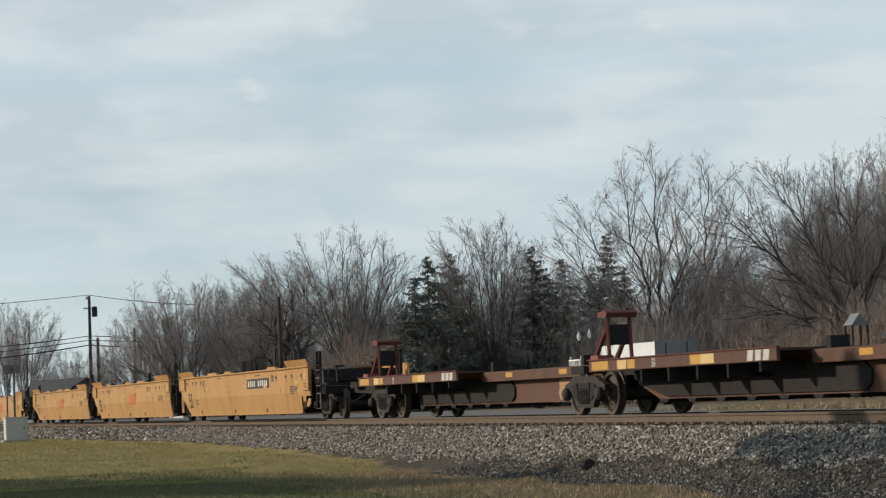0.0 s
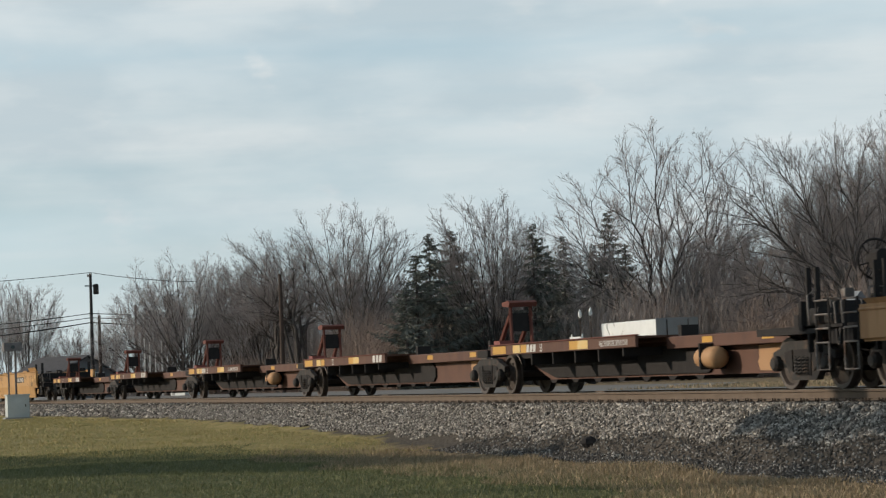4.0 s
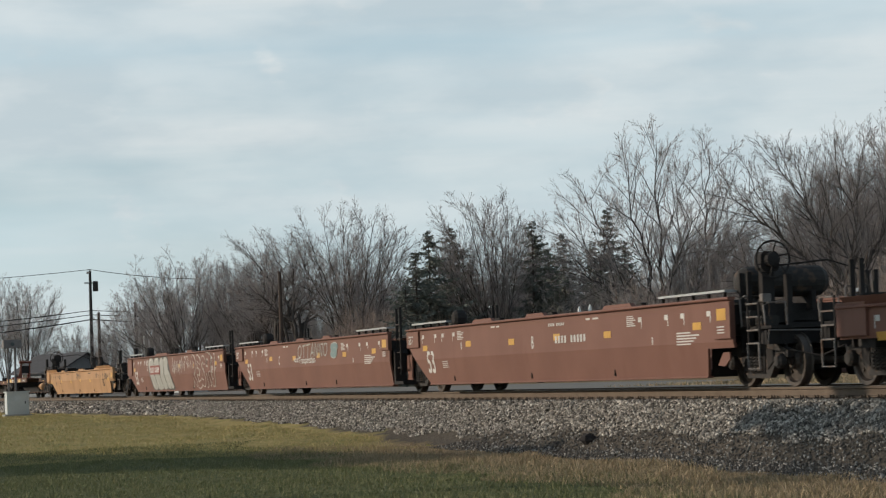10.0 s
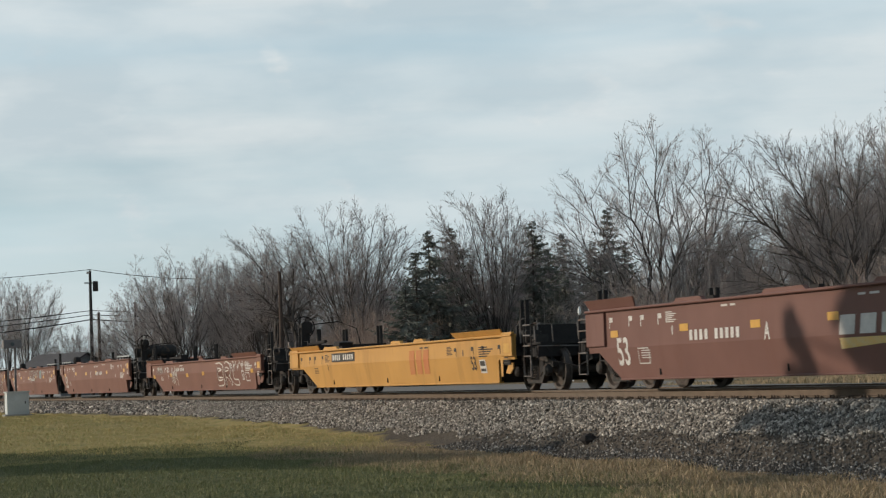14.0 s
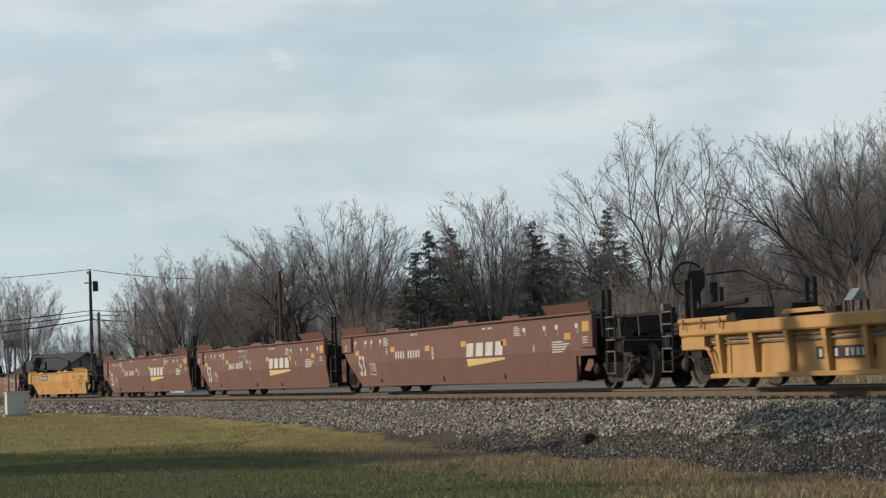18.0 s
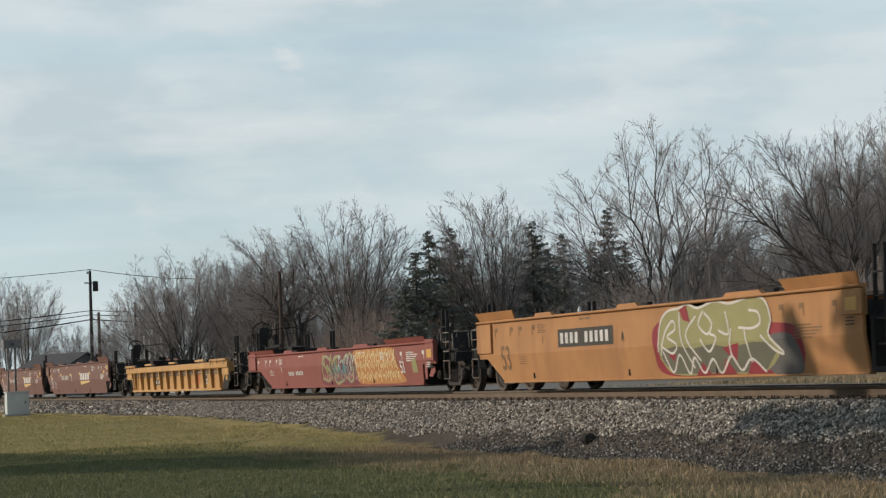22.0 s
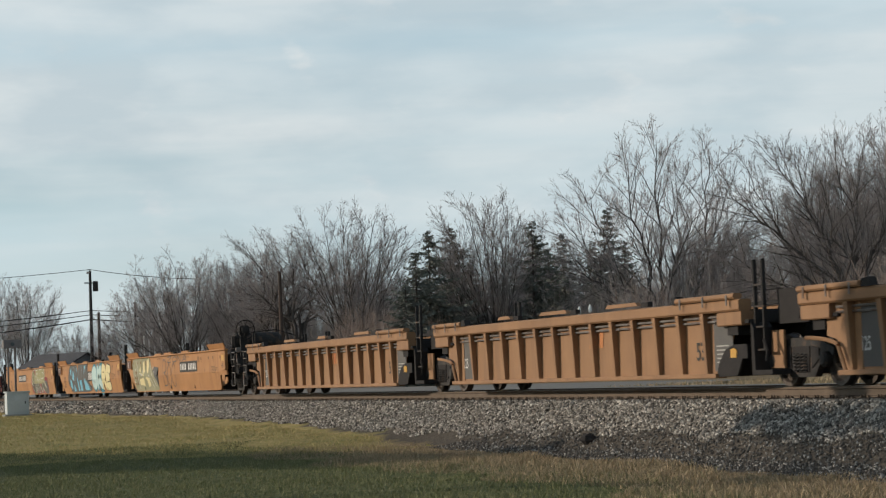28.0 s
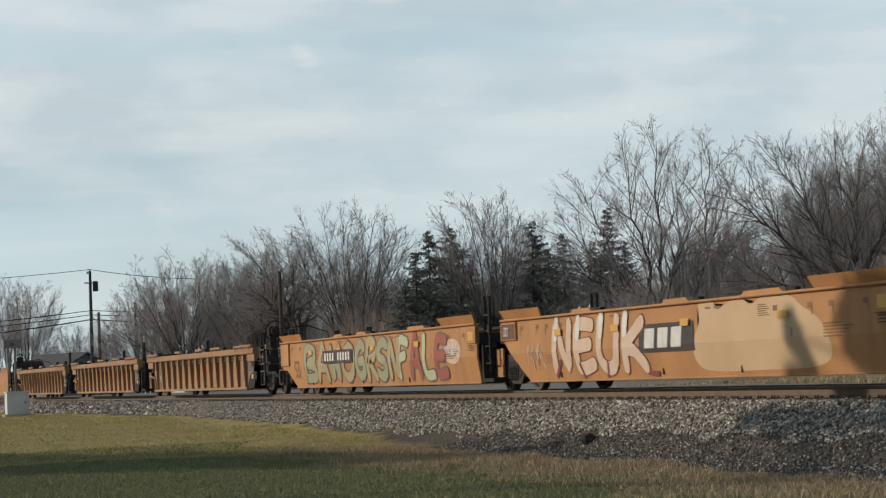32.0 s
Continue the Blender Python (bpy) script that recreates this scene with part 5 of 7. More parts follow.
def scrawl(car, seed, x0, x1, z0, z1, n, material, stroke=0.03, flat=None):
    """A thin tag: one jagged looping line."""
    rnd = random.Random(seed)
    lines = []
    w = (x1 - x0) / n
    for i in range(n):
        c = x0 + w * i
        lines.append(curve([(c, z0 + rnd.uniform(0, 0.3) * (z1 - z0)), (c + w * rnd.uniform(0.1, 0.4), z1 - rnd.uniform(0, 0.15) * (z1 - z0)), (c + w * rnd.uniform(0.4, 0.7), z0 + rnd.uniform(0.2, 0.5) * (z1 - z0)),
                            (c + w * rnd.uniform(0.7, 1.0), z1 - rnd.uniform(0.1, 0.4) * (z1 - z0)), (c + w * 1.05, z0 + rnd.uniform(0, 0.2) * (z1 - z0))], 5))
    tagged(decal("graffiti_tag", ribbon(lines, stroke), material, car, 0.012, flat, "thin spray painted tag"), "thin spray painted tag", kind="stuff")


# one wheelset, one truck side
def wheel_shape():
    s = Shape()
    R = 0.44
    for k in (-1, 1):
        prof = [(0.08, -0.09), (0.13, -0.09), (0.16, -0.02), (0.34, 0.0), (R - 0.07, -0.055), (R - 0.01, -0.06), (R, -0.02), (R + 0.004, 0.05), (R + 0.028, 0.06), (R + 0.02, 0.085),
                (R - 0.07, 0.085), (0.33, 0.05), (0.16, 0.06), (0.08, 0.07)]
        s.lathe([(r, -k * -1 * a if k > 0 else a) for r, a in ([(r, -a) for r, a in prof] if k > 0 else prof)], (0, k * 0.755, 0), 28)
    s.tube([(0, -0.9, 0), (0, 0.9, 0)], 0.075, 10)
    # lightening marks on the web
    for k in (-1, 1):
        for j in range(3):
            a = j * 2.094
            s.lathe([(0.03, -0.012), (0.03, 0.012)], (math.cos(a) * 0.24, k * 0.78, math.sin(a) * 0.24), 8)
    return s


WHEELSET = mesh_of("wheelset", wheel_shape(), M_TREAD)
BASE = 1.78


def truck_side(k):
    """Cast side frame, left solid at its window, and bearing boxes."""
    s = Shape()
    y0, y1 = (k * 1.02, k * 0.90) if k < 0 else (0.90, 1.02)
    b = BASE / 2
    s.slab([(-b - 0.2, 0.50), (-b + 0.16, 0.50), (-b + 0.24, 0.42), (-0.42, 0.16), (0.42, 0.16), (b - 0.24, 0.42), (b - 0.16, 0.50), (b + 0.2, 0.50), (b + 0.2, 0.62), (b - 0.1, 0.70), (0.55, 0.80), (-0.55, 0.80), (-b + 0.1, 0.70), (-b - 0.2, 0.62)][::-1], y0, y1)
    return s


# Black sheets on the solid frame stand for the shade in its openings.
def opening_sheets(k):
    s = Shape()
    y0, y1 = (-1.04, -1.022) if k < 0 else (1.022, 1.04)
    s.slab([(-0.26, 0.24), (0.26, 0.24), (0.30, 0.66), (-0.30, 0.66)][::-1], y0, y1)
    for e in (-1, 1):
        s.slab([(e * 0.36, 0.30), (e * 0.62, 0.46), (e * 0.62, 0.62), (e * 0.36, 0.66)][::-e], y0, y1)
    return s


def spring_shape(k):
    s = Shape()
    for x in (-0.15, 0.0, 0.15):
        pts = [(x + 0.06 * math.cos(a * 0.785), k * 1.07 + 0.03 * math.sin(a * 0.785), 0.25 + a * 0.0068) for a in range(45)]
        s.tube(pts, 0.013, 4)
    return s


def box_shape(k):
    return Shape().lathe([(0.13, 0), (0.13, 0.1), (0.09, 0.14)] if k > 0 else [(0.13, 0), (0.13, -0.1), (0.09, -0.14)], (0, k * 1.0, 0.44), 12)


TRUCK = {}
for _k in (-1, 1):
    TRUCK[_k] = (mesh_of("side_frame", truck_side(_k), M_STEEL), mesh_of("opening_shade", opening_sheets(_k), M_BLACK), mesh_of("spring_nest", spring_shape(_k), M_STEEL), mesh_of("bearing_caps", box_shape(_k), M_STEEL))
_bolster = Shape()
_bolster.box(-0.22, 0.22, -1.0, 1.0, 0.42, 0.72, 0.03)
_bolster.box(-0.5, 0.5, -0.3, 0.3, 0.5, 0.80, 0.03)
_bolster.tube([(-0.55, -0.78, 0.35), (0.55, -0.78, 0.35)], 0.03, 6)
for _e in (-1, 1):
    _bolster.box(_e * 0.42 - 0.04, _e * 0.42 + 0.04, -0.95, 0.95, 0.28, 0.40)
BOLSTER = mesh_of("truck", _bolster, M_STEEL)


def truck(car, x):
    t = part("truck", BOLSTER, M_STEEL, car, "four wheeled cast steel truck")
    t.location = (x, 0, 0)
    for k in (-1, 1):
        for name, me in zip(("side_frame", "opening_shade", "spring_nest"), TRUCK[k]):
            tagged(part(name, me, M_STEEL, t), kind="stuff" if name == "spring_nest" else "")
        for e in (-1, 1):
            part("bearing_cap", TRUCK[k][3], M_STEEL, t).location.x = e * BASE / 2
    for e in (-1, 1):
        w = part("wheelset", WHEELSET, M_TREAD, t)
        w.location = (e * BASE / 2, 0, 0.44)
        AXLES.append(w)


def coupler_end(car, x, way, brake, paint):
    """Draft gear, end platform, ladders, grab irons and, at the brake end, reservoir and hand wheel; way: -1 at the front end."""
    d = way

    def b(s, x0, x1, *r, **k):
        lo, hi = sorted((x + d * x0, x + d * x1))
        return s.box(lo, hi, *r, **k)

    def bar(pts, r=0.018, n=5):
        return Shape().tube([(x + d * p, q, w) for p, q, w in pts], r, n)

    s = Shape()
    b(s, -0.6, 1.75, -0.32, 0.32, 0.62, 0.98)
    b(s, 0.9, 1.15, -1.32, 1.32, 0.72, 0.95)
    b(s, -0.1, 1.2, -1.25, 1.25, 0.98, 1.03)
    part("end_sill", s, M_BLACK, car)
    s = Shape()
    b(s, 1.75, 2.0, -0.1, 0.1, 0.72, 0.9, ease=0.03)
    b(s, 1.98, 2.12, -0.15, 0.13, 0.68, 0.95, ease=0.03)
    part("coupler", s, M_STEEL, car)
    part("uncoupling_lever", bar([(1.9, 0.0, 0.97), (1.25, -0.3, 0.93), (1.2, -1.3, 0.95), (1.2, -1.32, 0.7)], 0.014), M_IRON, car)
    part("air_hose", bar([(1.75, 0.25, 0.78), (1.88, 0.3, 0.56), (2.0, 0.3, 0.42), (2.12, 0.28, 0.5)], 0.025, 6), M_BLACK, car)
    part("cable", bar([(1.1, -1.1, 1.0), (1.3, -1.0, 0.62), (1.7, -0.6, 0.5), (2.1, -0.4, 0.66)], 0.016), M_BLACK, car)
    # stirrup step under the corner, ladder above it
    part("stirrup_step", bar([(0.6, -1.4, 0.75), (0.6, -1.4, 0.32), (1.02, -1.4, 0.32), (1.02, -1.4, 0.75)], 0.02), M_IRON, car)
    for e in (0.6, 1.02):
        part("ladder_rail", bar([(e, -1.38, 0.7), (e, -1.38, 1.42)], 0.02), M_BLACK, car)
    for zz in (0.74, 0.96, 1.18, 1.4):
        part("rung", bar([(0.6, -1.4, zz), (1.02, -1.4, zz)], 0.016), M_IRON, car)
    # bent grab irons at the platform's edge
    for e, top in ((0.28, 1.5), (1.16, 1.36)):
        part("grab_iron", bar([(e, -1.34, 1.03), (e, -1.36, top), (e + 0.05, -1.3, top + 0.05), (e + 0.05, -0.98, top + 0.05), (e + 0.05, -0.96, 1.03)], 0.017), M_IRON, car, "bent grey grab iron")
    s = Shape()
    b(s, 0.2, 0.5, -1.3, -0.98, 1.03, 1.3, ease=0.03)
    b(s, 0.62, 0.84, -1.25, -0.92, 1.03, 1.2, ease=0.03)
    s.tube([(x + d * 0.35, -1.1, 1.3), (x + d * 0.35, -1.1, 1.44), (x + d * 0.75, -1.05, 1.44), (x + d * 0.75, -1.05, 1.18)], 0.02, 5)
    part("valve_box", s, M_STEEL, car)
    part("bulkhead_frame", b(Shape(), -0.16, -0.06, -1.3, 1.3, 0.95, 1.42, ease=0.02), M_BLACK, car)
    for yy in (-1.2, 1.2):
        for e in (0.0, 0.3):
            part("guide_post", b(Shape(), e, e + 0.06, yy - 0.04, yy + 0.04, 0.6, 1.95), M_BLACK, car)
    if brake:
        tank = "tank" in brake
        # air reservoir slung across the end, on brackets
        if tank:
            s = Shape().lathe([(0.05, -1.22), (0.18, -1.19), (0.26, -1.08), (0.27, -0.95), (0.27, 0.2), (0.26, 0.34), (0.18, 0.45), (0.05, 0.48)], (x - d * 0.12, 0, 1.80), 18)
            part("air_reservoir", s, M_STEEL, car, "grimy cylindrical air reservoir")
            for yy in (-0.8, 0.1):
                part("reservoir_bracket", b(Shape(), -0.4, 0.16, yy - 0.04, yy + 0.04, 1.3, 1.62), M_BLACK, car)
        s = Shape()
        b(s, 0.46, 0.6, -1.08, -0.86, 1.0, 2.0, ease=0.02)
        b(s, 0.46, 0.58, -0.62, -0.52, 1.0, 1.9)
        part("brake_column", s, M_BLACK, car)
        c = (x + d * 0.76, -0.95, 2.14 if tank else 1.98)
        s = Shape()
        b(s, 0.42, 0.66, -1.12, -0.78, c[2] - 0.2, c[2] + 0.14, ease=0.06)
        part("gear_case", s, M_BLACK, car)
        s = Shape()
        s.tube([(x + d * 0.5, -0.7, 2.05), (x + d * 0.7, 0.1, 2.12), (x + d * 0.9, 0.7, 1.9), (x + d * 0.9, 0.9, 1.03)], 0.018, 5)
        s.tube([(x + d * 0.3, -0.95, 1.45), (x - d * 1.6, -0.95, 1.5)], 0.05, 6)
        part("brake_pipe", s, M_BLACK, car)
        ring = [(c[0], c[1] + 0.31 * math.cos(a * 0.2618), c[2] + 0.31 * math.sin(a * 0.2618)) for a in range(25)]
        s = Shape().tube(ring, 0.02, 6)
        for a in range(6):
            u = a * 1.047 + 0.3
            s.tube([c, (c[0], c[1] + 0.16 * math.cos(u + 0.1), c[2] + 0.16 * math.sin(u + 0.1)), (c[0], c[1] + 0.3 * math.cos(u), c[2] + 0.3 * math.sin(u))], 0.015, 4)
        s.lathe([(0.12, -0.1), (0.12, 0.04), (0.06, 0.06)], c, 12, "x")
        part("brake_wheel", s, M_BLACK, car, "spoked hand brake wheel")
        part("retainer_valve", b(Shape(), 1.02, 1.14, -1.36, -1.2, 1.42, 1.56, ease=0.02), M_IRON, car, "small grey valve box")


def well_car(q0, q1, paint, label, front="coupled", rear="coupled", style="plates", ribbed=False, brake="", brim=1.50):
    """One well unit from q0 to q1 along the train.  front and rear: coupled or joined (articulated)."""
    BRIM = brim
    low_type = brim < 1.4
    L = q1 - q0
    car = thing("well_car", q0, TRACK, 0, label, "railway car", "intermodal train")
    MOVERS.append((car, q0))
    cut_f, cut_r = 1.35, (1.25 if rear == "coupled" else 0.08)
    dip_r = 1.05 if rear == "coupled" else SOLE
    k = (1.08 - KNEE) / (1.08 - SOLE)
    if not ribbed:
        xk0, xk1 = 0.05 + (cut_f - 0.05) * k, L - 0.05 - (cut_r - 0.05) * k
        if low_type:
            up = [(0, BRIM), (0, KNEE), (L, KNEE), (L, BRIM)]
            low = [(0, KNEE), (0, 0.72), (1.3, 0.72), (2.45, SOLE), (L - 1.25, SOLE), (L - 1.05, 0.69), (L, 0.69), (L, KNEE)]
            cut_f = 2.45
        else:
            # coupled ends drop straight to the end sill and are notched below it; joined ends are cut back in a slope
            up_f, low_f = ([(0, BRIM), (0, KNEE)], [(0, KNEE), (0, 0.72), (0.5, 0.72)]) if front == "coupled" else ([(0, BRIM), (0, 1.08), (0.05, 1.08), (xk0, KNEE)], [(xk0, KNEE)])
            up_r, low_r = ([(L, KNEE), (L, BRIM)], [(L - cut_r, SOLE), (L - 1.05, 0.69), (L, 0.69), (L, KNEE)]) if rear == "coupled" else ([(xk1, KNEE), (L - 0.05, 1.08), (L, 1.08), (L, BRIM)], [(L - cut_r, SOLE), (xk1, KNEE)])
            up = up_f + up_r
            low = low_f + [(cut_f, SOLE)] + low_r
        for side, nm in ((-1, "side_panel"), (1, "side_panel")):
            s = Shape()
            for poly in (up, low):
                n = len(poly)
                o = [(x, side * -face_y(z), z) for x, z in poly]
                i = [(x, side * (-face_y(z) - 0.05), z) for x, z in poly]
                s.add(o + i, [tuple(range(n)), tuple(range(n, 2 * n))[::-1]] + [(j, n + j, n + (j + 1) % n, (j + 1) % n) for j in range(n)])
            part(nm, s, paint, car)
        s = Shape()
        s.box(cut_f, L - cut_r, face_y(SOLE) - 0.02, face_y(SOLE) + 0.10, SOLE - 0.035, SOLE, 0.01)
        s.box(cut_f, L - cut_r, -face_y(SOLE) - 0.10, -face_y(SOLE) + 0.02, SOLE - 0.035, SOLE, 0.01)
        part("side_sill", s, paint, car)
        for side in (-1, 1):
            part("top_chord", Shape().box(0, L, side * HALF - 0.07, side * HALF + 0.07, BRIM, BRIM + 0.05, 0.015), paint, car)
        # end pocket plates
        for x0, x1 in ((0.0, 0.92), (L - 0.62, L)):
            full = front == "coupled" if x0 == 0 else rear == "coupled"
            part("end_plate", Shape().box(x0, x1, -HALF - 0.05, -HALF + 0.02, 0.76 if low_type else 0.84 if full else 1.09, BRIM + 0.1 if low_type else BRIM - 0.02, 0.012), paint, car)
        decal("reflector", rects([(L - 0.5, BRIM - 0.34, 0.36, 0.2)]), M_REFLECT, car, 0.056, -HALF, "amber reflective square on the end plate")
        tagged(decal("stencil", rects([(L - 0.5, BRIM - 0.46 - 0.05 * k, 0.28, 0.02) for k in range(3)]), M_DARKLET if paint in (M_YELLOW, M_YELLOW_CLEAN, M_TAN, M_ORANGE) else M_WHITE, car, 0.056, -HALF), kind="stuff")
        for x in ((cut_f + 1.9, cut_f + 7.0, L - 5.4)):
            part("drain_slot", Shape().slab([(x, SOLE + 0.06), (x + 0.025, SOLE + 0.05), (x + 0.025, SOLE + 0.17), (x, SOLE + 0.17)], face_y(SOLE + 0.2) - 0.008, face_y(SOLE + 0.2) + 0.02), M_BLACK, car)
    else:
        CH = BRIM - 0.2 if not low_type else BRIM - 0.22
        mid = CH - 0.26
        for side in (-1, 1):
            s = Shape()
            a, b = sorted((side * (HALF - 0.15), side * (HALF - 0.20)))
            s.slab([(0.9, CH), (1.0, mid), (1.5, SOLE), (L - 1.3, SOLE), (L - 0.75, mid), (L - 0.6, CH)], a, b)
            part("side_panel", s, paint, car)
            a, b = sorted((side * (HALF + 0.02), side * (HALF - 0.22)))
            part("top_chord", Shape().box(0.25, L - 0.2, a, b, CH, BRIM, 0.03), paint, car)
            part("side_sill", Shape().box(1.45, L - 1.25, a + 0.02, b, SOLE - 0.04, SOLE + 0.04, 0.01), paint, car)
            n = int((L - 3.2) / (1.28 if low_type else 1.0))
            for i in range(n + 1):
                x = 1.75 + (L - 3.5) * i / n
                s = Shape()
                o = side * (HALF - 0.0)
                w = side * (HALF - 0.16)
                s.add([(x - 0.05, w, SOLE), (x + 0.05, w, SOLE), (x + 0.05, w, CH), (x - 0.05, w, CH), (x - 0.04, o + (-side) * 0.07, SOLE), (x + 0.04, o + (-side) * 0.07, SOLE), (x + 0.07, o, CH), (x - 0.07, o, CH)],
                      [(0, 1, 2, 3), (4, 7, 6, 5), (0, 4, 5, 1), (1, 5, 6, 2), (2, 6, 7, 3), (3, 7, 4, 0)])
                part("rib", s, paint, car)
            # arched end webs over the trucks
            for x0, d in ((0.25, 1), (L - 0.2, -1)):
                lo, hi = sorted((x0, x0 + d * 0.95))
                a, b = sorted((side * (HALF - 0.02), side * (HALF - 0.3)))
                part("end_web", Shape().box(lo, hi, a, b, CH - 0.24, CH, 0.02), paint, car)
        for x0, x1 in ((0.3, 2.3), (L - 2.7, L - 0.3)):
            plank = part("guide_plate", Shape().box(x0, x1, -HALF - 0.07, -HALF + 0.1, BRIM + 0.004, BRIM + 0.1, 0.03), paint, car, "thick guide plate on the chord")
            for k in range(3):
                px = x0 + 0.25 + k * (x1 - x0 - 0.5) / 2
                part("strap", Shape().box(px - 0.025, px + 0.025, -HALF - 0.085, -HALF - 0.072, BRIM - 0.1, BRIM + 0.08), M_IRON, plank)
        for zz in (CH - 0.07, CH - 0.15):
            part("brake_pipe", Shape().tube([(1.3, -HALF + 0.11, zz), (L - 1.3, -HALF + 0.11, zz)], 0.022, 6), M_IRON, car)
        # curved flange over the front truck, black hood over the rear one
        pts = [(0.35 + 1.05 * math.sin(a * 0.157) ** 1.2, 0.62 + 0.16 * math.cos(a * 0.157) if a < 10 else 0.62) for a in range(11)] + [(1.62, SOLE)]
        part("wheel_arch", Shape().tube([(px, -HALF + 0.05, pz) for px, pz in pts], 0.035, 6), paint, car)
        part("front_skirt", Shape().slab([(0.9, CH), (0.9, 0.8), (1.3, 0.72), (1.45, 0.5), (1.62, SOLE), (2.0, SOLE), (2.0, CH)], -HALF + 0.13, -HALF + 0.16), paint, car)
        part("rear_hood", Shape().slab([(L - 1.35, SOLE - 0.02), (L - 1.2, 0.45), (L - 0.95, 0.66), (L - 0.6, 0.74), (L - 0.1, 0.74), (L - 0.1, 0.5), (L - 0.3, 0.5), (L - 0.5, SOLE)], -HALF + 0.06, -HALF + 0.1), M_BLACK, car)
        part("hood_patch", Shape().slab([(L - 0.72, 0.52), (L - 0.5, 0.52), (L - 0.48, 0.64), (L - 0.58, 0.68), (L - 0.72, 0.66)], -HALF + 0.045, -HALF + 0.058), M_REFLECT, car)
        for x in (2.35, L - 2.9):
            part("guide_bracket", Shape().slab([(x, BRIM), (x + 0.3, BRIM), (x + 0.22, BRIM + 0.14), (x + 0.02, BRIM + 0.12)], -HALF - 0.04, -HALF + 0.1), M_BLACK, car)
    # well floor, end bulkheads, bolsters
    s = Shape()
    for i in range(9):
        x = 1.6 + (L - 3.2) * i / 8
        s.box(x - 0.12, x + 0.12, -1.22, 1.22, SOLE - 0.02, SOLE + 0.1)
    s.box(1.5, L - 1.4, -0.25, 0.25, SOLE - 0.02, SOLE + 0.06)
    part("floor_frame", s, M_BLACK, car)
    for x0, x1 in ((1.35, 1.43), (L - 1.43, L - 1.35)):
        part("bulkhead", Shape().box(x0, x1, -1.24, 1.24, SOLE, BRIM - 0.15), M_BLACK, car)
    for x0, x1 in ((0.05, 1.36), (L - 1.36, L - 0.05)):
        s = Shape()
        deck = BRIM - 0.38
        s.box(x0, x1, -0.35, 0.35, 0.80, deck)
        s.box(x0, x1, -1.42, 1.42, deck - 0.03, deck + 0.03)
        s.box((x0 + x1) / 2 - 0.2, (x0 + x1) / 2 + 0.2, -1.4, 1.4, deck - 0.22, deck - 0.03)
        part("body_bolster", s, M_BLACK, car)
    # sunlit inner web seen through the rear cut-out
    web = Shape()
    if rear == "coupled":
        web.slab([(L - 0.88, 0.40), (L - 0.62, 0.38), (L - 0.40, 0.50), (L - 0.42, 0.62), (L - 0.66, 0.62)], -1.38, -1.35)
    else:
        web.slab([(L + 0.12, 0.32), (L + 0.62, 0.32), (L + 0.62, 0.95), (L + 0.2, 0.95)], -1.12, -1.08)
        part("web_rim", Shape().slab([(L - 0.02, 0.22), (L + 0.72, 0.22), (L + 0.72, 0.30), (L + 0.1, 0.30), (L + 0.08, 1.0), (L - 0.02, 1.1)], -1.40, -1.05), M_BLACK, car)
    part("inner_web", web, paint, car)
    # what stands above the top edge
    if style == "plates" and not ribbed:
        for x0, x1 in ((0.12, 2.35) if not low_type else (0.25, 3.2), (L - 2.55, L - 0.15) if not low_type else (L - 3.9, L - 0.7)):
            s = Shape()
            a, h = (-HALF + 0.0, BRIM + 0.05), 0.19 if not low_type else 0.13
            s.add([(x0, a[0], a[1]), (x1, a[0], a[1]), (x1 + 0.12, a[0] - 0.10, a[1] + h), (x0 - 0.05, a[0] - 0.10, a[1] + h), (x0, a[0] + 0.03, a[1]), (x1, a[0] + 0.03, a[1]), (x1 + 0.12, a[0] - 0.07, a[1] + h), (x0 - 0.05, a[0] - 0.07, a[1] + h)],
                  [(0, 1, 2, 3), (4, 7, 6, 5), (0, 4, 5, 1), (1, 5, 6, 2), (2, 6, 7, 3), (3, 7, 4, 0)])
            part("guide_plate", s, paint, car, "sloped container guide plate")
    if style == "walkway":
        for x0, x1 in ((0.25, 2.9), (L - 3.1, L - 0.3)):
            w = part("walkway", Shape().box(x0, x1, -HALF + 0.02, -HALF + 0.25, BRIM + 0.14, BRIM + 0.18), M_GREYBAR, car, "grey metal walkway grating")
            s = Shape()
            for i in range(5):
                x = x0 + 0.1 + (x1 - x0 - 0.2) * i / 4
                s.box(x - 0.02, x + 0.02, -HALF + 0.05, -HALF + 0.10, BRIM + 0.05, BRIM + 0.14)
            tagged(part("walkway_bracket", s, M_BLACK, w), kind="stuff")
        part("vent_drum", Shape().lathe([(0.13, 0), (0.19, 0.06), (0.19, 0.24), (0.13, 0.3)], (3.05, -HALF + 0.15, BRIM + 0.22), 10, "y"), M_BLACK, car)
    rnd = random.Random(int(q0 * 10))
    for i in range(3):
        x = 3.0 + (L - 7.0) * (i + rnd.uniform(0.1, 0.8)) / 3
        ln = rnd.uniform(0.8, 1.6)
        part("side_lug", Shape().slab([(x, BRIM + 0.05), (x + ln, BRIM + 0.05), (x + ln - 0.12, BRIM + 0.12), (x + 0.12, BRIM + 0.12)], -HALF - 0.03, -HALF + 0.06), paint, car)
        part("lock_hinge", Shape().box(x + ln + 0.05, x + ln + 0.35, -HALF + 0.02, -HALF + 0.12, BRIM + 0.02, BRIM + 0.11), M_BLACK, car)
    s = Shape()
    s.box(2.6, L * 0.45, HALF - 0.3, HALF - 0.1, BRIM + 0.02, BRIM + 0.1)
    s.box(L * 0.5, L - 2.8, HALF - 0.3, HALF - 0.1, BRIM + 0.02, BRIM + 0.09)
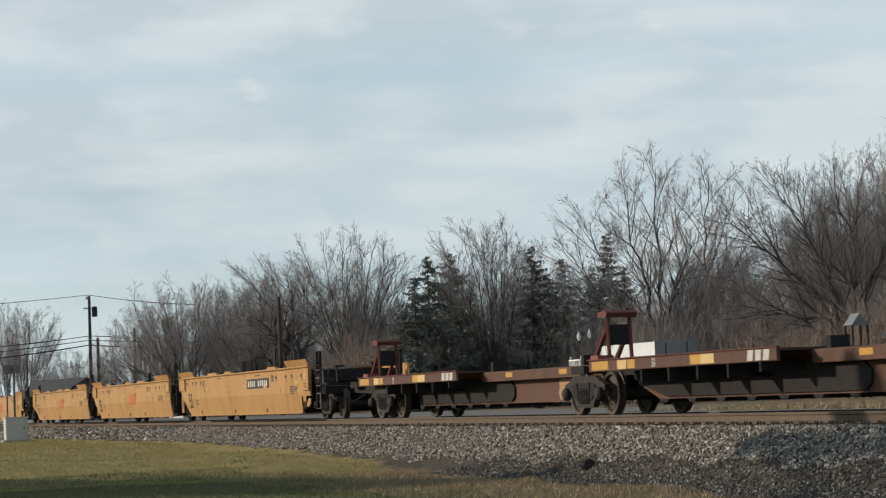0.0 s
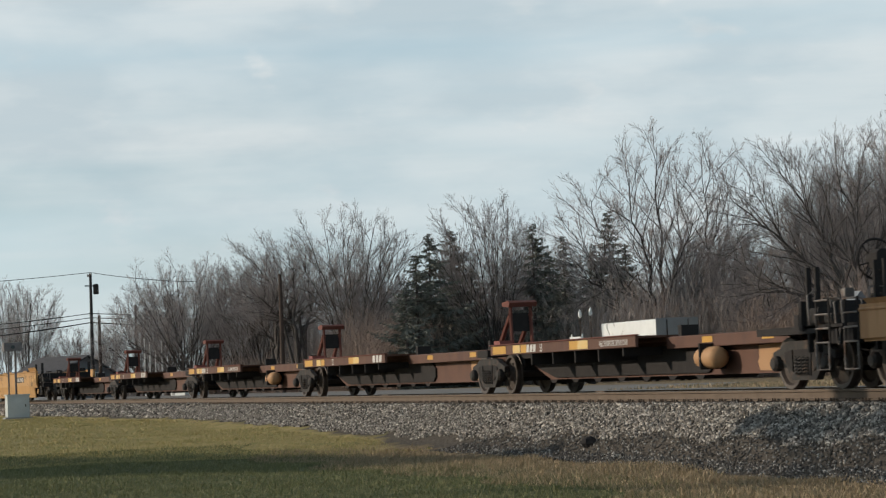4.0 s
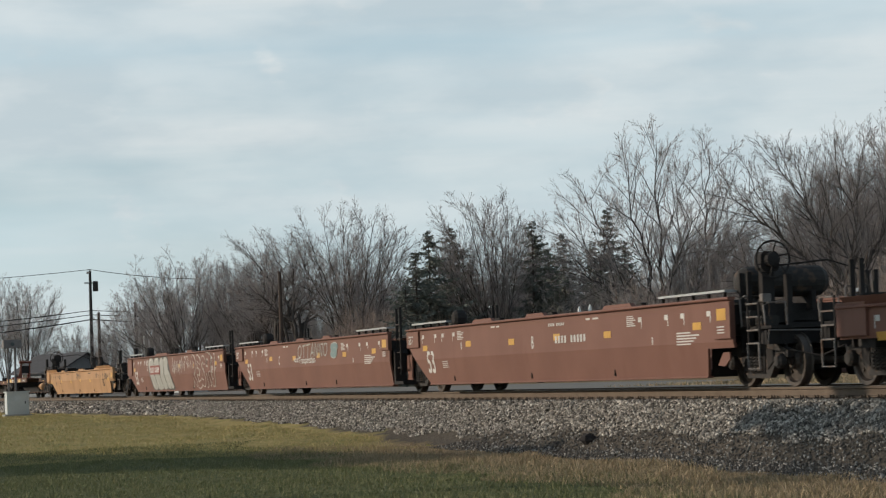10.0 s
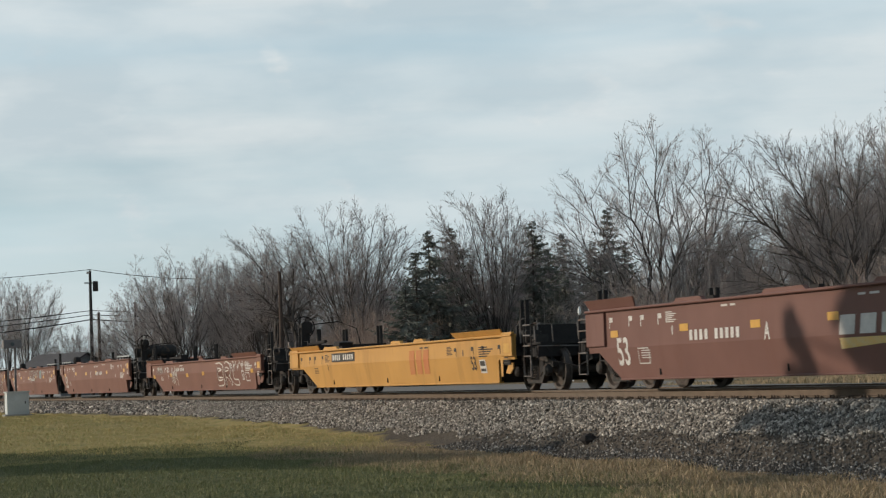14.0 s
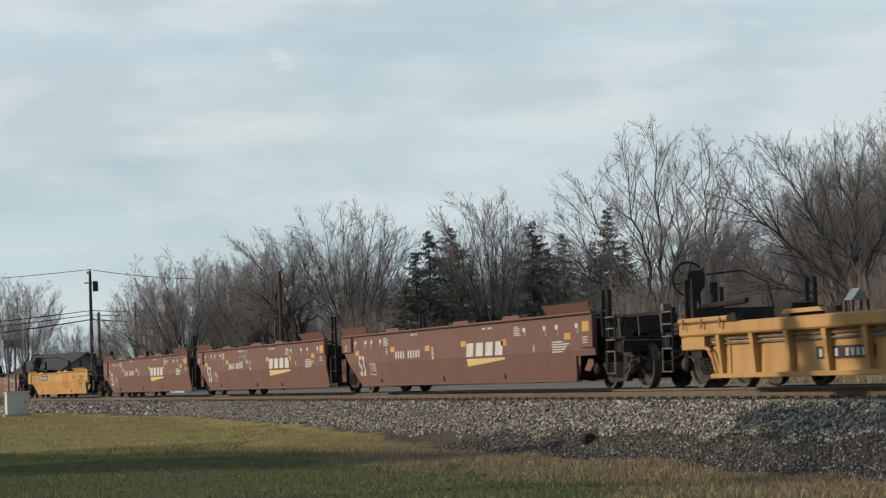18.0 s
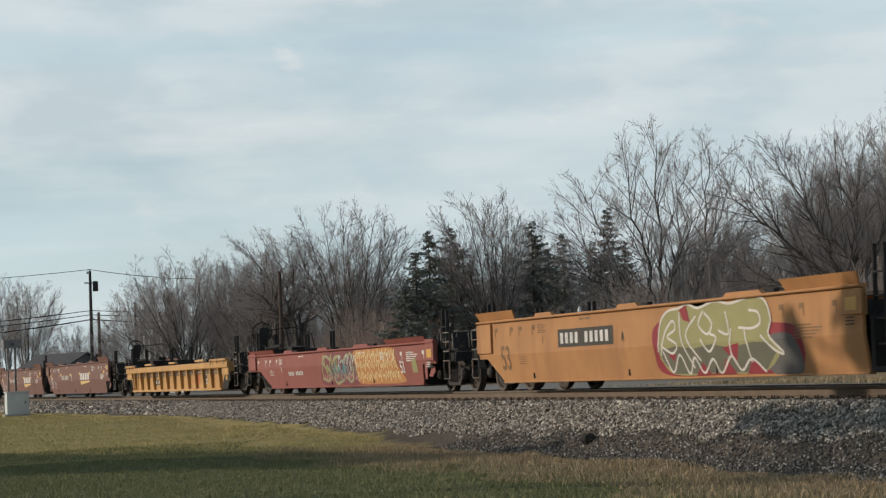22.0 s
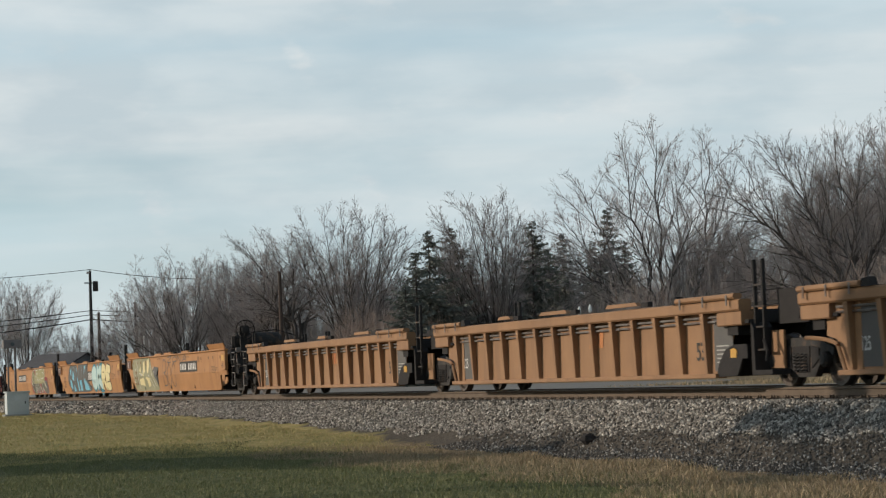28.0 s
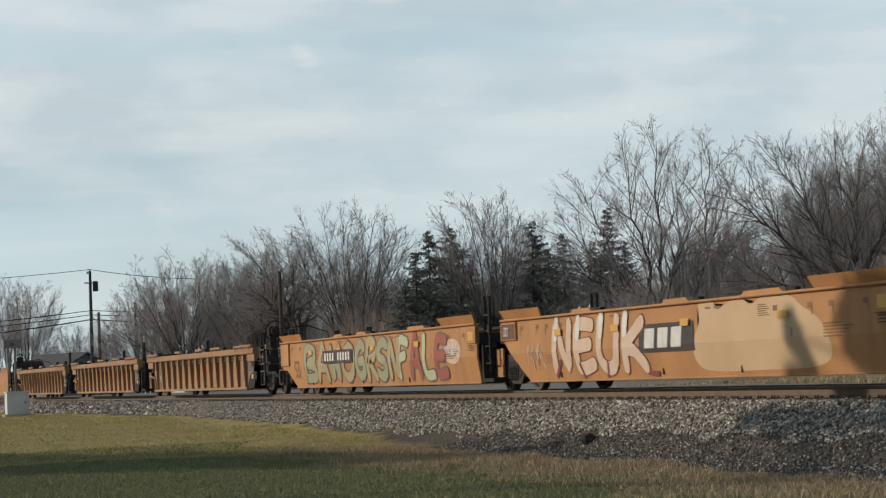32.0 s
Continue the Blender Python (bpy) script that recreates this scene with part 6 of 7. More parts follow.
    for i in range(4):
        x = 3 + (L - 6) * i / 3
        s.box(x, x + 0.3, HALF - 0.35, HALF - 0.05, BRIM, BRIM + 0.16)
    part("locking_gear", s, M_BLACK, car)
    if "front" in brake:
        # black equipment box on the top edge behind the front truck
        part("equipment_box", Shape().slab([(3.2, BRIM + 0.02), (3.7, BRIM + 0.02), (3.85, BRIM + 0.24), (3.3, BRIM + 0.28), (3.15, BRIM + 0.14)], -HALF + 0.4, -HALF + 0.8), M_BLACK, car)
    # posts at the rear end
    if rear == "joined":
        for yy in (-1.33, 1.25):
            for e in (-0.02, 0.30):
                part("guide_post", Shape().box(L + e, L + e + 0.05, yy, yy + 0.06, 0.62, 2.14, 0.01), M_BLACK, car)
        for zz in (0.62, 1.0, 1.34, 1.70):
            part("rung", Shape().box(L, L + 0.36, -1.34, -1.29, zz, zz + 0.03), M_STEEL, car)
        part("hose", Shape().tube([(L + 0.34, -1.34, 0.8), (L + 0.5, -1.36, 0.6), (L + 0.46, -1.36, 0.45)], 0.03, 5), M_BLACK, car)
        s = Shape()
        s.box(L + 0.42, L + 1.5, -1.1, 1.1, 1.05, 1.62)
        part("joint_shroud", s, M_BLACK, car)
        truck(car, L + 1.05)
    else:
        coupler_end(car, L - 0.25, 1, brake if "rear" in brake else "", paint)
        truck(car, L - 0.05)
    if front == "coupled":
        coupler_end(car, 0.25, -1, brake if "front" in brake else "", paint)
        truck(car, 0.42)
    return car, L


def marks(car, L, ink, size53=True, ribbed=False, spots=True, brim=1.50):
    """The small stencils, capacity figures and reflectors along the side."""
    flat = -HALF + 0.145 if ribbed else None
    if size53:
        decal("size_mark", text("53", (1.4 if brim > 1.4 else L - 2.9) if not ribbed else (9.2 if brim < 1.4 else L - 2.3), (0.48 if brim > 1.4 else 0.50) if not ribbed else 0.5, (0.52 if brim > 1.4 else 0.31) if not ribbed else 0.32, 0.85), ink, car, 0.007, None if not ribbed else -HALF + 0.145, "painted size figures")
    if ribbed:
        return
    rows = []
    for x in (1.1, 2.05, 2.6, 3.4):
        rows += [(x, brim - 0.32, 0.03, 0.2), (x + 0.04, brim - 0.21, 0.13, 0.09)]
    for x in (L - 1.0, L - 2.1, L - 2.8, L - 4.0):
        rows += [(x + 0.13, brim - 0.36, 0.03, 0.2), (x, brim - 0.25, 0.13, 0.09)]
    for i in range(6):
        rows += [(3.75, brim - 0.12 - i * 0.035, 0.30 + 0.08 * ((i * 5) % 3), 0.018), (L - 4.55, brim - 0.14 - i * 0.035, 0.30 + 0.06 * ((i * 7) % 3), 0.018)]
    for i in range(5):
        rows.append((L - 2.3, 0.98 - i * 0.05, 0.6 + 0.12 * ((i * 3) % 4), 0.025))
    for i in range(4):
        rows.append((2.55, 0.72 - i * 0.045, 0.42, 0.016))
    rows += [(6.1, brim - 0.10, 0.25, 0.035), (6.45, brim - 0.10, 0.2, 0.035), (L - 6.6, brim - 0.12, 0.22, 0.035), (L - 6.25, brim - 0.12, 0.3, 0.035), (4.0, brim - 0.52, 0.05, 0.16), (L - 3.4, 0.82, 0.05, 0.14)]
    tagged(decal("stencil", rects(rows), ink, car, 0.007, None, "rows of small painted stencils"), kind="stuff")
    if spots:
        for i, x in enumerate((1.15, 4.35, 7.2, 9.9, 12.6, L - 1.6)):
            decal("reflector", rects([(x, brim - 0.5 + 0.03 * (i % 2), 0.36, 0.13)]), M_REFLECT, car, 0.008, None, "yellow reflective strip")


def number_panel(car, x, z, w, h, ground, ink, seed=0, flat=None, off=0.011):
    """The road mark and number, as plain bars on their panel."""
    if ground:
        decal("number_panel", rects([(x, z, w, h)]), ground, car, 0.007, flat, "dark panel behind the car number")
    rnd = random.Random(seed)
    rows, a = [], x + w * 0.05
    for i in range(10):
        bw = w * 0.052
        if i != 4:
            rows.append((a, z + h * 0.2, bw, h * 0.6))
        a += w * 0.091
    tagged(decal("number_bar", rects(rows), ink, car, off, flat, "car number shown as plain bars"), kind="stuff")


def joint_plate(car, ink=None):
    """Dark plate with the axle load at the front end."""
    decal("load_plate", rects([(0.06, 1.12, 0.82, 0.32)]), M_SPINE, car, 0.056, -HALF, "brown plate with load figures")
    decal("load_figures", text("125T", 0.16, 1.19, 0.19, 0.62), ink or M_WHITE, car, 0.060, -HALF)


def emblem(car, x, z, w, h, material, flat=None, off=0.008, n=3):
    """A railway emblem kept as plain slanted bars."""
    bm = bmesh.new()
    for i in range(n):
        a, b = x + i * w / n, w * 0.74 / n
        vs = [bm.verts.new(c) for c in ((a, 0, z), (a + b, 0, z), (a + b + h * 0.2, 0, z + h), (a + h * 0.2, 0, z + h))]
        bm.faces.new(vs)
    decal("emblem", bm, material, car, off, flat, "railway emblem as plain bars")


def spine_unit(q0, q1, label, last=False, first=False, tank=False, words=False):
    """One platform of the spine car: centre sill, wheel deck, hitch over the joint."""
    L = q1 - q0
    car = thing("spine_car", q0, TRACK, 0, label, "railway car", "intermodal train")
    MOVERS.append((car, q0))
    s = Shape()
    s.slab([(0.3, 0.60), (1.3, 0.29), (L - 2.2, 0.29), (L - 1.2, 0.60), (L - 1.2, 1.0), (0.3, 1.0)], -0.42, 0.42)
    part("centre_sill", s, M_SPINE, car)
    s = Shape()
    s.box(0.3, L - 0.9, -0.62, 0.62, 0.95, 1.03, 0.01)
    part("sill_flange", s, M_SPINE, car)
    for side in (-1, 1):
        a, b = sorted((side * 1.3, side * 1.24))
        part("deck_fascia", Shape().box(-0.1, 8.1, a, b, 0.86, 1.08, 0.01), M_SPINE, car)
        a, b = sorted((side * 0.66, side * 0.62))
        part("sill_fascia", Shape().box(8.1, L - 2.2, a, b, 0.80, 1.02, 0.01), M_SPINE, car)
        for i in range(5):
            s = Shape()
            x = 2.4 + 1.25 * i
            a, b = sorted((side * 1.28, side * 0.4))
            s.box(x, x + 0.06, a, b, 0.62 if i < 4 else 0.7, 0.86)
            s.tube([(x + 0.03, side * 1.27, 0.88), (x + 0.03, side * 1.27, 0.72)], 0.012, 4)
            part("deck_bracket", s, M_BLACK, car)
    # Black pan close over the sill; it also fills in the deck's deep shade.
    part("under_pan_shade", Shape().slab([(0.9, 0.5), (1.7, 0.33), (9.5, 0.33), (9.7, 0.45), (9.7, 0.66), (9.35, 0.86), (0.2, 0.86), (0.2, 0.7)], -0.47, 0.47), M_BLACK, car)
    part("wheel_deck", Shape().box(-0.1, 8.1, -1.26, 1.26, 1.03, 1.07), M_SPINE, car)
    part("deck_lip", Shape().box(-0.15, 8.15, -1.33, -1.24, 1.075, 1.10, 0.008), M_HITCH, car)
    for i in range(7):
        x = 1.6 + i * 1.25
        part("sill_foot", Shape().slab([(x, 0.29), (x + 0.1, 0.22), (x + 0.32, 0.22), (x + 0.42, 0.29)], -0.55, 0.55), M_BLACK, car)
    # patches and figures on the deck fascia
    for x, w, m in ((0.05, 0.85, M_REFLECT), (1.35, 0.45, M_PALE), (1.85, 0.35, M_REFLECT), (4.7, 0.45, M_REFLECT), (5.15, 0.55, M_PALE)):
        decal("painted_patch", rects([(x, 0.885, w, 0.17)]), m, car, 0.006, -1.3, "worn yellow and cream paint patch")
    decal("size_mark", text("53", 3.0, 0.89, 0.16, 0.7), M_WHITE, car, 0.006, -1.3)
    if words:
        decal("side_words", text("ALL PURPOSE SPINE CAR", 6.3, 0.91, 0.11, 0.85), M_WHITE, car, 0.006, -1.3)
        emblem(car, 2.2, 0.89, 0.6, 0.16, M_WHITE, -1.3)
    else:
        emblem(car, 7.0, 0.88, 0.9, 0.18, M_WHITE, -1.3)
    for x in (9.7, L - 3.4):
        decal("painted_patch", rects([(x, 0.88, 0.45, 0.11)]), M_REFLECT, car, 0.006, -0.66, "yellow paint patch")
    decal("sill_patch", fill([[(L - 4.0, 0.34), (L - 4.08, 0.5), (L - 3.95, 0.62), (L - 4.02, 0.78), (L - 3.3, 0.80), (L - 2.6, 0.79), (L - 2.5, 0.6), (L - 2.55, 0.36), (L - 3.2, 0.33)]]), M_TAN, car, 0.006, -0.42, "ragged yellow paint patch on the sill")
    if tank:
        t = part("air_tank", Shape().lathe([(0.08, 0), (0.18, 0.06), (0.2, 0.16), (0.2, 0.7), (0.18, 0.8), (0.08, 0.86)], (9.75, -0.72, 0.6), 16, "x"), M_TAN, car, "worn yellow air tank", True)
        part("tank_strap", Shape().box(10.1, 10.16, -0.93, -0.42, 0.39, 0.86), M_BLACK, t)
    # trailer hitch over the front joint
    h = part("hitch", Shape().box(-2.45, -1.35, -0.45, 0.45, 1.08, 1.15), M_HITCH, car, "rusty red trailer hitch")
    for yy in (-0.27, 0.22):
        s = Shape()
        s.tube([(-1.5, yy, 1.1), (-1.56, yy, 1.75), (-1.55, yy, 2.0)], 0.045, 6)
        s.tube([(-1.56, yy, 1.8), (-2.35, yy, 1.12)], 0.06, 6)
        part("hitch_leg", s, M_HITCH, h)
    part("hitch_plate", Shape().slab([(-1.85, 2.0), (-1.42, 1.98), (-1.36, 2.08), (-1.5, 2.13), (-1.9, 2.09)], -0.36, 0.32), M_HITCH, h)
    part("hitch_back", Shape().box(-1.62, -1.57, -0.25, 0.2, 1.42, 1.84), M_BLACK, h)
    part("lamp_box", Shape().box(-1.0, -0.6, -0.9, -0.55, 1.08, 1.2), M_RED, car)
    s = Shape()
    s.box(-2.0, 0.35, -0.35, 0.35, 0.78, 1.05)
    s.box(-1.6, -0.9, -1.1, 1.1, 0.84, 1.0)
    part("joint_casting", s, M_BLACK, car)
    truck(car, -1.1 if not first else 1.2)
    for x in (8.4, L - 2.4):
        part("stop_block", Shape().box(x, x + 0.16, -0.55, -0.2, 1.03, 1.24), M_BLACK, car)
    if first:
        s = Shape()
        s.slab([(-1.9, 0.72), (1.2, 0.62), (1.2, 1.0), (-1.9, 1.0)], -0.9, 0.9)
        part("end_frame", s, M_BLACK, car)
    if last:
        coupler_end(car, L - 0.6, 1, "", M_SPINE)
        truck(car, L - 1.2)
        part("end_deck", Shape().box(L - 2.4, L - 0.3, -1.25, 1.25, 0.9, 1.02), M_BLACK, car)
    return car, L

# ---------------------------------------------------------------- the train, front to rear


def yellow_set():
    for q0, q1, f, r in ((-140.5, -122.0, "coupled", "coupled"), (-117.9, -100.9, "coupled", "joined"), (-99.3, -82.4, "joined", "joined"), (-80.5, -62.4, "joined", "coupled")):
        car, L = well_car(q0, q1, M_YELLOW, "faded yellow smooth sided container well car", f, r, "plates", brake="")
        marks(car, L, M_DARKLET)
        if q0 > -81:
            number_panel(car, 10.4, 1.0, 2.9, 0.3, M_DARKLET, M_WHITE, 3)
        else:
            emblem(car, 8.5, 0.7, 1.6, 0.45, M_ORANGELET)


def spine_set():
    starts = [-58.0, -41.55, -25.3, -8.95, 7.45, 23.0]
    for i in range(5):
        spine_unit(starts[i], starts[i + 1], "brown articulated spine car platform with yellow patches", last=i == 4, first=i == 0, tank=i in (2, 4), words=i in (2, 4))


LOW = 1.18


def single_cars():
    car, L = well_car(24.7, 43.6, M_TAN, "faded yellow smooth sided single well car", style="plates", brake="front", brim=LOW)
    marks(car, L, M_DARKLET, brim=LOW)
    scrawl(car, 3, 9.0, 10.2, 0.8, 1.14, 3, G_CHAR)
    car, L = well_car(107.15, 125.9, M_BROWN, "brown single well car with white graffiti outlines", style="plates", brake="", brim=LOW)
    marks(car, L, M_WHITE, brim=LOW)
    number_panel(car, 5.4, 0.86, 1.6, 0.2, None, M_WHITE, 5)
    scrawl(car, 5, 1.9, 3.0, 0.8, 1.14, 4, G_SILVER)
    scrawl(car, 6, 4.6, 5.6, 0.28, 1.12, 2, G_WHITE, 0.045)
    graffiti(car, "BRL", 8, 12.2, 15.5, 0.3, 1.14, [M_BROWN], G_WHITE, None, 0.14, 0.04)
    scrawl(car, 9, 15.0, 17.0, 0.85, 1.12, 4, G_WHITE)
    decal("route_patch", rects([(16.4, 0.45, 0.5, 0.03), (16.4, 0.7, 0.5, 0.03), (16.4, 0.45, 0.03, 0.28), (16.87, 0.45, 0.03, 0.28)]), M_WHITE, car, 0.008)
    car, L = well_car(129.53, 148.6, M_YELLOW_CLEAN, "bright yellow smooth sided single well car", style="plates", brake="front", brim=LOW)
    marks(car, L, M_DARKLET, spots=False, brim=LOW)
    number_panel(car, 4.45, 0.87, 2.3, 0.24, M_DARKLET, M_WHITE, 2)
    emblem(car, 11.5, 0.45, 1.7, 0.58, M_FADEDRED)
    decal("white_plate", rects([(16.75, 0.42, 0.42, 0.3)]), M_WHITE, car, 0.007, None, "white notice plate")
    tagged(decal("plate_print", rects([(16.8, 0.58, 0.32, 0.11), (16.8, 0.46, 0.32, 0.06)]), M_DARKLET, car, 0.012), kind="stuff")
    car, L = well_car(212.5, 231.4, M_YELLOW, "yellow ribbed single well car", ribbed=True, brake="front", brim=1.14)
    marks(car, L, M_DARKLET, ribbed=True, brim=1.14)
    number_panel(car, 5.1, 0.44, 1.9, 0.2, M_DARKLET, M_WHITE, 4, -HALF + 0.145)
    emblem(car, 12.7, 0.42, 1.0, 0.36, M_ORANGELET, -HALF + 0.145)
    decal("white_plate", rects([(14.5, 0.42, 0.4, 0.34)]), M_WHITE, car, 0.006, -HALF + 0.145, "white notice plate")
    tagged(decal("plate_print", rects([(14.55, 0.58, 0.3, 0.13), (14.55, 0.46, 0.3, 0.06)]), M_DARKLET, car, 0.011, -HALF + 0.145), kind="stuff")
    car, L = well_car(234.4, 253.3, M_RED, "faded red single well car covered in graffiti", style="plates", brake="front", brim=LOW)
    marks(car, L, M_WHITE, spots=False, brim=LOW)
    number_panel(car, 4.7, 0.52, 1.9, 0.2, None, M_WHITE, 6)
    decal("graffiti_cloud", fill([curve([(8.5, 0.27), (8.4, 0.6), (9.0, 1.1), (10.4, 1.14), (11.9, 1.15), (12.1, 0.7), (12.2, 0.27), (10.2, 0.25)], 5, True)]), G_WINE, car, 0.003, None, "dull wine red painted ground")
    decal("graffiti_cloud", fill([curve([(12.3, 0.27), (12.1, 0.5), (12.0, 0.8), (11.9, 1.12), (13.5, 1.15), (15.4, 1.15), (15.6, 0.8), (16.1, 0.5), (16.2, 0.27), (14.2, 0.25)], 5, True)]), G_AMBER, car, 0.0065, None, "amber painted ground")
    graffiti(car, "SEO", 12, 8.6, 11.9, 0.26, 1.14, [], G_SAGE, None, 0.01, 0.035, wild=0.12)
    scrawl(car, 14, 9.2, 12.0, 0.35, 0.85, 7, G_SILVER, 0.035)
    scrawl(car, 15, 10.4, 12.1, 0.6, 1.1, 3, G_MINT, 0.03)
    scrawl(car, 60, 8.6, 10.2, 0.3, 1.1, 2, G_OLIVE, 0.08)
    scrawl(car, 61, 9.6, 11.2, 0.3, 0.9, 4, G_TEAL, 0.05)
    scrawl(car, 62, 8.8, 12.0, 0.3, 0.6, 9, G_PINK, 0.03)
    for k, z in enumerate((0.28, 0.56, 0.82)):
        scrawl(car, 16 + k, 12.1, 15.9 - 0.15 * k, z, z + 0.32, 9, G_CREAM, 0.035)
    decal("green_plate", rects([(17.0, 0.5, 0.4, 0.34)]), G_OLIVE, car, 0.007, None, "dark green notice plate")


def brown_set():
    rows = ((47.1, 64.7, "coupled", "joined"), (66.5, 83.5, "joined", "joined"), (85.1, 103.4, "joined", "coupled"))
    for i, (q0, q1, f, r) in enumerate(rows):
        car, L = well_car(q0, q1, M_BROWN, "brown container well car with a grey walkway", f, r, "walkway", brake="rear tank")
        marks(car, L, M_WHITE)
        if f == "joined":
            decal("load_figures", text("125 T", 0.14, 1.18, 0.2, 0.6), M_WHITE, car, 0.060, -HALF, "painted load figures")
        if i == 0:
            box = (4.2, 8.9, 0.24, 1.5)
            painted(car, box, [[(0.0, 0.78), (0.04, 0.95), (0.15, 1.0), (0.24, 0.94), (0.36, 1.0), (0.5, 0.95), (0.6, 1.0), (0.78, 0.99), (0.84, 0.8), (0.9, 0.5), (0.97, 0.2), (1.0, 0.03), (0.85, 0.0), (0.55, 0.02), (0.3, 0.0), (0.14, 0.03), (0.07, 0.35)]],
                    G_CHAR, 0.009, "dark outline of silver bubble letters", 4)
            for k, lob in enumerate(([(0.02, 0.76), (0.06, 0.94), (0.16, 0.97), (0.24, 0.85), (0.26, 0.4), (0.32, 0.06), (0.17, 0.05), (0.1, 0.35)], [(0.26, 0.85), (0.31, 0.96), (0.42, 0.96), (0.46, 0.8), (0.48, 0.4), (0.55, 0.06), (0.35, 0.05), (0.29, 0.4)],
                                     [(0.48, 0.82), (0.53, 0.95), (0.62, 0.9), (0.64, 0.5), (0.72, 0.08), (0.58, 0.05), (0.51, 0.4)], [(0.64, 0.9), (0.7, 0.97), (0.77, 0.95), (0.82, 0.78), (0.72, 0.6), (0.86, 0.55), (0.93, 0.25), (0.97, 0.06), (0.8, 0.04), (0.74, 0.1), (0.67, 0.5)])):
                painted(car, box, [lob], G_SILVER, 0.013 + 0.001 * k, "silver bubble letter", 4)
            painted_lines(car, box, [[(0.05, 0.7), (0.08, 0.9), (0.15, 0.93)], [(0.29, 0.8), (0.33, 0.92), (0.4, 0.92)], [(0.52, 0.8), (0.55, 0.9)], [(0.68, 0.85), (0.72, 0.93)], [(0.14, 0.3), (0.2, 0.12)], [(0.36, 0.3), (0.4, 0.12)], [(0.76, 0.4), (0.82, 0.15)]], G_WHITE, 0.02, 0.05, "white highlight strokes")
            decal("number_panel", rects([(4.7, 0.84, 1.9, 0.34)]), M_RED, car, 0.036)
            number_panel(car, 4.7, 0.84, 1.9, 0.34, None, M_WHITE, 3, None, 0.040)
            scrawl(car, 22, 8.9, 10.5, 0.7, 1.4, 4, G_WHITE)
            scrawl(car, 26, 10.5, 12.2, 0.9, 1.4, 3, G_WHITE)
            graffiti(car, "RESRU", 23, 12.2, 16.0, 0.24, 1.5, [M_BROWN], G_WHITE, None, 0.2, 0.035, wild=0.1)
        if i == 1:
            graffiti(car, "OTTANNO", 24, 7.8, 11.1, 1.02, 1.46, [], G_SILVER, None, 0.01, 0.018)
            decal("side_words", text("Transportation", 7.95, 0.90, 0.19, 1.12), M_WHITE, car, 0.014, None, "white painted word")
            number_panel(car, 7.35, 0.90, 0.62, 0.2, None, M_WHITE, 3)
            decal("unit_letter", text("C", 5.5, 0.9, 0.26, 0.7), M_WHITE, car, 0.008)
            graffiti(car, "S", 25, 11.35, 12.15, 0.97, 1.45, [G_SMOKE], G_SILVER, None, 0.13, 0.022)
        if i == 2:
            number_panel(car, 9.6, 1.3, 1.0, 0.1, None, M_WHITE, 3)
            number_panel(car, 9.9, 0.92, 1.9, 0.24, None, M_WHITE, 3)
            decal("unit_letter", text("B", 8.6, 0.9, 0.26, 0.7), M_WHITE, car, 0.008)


def maroon_set():
    for i, (q0, q1, f, r) in enumerate(((152.9, 170.4, "coupled", "joined"), (172.0, 188.9, "joined", "joined"), (190.7, 208.7, "joined", "coupled"))):
        car, L = well_car(q0, q1, M_MAROON, "red brown container well car with a pale railway emblem", f, r, "plates", brake="")
        marks(car, L, M_WHITE)
        if f == "joined":
            decal("load_figures", text("125 T", 0.3, 1.14, 0.15, 0.62), M_WHITE, car, 0.060, -HALF, "painted load figures")
        number_panel(car, 4.65, 0.80, 2.3, 0.3, None, M_WHITE, 3)
        emblem(car, 10.25, 0.80, 2.6, 0.30, M_WHITE, n=4)
        bm = bmesh.new()
        bm.faces.new([bm.verts.new(c) for c in ((10.25, 0, 0.58), (12.8, 0, 0.70), (12.8, 0, 0.75), (10.25, 0, 0.75))])
        decal("emblem_wedge", bm, M_PALE, car, 0.008, None, "pale wedge under the emblem")
        decal("unit_letter", text("ACB"[i], 7.7, 0.80, 0.3, 0.7), M_WHITE, car, 0.008)
        decal("white_frame", rects([(2.4, 0.48, 0.5, 0.02), (2.4, 0.76, 0.5, 0.02), (2.4, 0.48, 0.02, 0.3), (2.88, 0.48, 0.02, 0.3)]), M_WHITE, car, 0.009)
        if i == 1:
            graffiti(car, "ZERO", 31, 6.2, 7.6, 1.02, 1.44, [], G_SILVER, None, 0.01, 0.018)


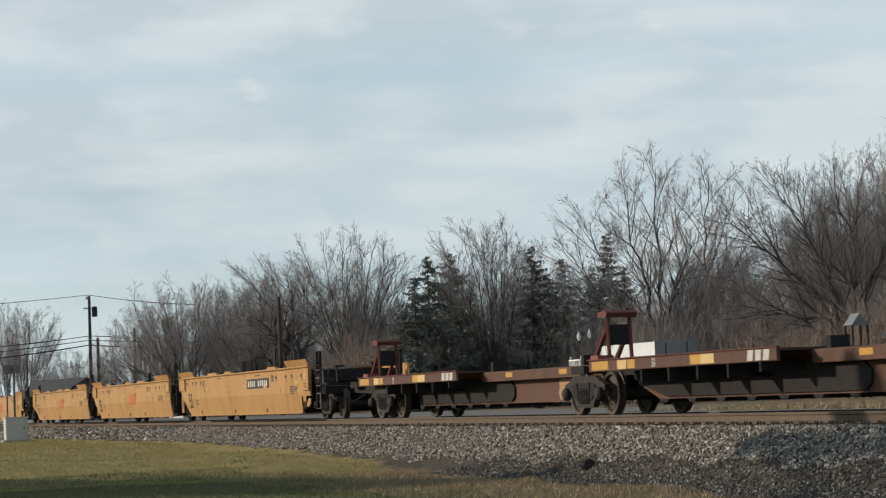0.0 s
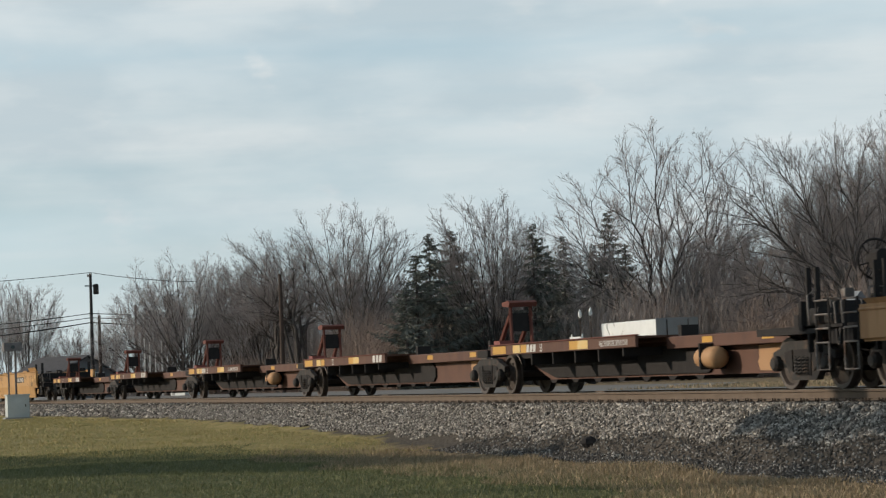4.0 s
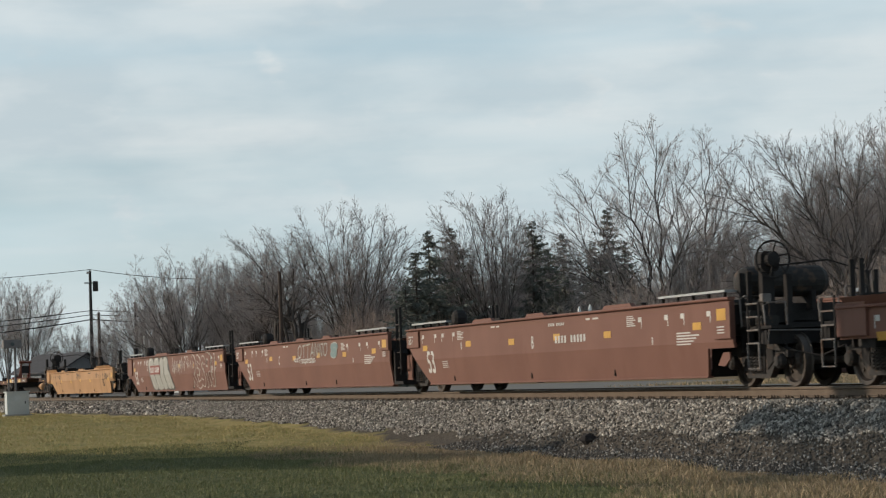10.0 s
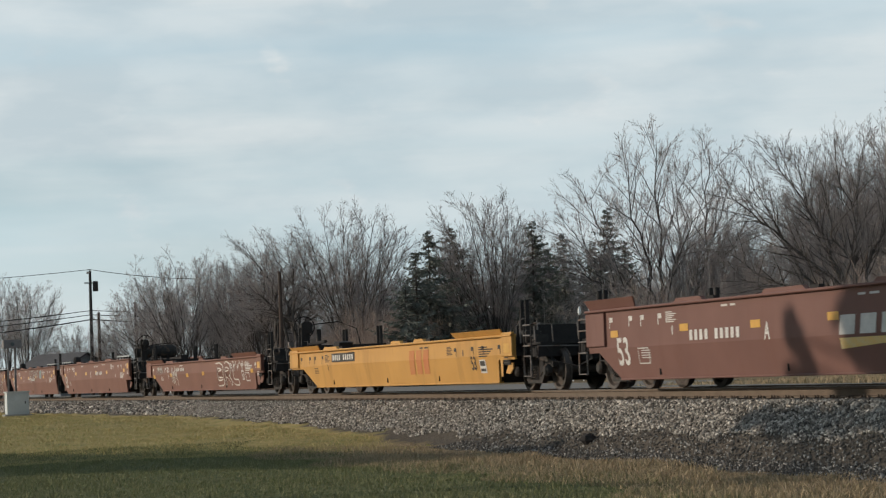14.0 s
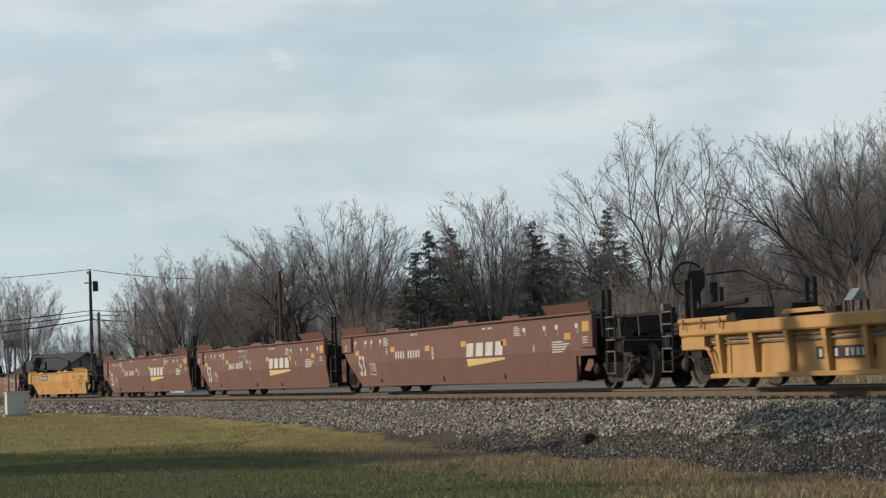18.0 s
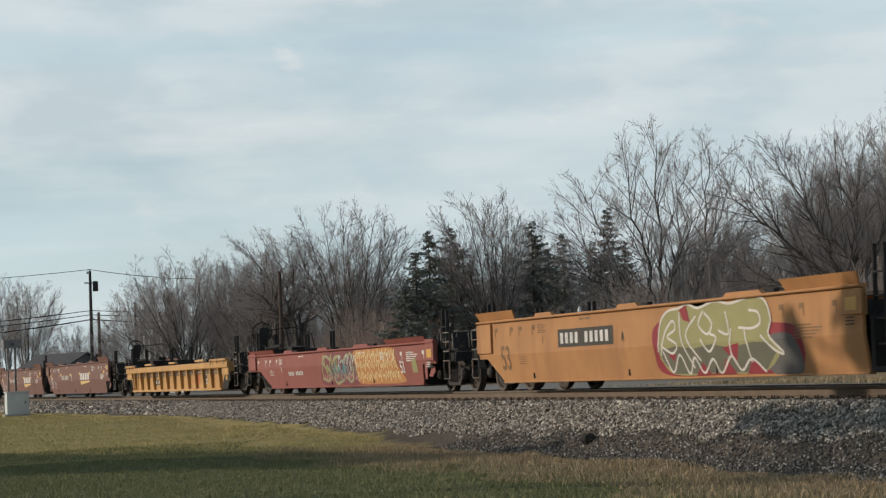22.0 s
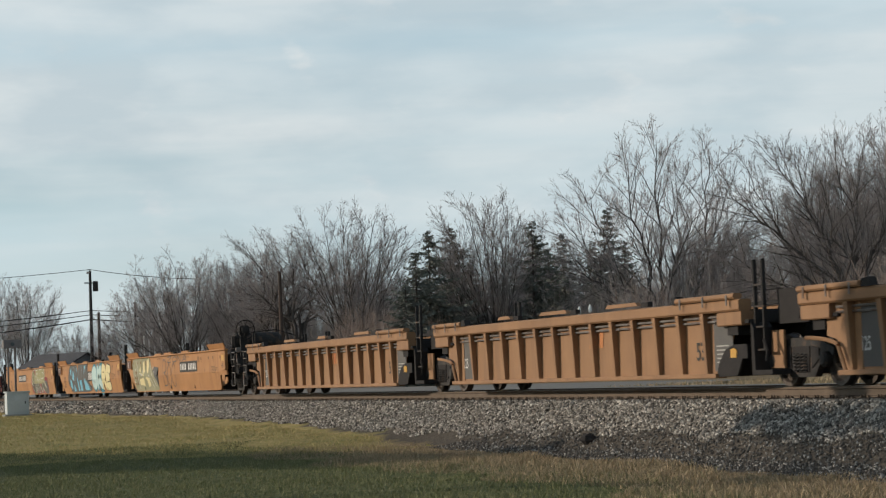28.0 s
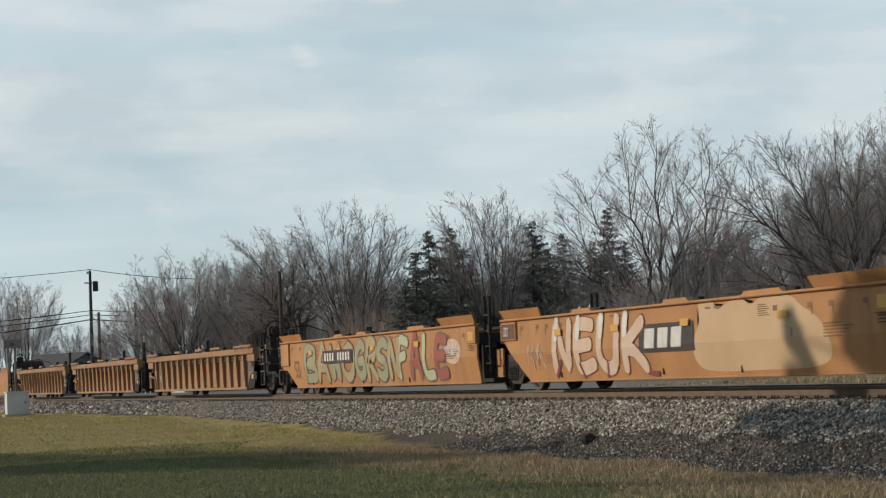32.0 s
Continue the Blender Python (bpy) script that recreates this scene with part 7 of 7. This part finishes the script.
def orange_set():
    for i, (q0, q1, f, r) in enumerate(((256.5, 274.1, "coupled", "joined"), (275.9, 292.6, "joined", "joined"), (294.3, 312.2, "joined", "coupled"))):
        car, L = well_car(q0, q1, M_ORANGE, "weathered orange container well car with graffiti", f, r, "plates", brake="rear tank")
        marks(car, L, M_FADEINK, spots=False)
        if f == "joined":
            joint_plate(car)
        if i == 0:
            number_panel(car, 4.9, 0.88, 2.9, 0.36, M_DARKLET, M_WHITE, 3)
            decal("graffiti_cloud", fill([curve([(10.1, 0.26), (9.7, 0.7), (9.9, 1.2), (12.0, 1.4), (14.2, 1.1), (15.4, 0.95), (15.3, 0.3), (13.0, 0.25)], 5, True)]), G_DKRED, car, 0.003, None, "dark red painted cloud")
            box = (9.9, 14.9, 0.24, 1.5)
            painted(car, box, [[(0.0, 0.35), (0.03, 0.75), (0.1, 0.92), (0.2, 0.95), (0.27, 1.0), (0.36, 0.93), (0.5, 1.0), (0.62, 0.95), (0.78, 1.02), (0.88, 0.95), (0.92, 0.7), (0.9, 0.5), (0.97, 0.3), (0.86, 0.05), (0.7, 0.0), (0.5, 0.03), (0.35, 0.0), (0.1, 0.02), (0.02, 0.2)]], G_OLIVE, 0.0075, "olive ground of the letters", 3)
            painted(car, box, [[(0.01, 0.36), (0.15, 0.42), (0.3, 0.37), (0.45, 0.42), (0.6, 0.36), (0.78, 0.42), (0.9, 0.4), (0.94, 0.28), (0.85, 0.06), (0.7, 0.02), (0.5, 0.04), (0.35, 0.02), (0.1, 0.03), (0.03, 0.2)]], G_SHADE, 0.0095, "grey lower part of the letters")
            painted(car, box, [[(0.2, 0.93), (0.26, 0.98), (0.29, 0.74), (0.23, 0.78)], [(0.54, 0.36), (0.67, 0.42), (0.63, 0.14)], [(0.29, 0.0), (0.36, 0.18), (0.42, 0.0)], [(0.5, 0.0), (0.55, 0.22), (0.62, 0.0)], [(0.7, 0.0), (0.75, 0.2), (0.85, 0.0)], [(0.08, 0.3), (0.15, 0.36), (0.13, 0.2)]], G_DKRED, 0.0115, "dark red gaps")
            painted_lines(car, box, [[(0.0, 0.35), (0.03, 0.75), (0.1, 0.92), (0.2, 0.95), (0.27, 1.0), (0.36, 0.93), (0.5, 1.0), (0.62, 0.95), (0.78, 1.02), (0.88, 0.95), (0.92, 0.7), (0.9, 0.5), (0.99, 0.26), (0.93, 0.3), (0.84, 0.5)],
                                     [(0.02, 0.3), (0.07, 0.62), (0.14, 0.78), (0.16, 0.66), (0.09, 0.56), (0.17, 0.44), (0.12, 0.32), (0.04, 0.42)], [(0.2, 0.9), (0.21, 0.5), (0.29, 0.1)], [(0.34, 0.82), (0.25, 0.56), (0.35, 0.2)], [(0.4, 0.88), (0.36, 0.7), (0.43, 0.56), (0.47, 0.7), (0.41, 0.86)],
                                     [(0.37, 0.5), (0.43, 0.32), (0.5, 0.5), (0.45, 0.56)], [(0.52, 0.6), (0.6, 0.55), (0.58, 0.85)], [(0.62, 0.62), (0.6, 0.3), (0.64, 0.1)], [(0.68, 0.62), (0.78, 0.6), (0.84, 0.66), (0.83, 0.8), (0.76, 0.84)], [(0.72, 0.6), (0.75, 0.15)],
                                     [(0.04, 0.35), (0.1, 0.05), (0.18, 0.3), (0.24, 0.02), (0.3, 0.25), (0.36, 0.03), (0.45, 0.22), (0.5, 0.02), (0.6, 0.25), (0.66, 0.05), (0.75, 0.2), (0.84, 0.02)]], G_WHITE, 0.0135, 0.045, "white letter outlines")
            decal("unit_letter", text("A", 8.2, 0.92, 0.2, 0.7), M_DARKLET, car, 0.008)
            decal("graffiti_shade", fill([curve([(14.3, 0.26), (14.2, 0.8), (15.2, 0.85), (15.4, 0.26)], 5, True)]), G_CHAR, car, 0.0045)
        if i == 1:
            decal("emblem_panel", rects([(8.25, 0.72, 1.75, 0.44)]), M_DARKLET, car, 0.004)
            emblem(car, 8.5, 0.78, 1.1, 0.32, M_WHITE)
            box = (2.8, 9.25, 0.24, 1.5)
            painted(car, box, [[(0.0, 0.28), (-0.01, 0.52), (0.03, 0.86), (0.09, 1.0), (0.22, 0.98), (0.37, 1.0), (0.41, 0.76), (0.46, 1.0), (0.56, 1.0), (0.585, 0.84), (0.65, 1.0), (0.86, 1.02), (0.8, 0.74), (0.86, 0.42), (0.93, 0.2), (1.0, 0.24), (0.985, 0.1), (0.92, 0.03), (0.7, 0.0), (0.42, 0.01), (0.12, 0.0)]],
                    G_CHAR, 0.009, "charcoal wild style letters")
            painted(car, box, [[(0.07, 0.24), (0.1, 0.5), (0.155, 0.42), (0.16, 0.16), (0.12, 0.1)], [(0.085, 0.8), (0.15, 0.92), (0.14, 0.62), (0.1, 0.66)], [(0.18, 0.5), (0.21, 0.82), (0.265, 0.62), (0.26, 0.42)], [(0.19, 0.04), (0.24, 0.3), (0.3, 0.04)], [(0.4, 0.05), (0.395, 0.6), (0.44, 0.4), (0.45, 0.05)],
                               [(0.5, 0.06), (0.5, 0.42), (0.585, 0.44), (0.58, 0.06)], [(0.69, 0.08), (0.7, 0.5), (0.8, 0.36), (0.9, 0.06)], [(0.69, 0.66), (0.71, 0.94), (0.77, 0.95)], [(0.36, 0.72), (0.37, 0.95), (0.4, 0.8)]], G_BLUE, 0.012, "sky blue gaps between the letters")
            painted_lines(car, box, [[(0.18, 0.98), (0.17, 0.5), (0.2, 0.05)], [(0.39, 0.95), (0.36, 0.5), (0.4, 0.05)], [(0.67, 0.98), (0.64, 0.5), (0.68, 0.05)], [(0.02, 0.3), (0.05, 0.7), (0.1, 0.97)], [(0.86, 0.98), (0.78, 0.6), (0.98, 0.15)]], G_BLACK, 0.015, 0.05, "black letter outlines")
            painted_lines(car, box, [[(0.04, 0.35), (0.06, 0.8), (0.1, 0.93)], [(0.3, 0.9), (0.31, 0.2)], [(0.48, 0.9), (0.47, 0.2)], [(0.61, 0.9), (0.61, 0.2)], [(0.22, 0.9), (0.28, 0.88), (0.33, 0.6), (0.32, 0.3)], [(0.74, 0.6), (0.82, 0.95)], [(0.75, 0.5), (0.94, 0.1)]], G_SMOKE, 0.017, 0.035, "smoky grey streaks in the letters")
            graffiti(car, "SK", 43, 9.5, 11.9, 0.24, 1.5, [G_MINT], G_TEAL, None, 0.42, 0.09)
            decal("graffiti_cloud", fill([curve([(11.3, 0.25), (11.4, 1.4), (12.3, 1.45), (12.1, 0.25)], 5, True)]), G_TEAL, car, 0.0045)
            graffiti(car, "RE", 44, 12.0, 14.2, 0.24, 1.5, [G_CREAM], G_BLACK, None, 0.34, 0.04)
        if i == 2:
            number_panel(car, 10.3, 0.86, 3.0, 0.38, M_DARKLET, M_WHITE, 3)
            box = (0.95, 5.9, 0.24, 1.5)
            painted(car, box, [[(0.1, 0.0), (0.07, 0.3), (0.02, 0.55), (0.03, 0.95), (0.38, 1.0), (0.72, 1.0), (0.8, 0.7), (0.9, 0.42), (1.0, 0.16), (0.98, 0.0), (0.5, -0.02)]], G_SAGE, 0.006, "sage ground of a painted piece", 3)
            painted(car, box, [[(0.29, 0.62), (0.36, 0.74), (0.35, 0.56), (0.47, 0.5), (0.47, 0.44)], [(0.46, 0.52), (0.46, 0.86), (0.52, 0.92), (0.54, 0.58)], [(0.61, 0.58), (0.62, 0.9), (0.7, 1.0), (0.71, 0.78), (0.66, 0.52)], [(0.28, 0.18), (0.29, 0.36), (0.46, 0.4), (0.48, 0.15)], [(0.54, 0.36), (0.58, 0.42), (0.7, 0.38), (0.72, 0.14), (0.62, 0.1), (0.63, 0.3)]],
                    G_CREAM, 0.009, "cream letter faces")
            painted_lines(car, box, [[(0.2, 0.96), (0.22, 0.6), (0.25, 0.05)], [(0.06, 0.5), (0.04, 0.32), (0.1, 0.26), (0.13, 0.42), (0.1, 0.6), (0.17, 0.72)], [(0.72, 0.95), (0.8, 0.5), (0.94, 0.12)], [(0.3, 0.55), (0.42, 0.5), (0.46, 0.9)], [(0.66, 0.5), (0.76, 0.3), (0.86, 0.05)], [(0.84, 0.62), (0.88, 0.72), (0.91, 0.6), (0.87, 0.5)]], G_WHITE, 0.012, 0.035, "white letter outlines")
            painted_lines(car, box, [[(0.14, 0.95), (0.16, 0.5), (0.12, 0.1)], [(0.4, 0.98), (0.4, 0.6)], [(0.56, 0.98), (0.57, 0.6)], [(0.5, 0.35), (0.52, 0.05)], [(0.74, 0.6), (0.84, 0.2)]], G_OLIVE, 0.014, 0.06, "olive shade strokes")
            decal("graffiti_star", fill([[(5.2, 0.5), (6.0, 0.3), (5.85, 0.8), (6.3, 1.1), (5.5, 1.15), (5.1, 1.0)]]), G_CHAR, car, 0.005)
            graffiti(car, "BOO", 46, 7.1, 9.5, 0.3, 1.35, [], G_CHAR, None, 0.01, 0.014)
            graffiti(car, "ZONA", 47, 8.0, 11.6, 1.24, 1.48, [], G_CHAR, None, 0.01, 0.012)


def ribbed_set():
    for i, (q0, q1, f, r) in enumerate(((315.0, 332.5, "coupled", "joined"), (334.2, 351.2, "joined", "joined"), (352.9, 370.9, "joined", "coupled"))):
        car, L = well_car(q0, q1, M_RIBBED, "weathered yellow brown ribbed container well car", f, r, ribbed=True, brake="rear")
        marks(car, L, M_DARKLET, ribbed=True)
        emblem(car, 9.7, 0.82, 0.75, 0.3, M_FADEDRED, -HALF + 0.145)
        for x in (1.85, L - 1.55):
            decal("stencil_panel", rects([(x, 0.3, 0.75, 0.95)]), G_CHAR, car, 0.004, -HALF + 0.145, "dark grey stencil panel")
        decal("load_figures", text("125", 1.95, 0.55, 0.22, 0.7), M_WHITE, car, 0.010, -HALF + 0.145, "painted load figures")
        tagged(decal("panel_lettering", rects([(L - 1.45, 0.72 - 0.07 * k, 0.5, 0.022) for k in range(5)]), G_SILVER, car, 0.010, -HALF + 0.145), kind="stuff")


def rear_set():
    for i, (q0, q1, f, r) in enumerate(((374.4, 392.2, "coupled", "joined"), (393.9, 410.9, "joined", "joined"))):
        car, L = well_car(q0, q1, M_ORANGE, "orange container well car painted with large graffiti", f, r, "plates", brake="")
        marks(car, L, M_FADEINK, size53=i == 0, spots=False)
        for x in (3.2, 6.2, 9.4, 13.2):
            decal("reflector", rects([(x, 1.12, 0.36, 0.13)]), M_REFLECT, car, 0.044, None, "yellow reflective strip")
        if i == 0:
            graffiti(car, "BAWO", 51, 2.6, 7.8, 0.24, 1.48, [G_SAGE, G_KHAKI], G_CHAR, None, 0.26, 0.05)
            graffiti(car, "GRSN", 52, 7.8, 11.9, 0.24, 1.5, [G_SAGE, G_KHAKI], G_CHAR, None, 0.26, 0.045)
            graffiti(car, "FALE", 53, 11.6, 15.7, 0.24, 1.5, [G_PALEGREEN, G_BRICK], G_CHAR, None, 0.24, 0.04)
            decal("graffiti_disc", fill([[(16.0 + 0.62 * math.cos(k * 0.449), 0.95 + 0.3 * math.sin(k * 0.449)) for k in range(14)]]), G_DUSTY, car, 0.006)
            scrawl(car, 55, 15.5, 16.5, 0.75, 1.15, 4, G_WHITE)
            decal("number_panel", rects([(4.8, 0.84, 2.9, 0.36)]), M_DARKLET, car, 0.048)
            number_panel(car, 4.8, 0.84, 2.9, 0.36, None, M_WHITE, 3, None, 0.053)
        else:
            joint_plate(car)
            graffiti(car, "NEUK", 54, 2.9, 7.8, 0.24, 1.5, [G_DUSTY], G_WINE, None, 0.27, 0.02)
            decal("graffiti_tips", band([[(3.2 + 1.2 * k, 1.1), (3.3 + 1.2 * k, 1.42)] for k in range(4)], 0.22), G_WHITE, car, 0.024, None, "white upper parts of the letters")
            decal("buffed_patch", fill([curve([(10.3, 0.32), (9.8, 0.6), (9.95, 0.95), (10.15, 1.2), (10.1, 1.47), (10.7, 1.49), (10.9, 1.36), (11.3, 1.46), (11.9, 1.49), (12.2, 1.4), (12.6, 1.49), (13.5, 1.5), (14.0, 1.3), (14.6, 1.05), (14.9, 0.6), (14.4, 0.34), (12.4, 0.3)], 4, True)]), G_BEIGE, car, 0.005, None, "beige patch painted over old graffiti")
            decal("emblem_panel", rects([(7.45, 0.68, 2.45, 0.52)]), M_DARKLET, car, 0.012, None, "dark emblem panel")
            emblem(car, 7.7, 0.76, 1.8, 0.36, M_WHITE, None, 0.018)
            scrawl(car, 56, 1.5, 2.4, 0.4, 1.0, 3, G_DUSTY)
            painted_lines(car, (2.9, 7.8, 0.24, 1.5), [[(0.1, 0.3), (0.02, 0.02)], [(0.3, 0.25), (0.34, 0.0)], [(0.6, 0.25), (0.58, 0.0)], [(0.85, 0.4), (0.98, 0.08), (1.08, 0.04)]], G_WINE, 0.02, 0.1, "dark red letter tails")


yellow_set()
spine_set()
single_cars()
brown_set()
maroon_set()
orange_set()
ribbed_set()
rear_set()

# ---------------------------------------------------------------- what moves


def travelled(t):
    for (a, pa), (b, pb) in zip(TRAVEL, TRAVEL[1:]):
        if t <= b:
            return pa + (pb - pa) * (t - a) / (b - a)
    return TRAVEL[-1][1]


def motions():
    turn = [(f / FPS, -math.degrees(travelled(f / FPS) / 0.44)) for f in range(0, 32 * FPS + 1)]
    spins = [(t, pose(0, 0, 0.44, 0, a, 0)) for t, a in turn]
    for w in AXLES:
        x = Matrix.Translation((w.location.x, 0, 0))
        walk(w, [(t, x @ m) for t, m in spins])
    for car, q in MOVERS:
        walk(car, [(t, pose(q - d, TRACK, 0)) for t, d in TRAVEL])
    walk(CLOUDS, [(0, pose(0, 0, 0)), (32, pose(0, 0, 0, 0, 0.17, -1.3))])


motions()
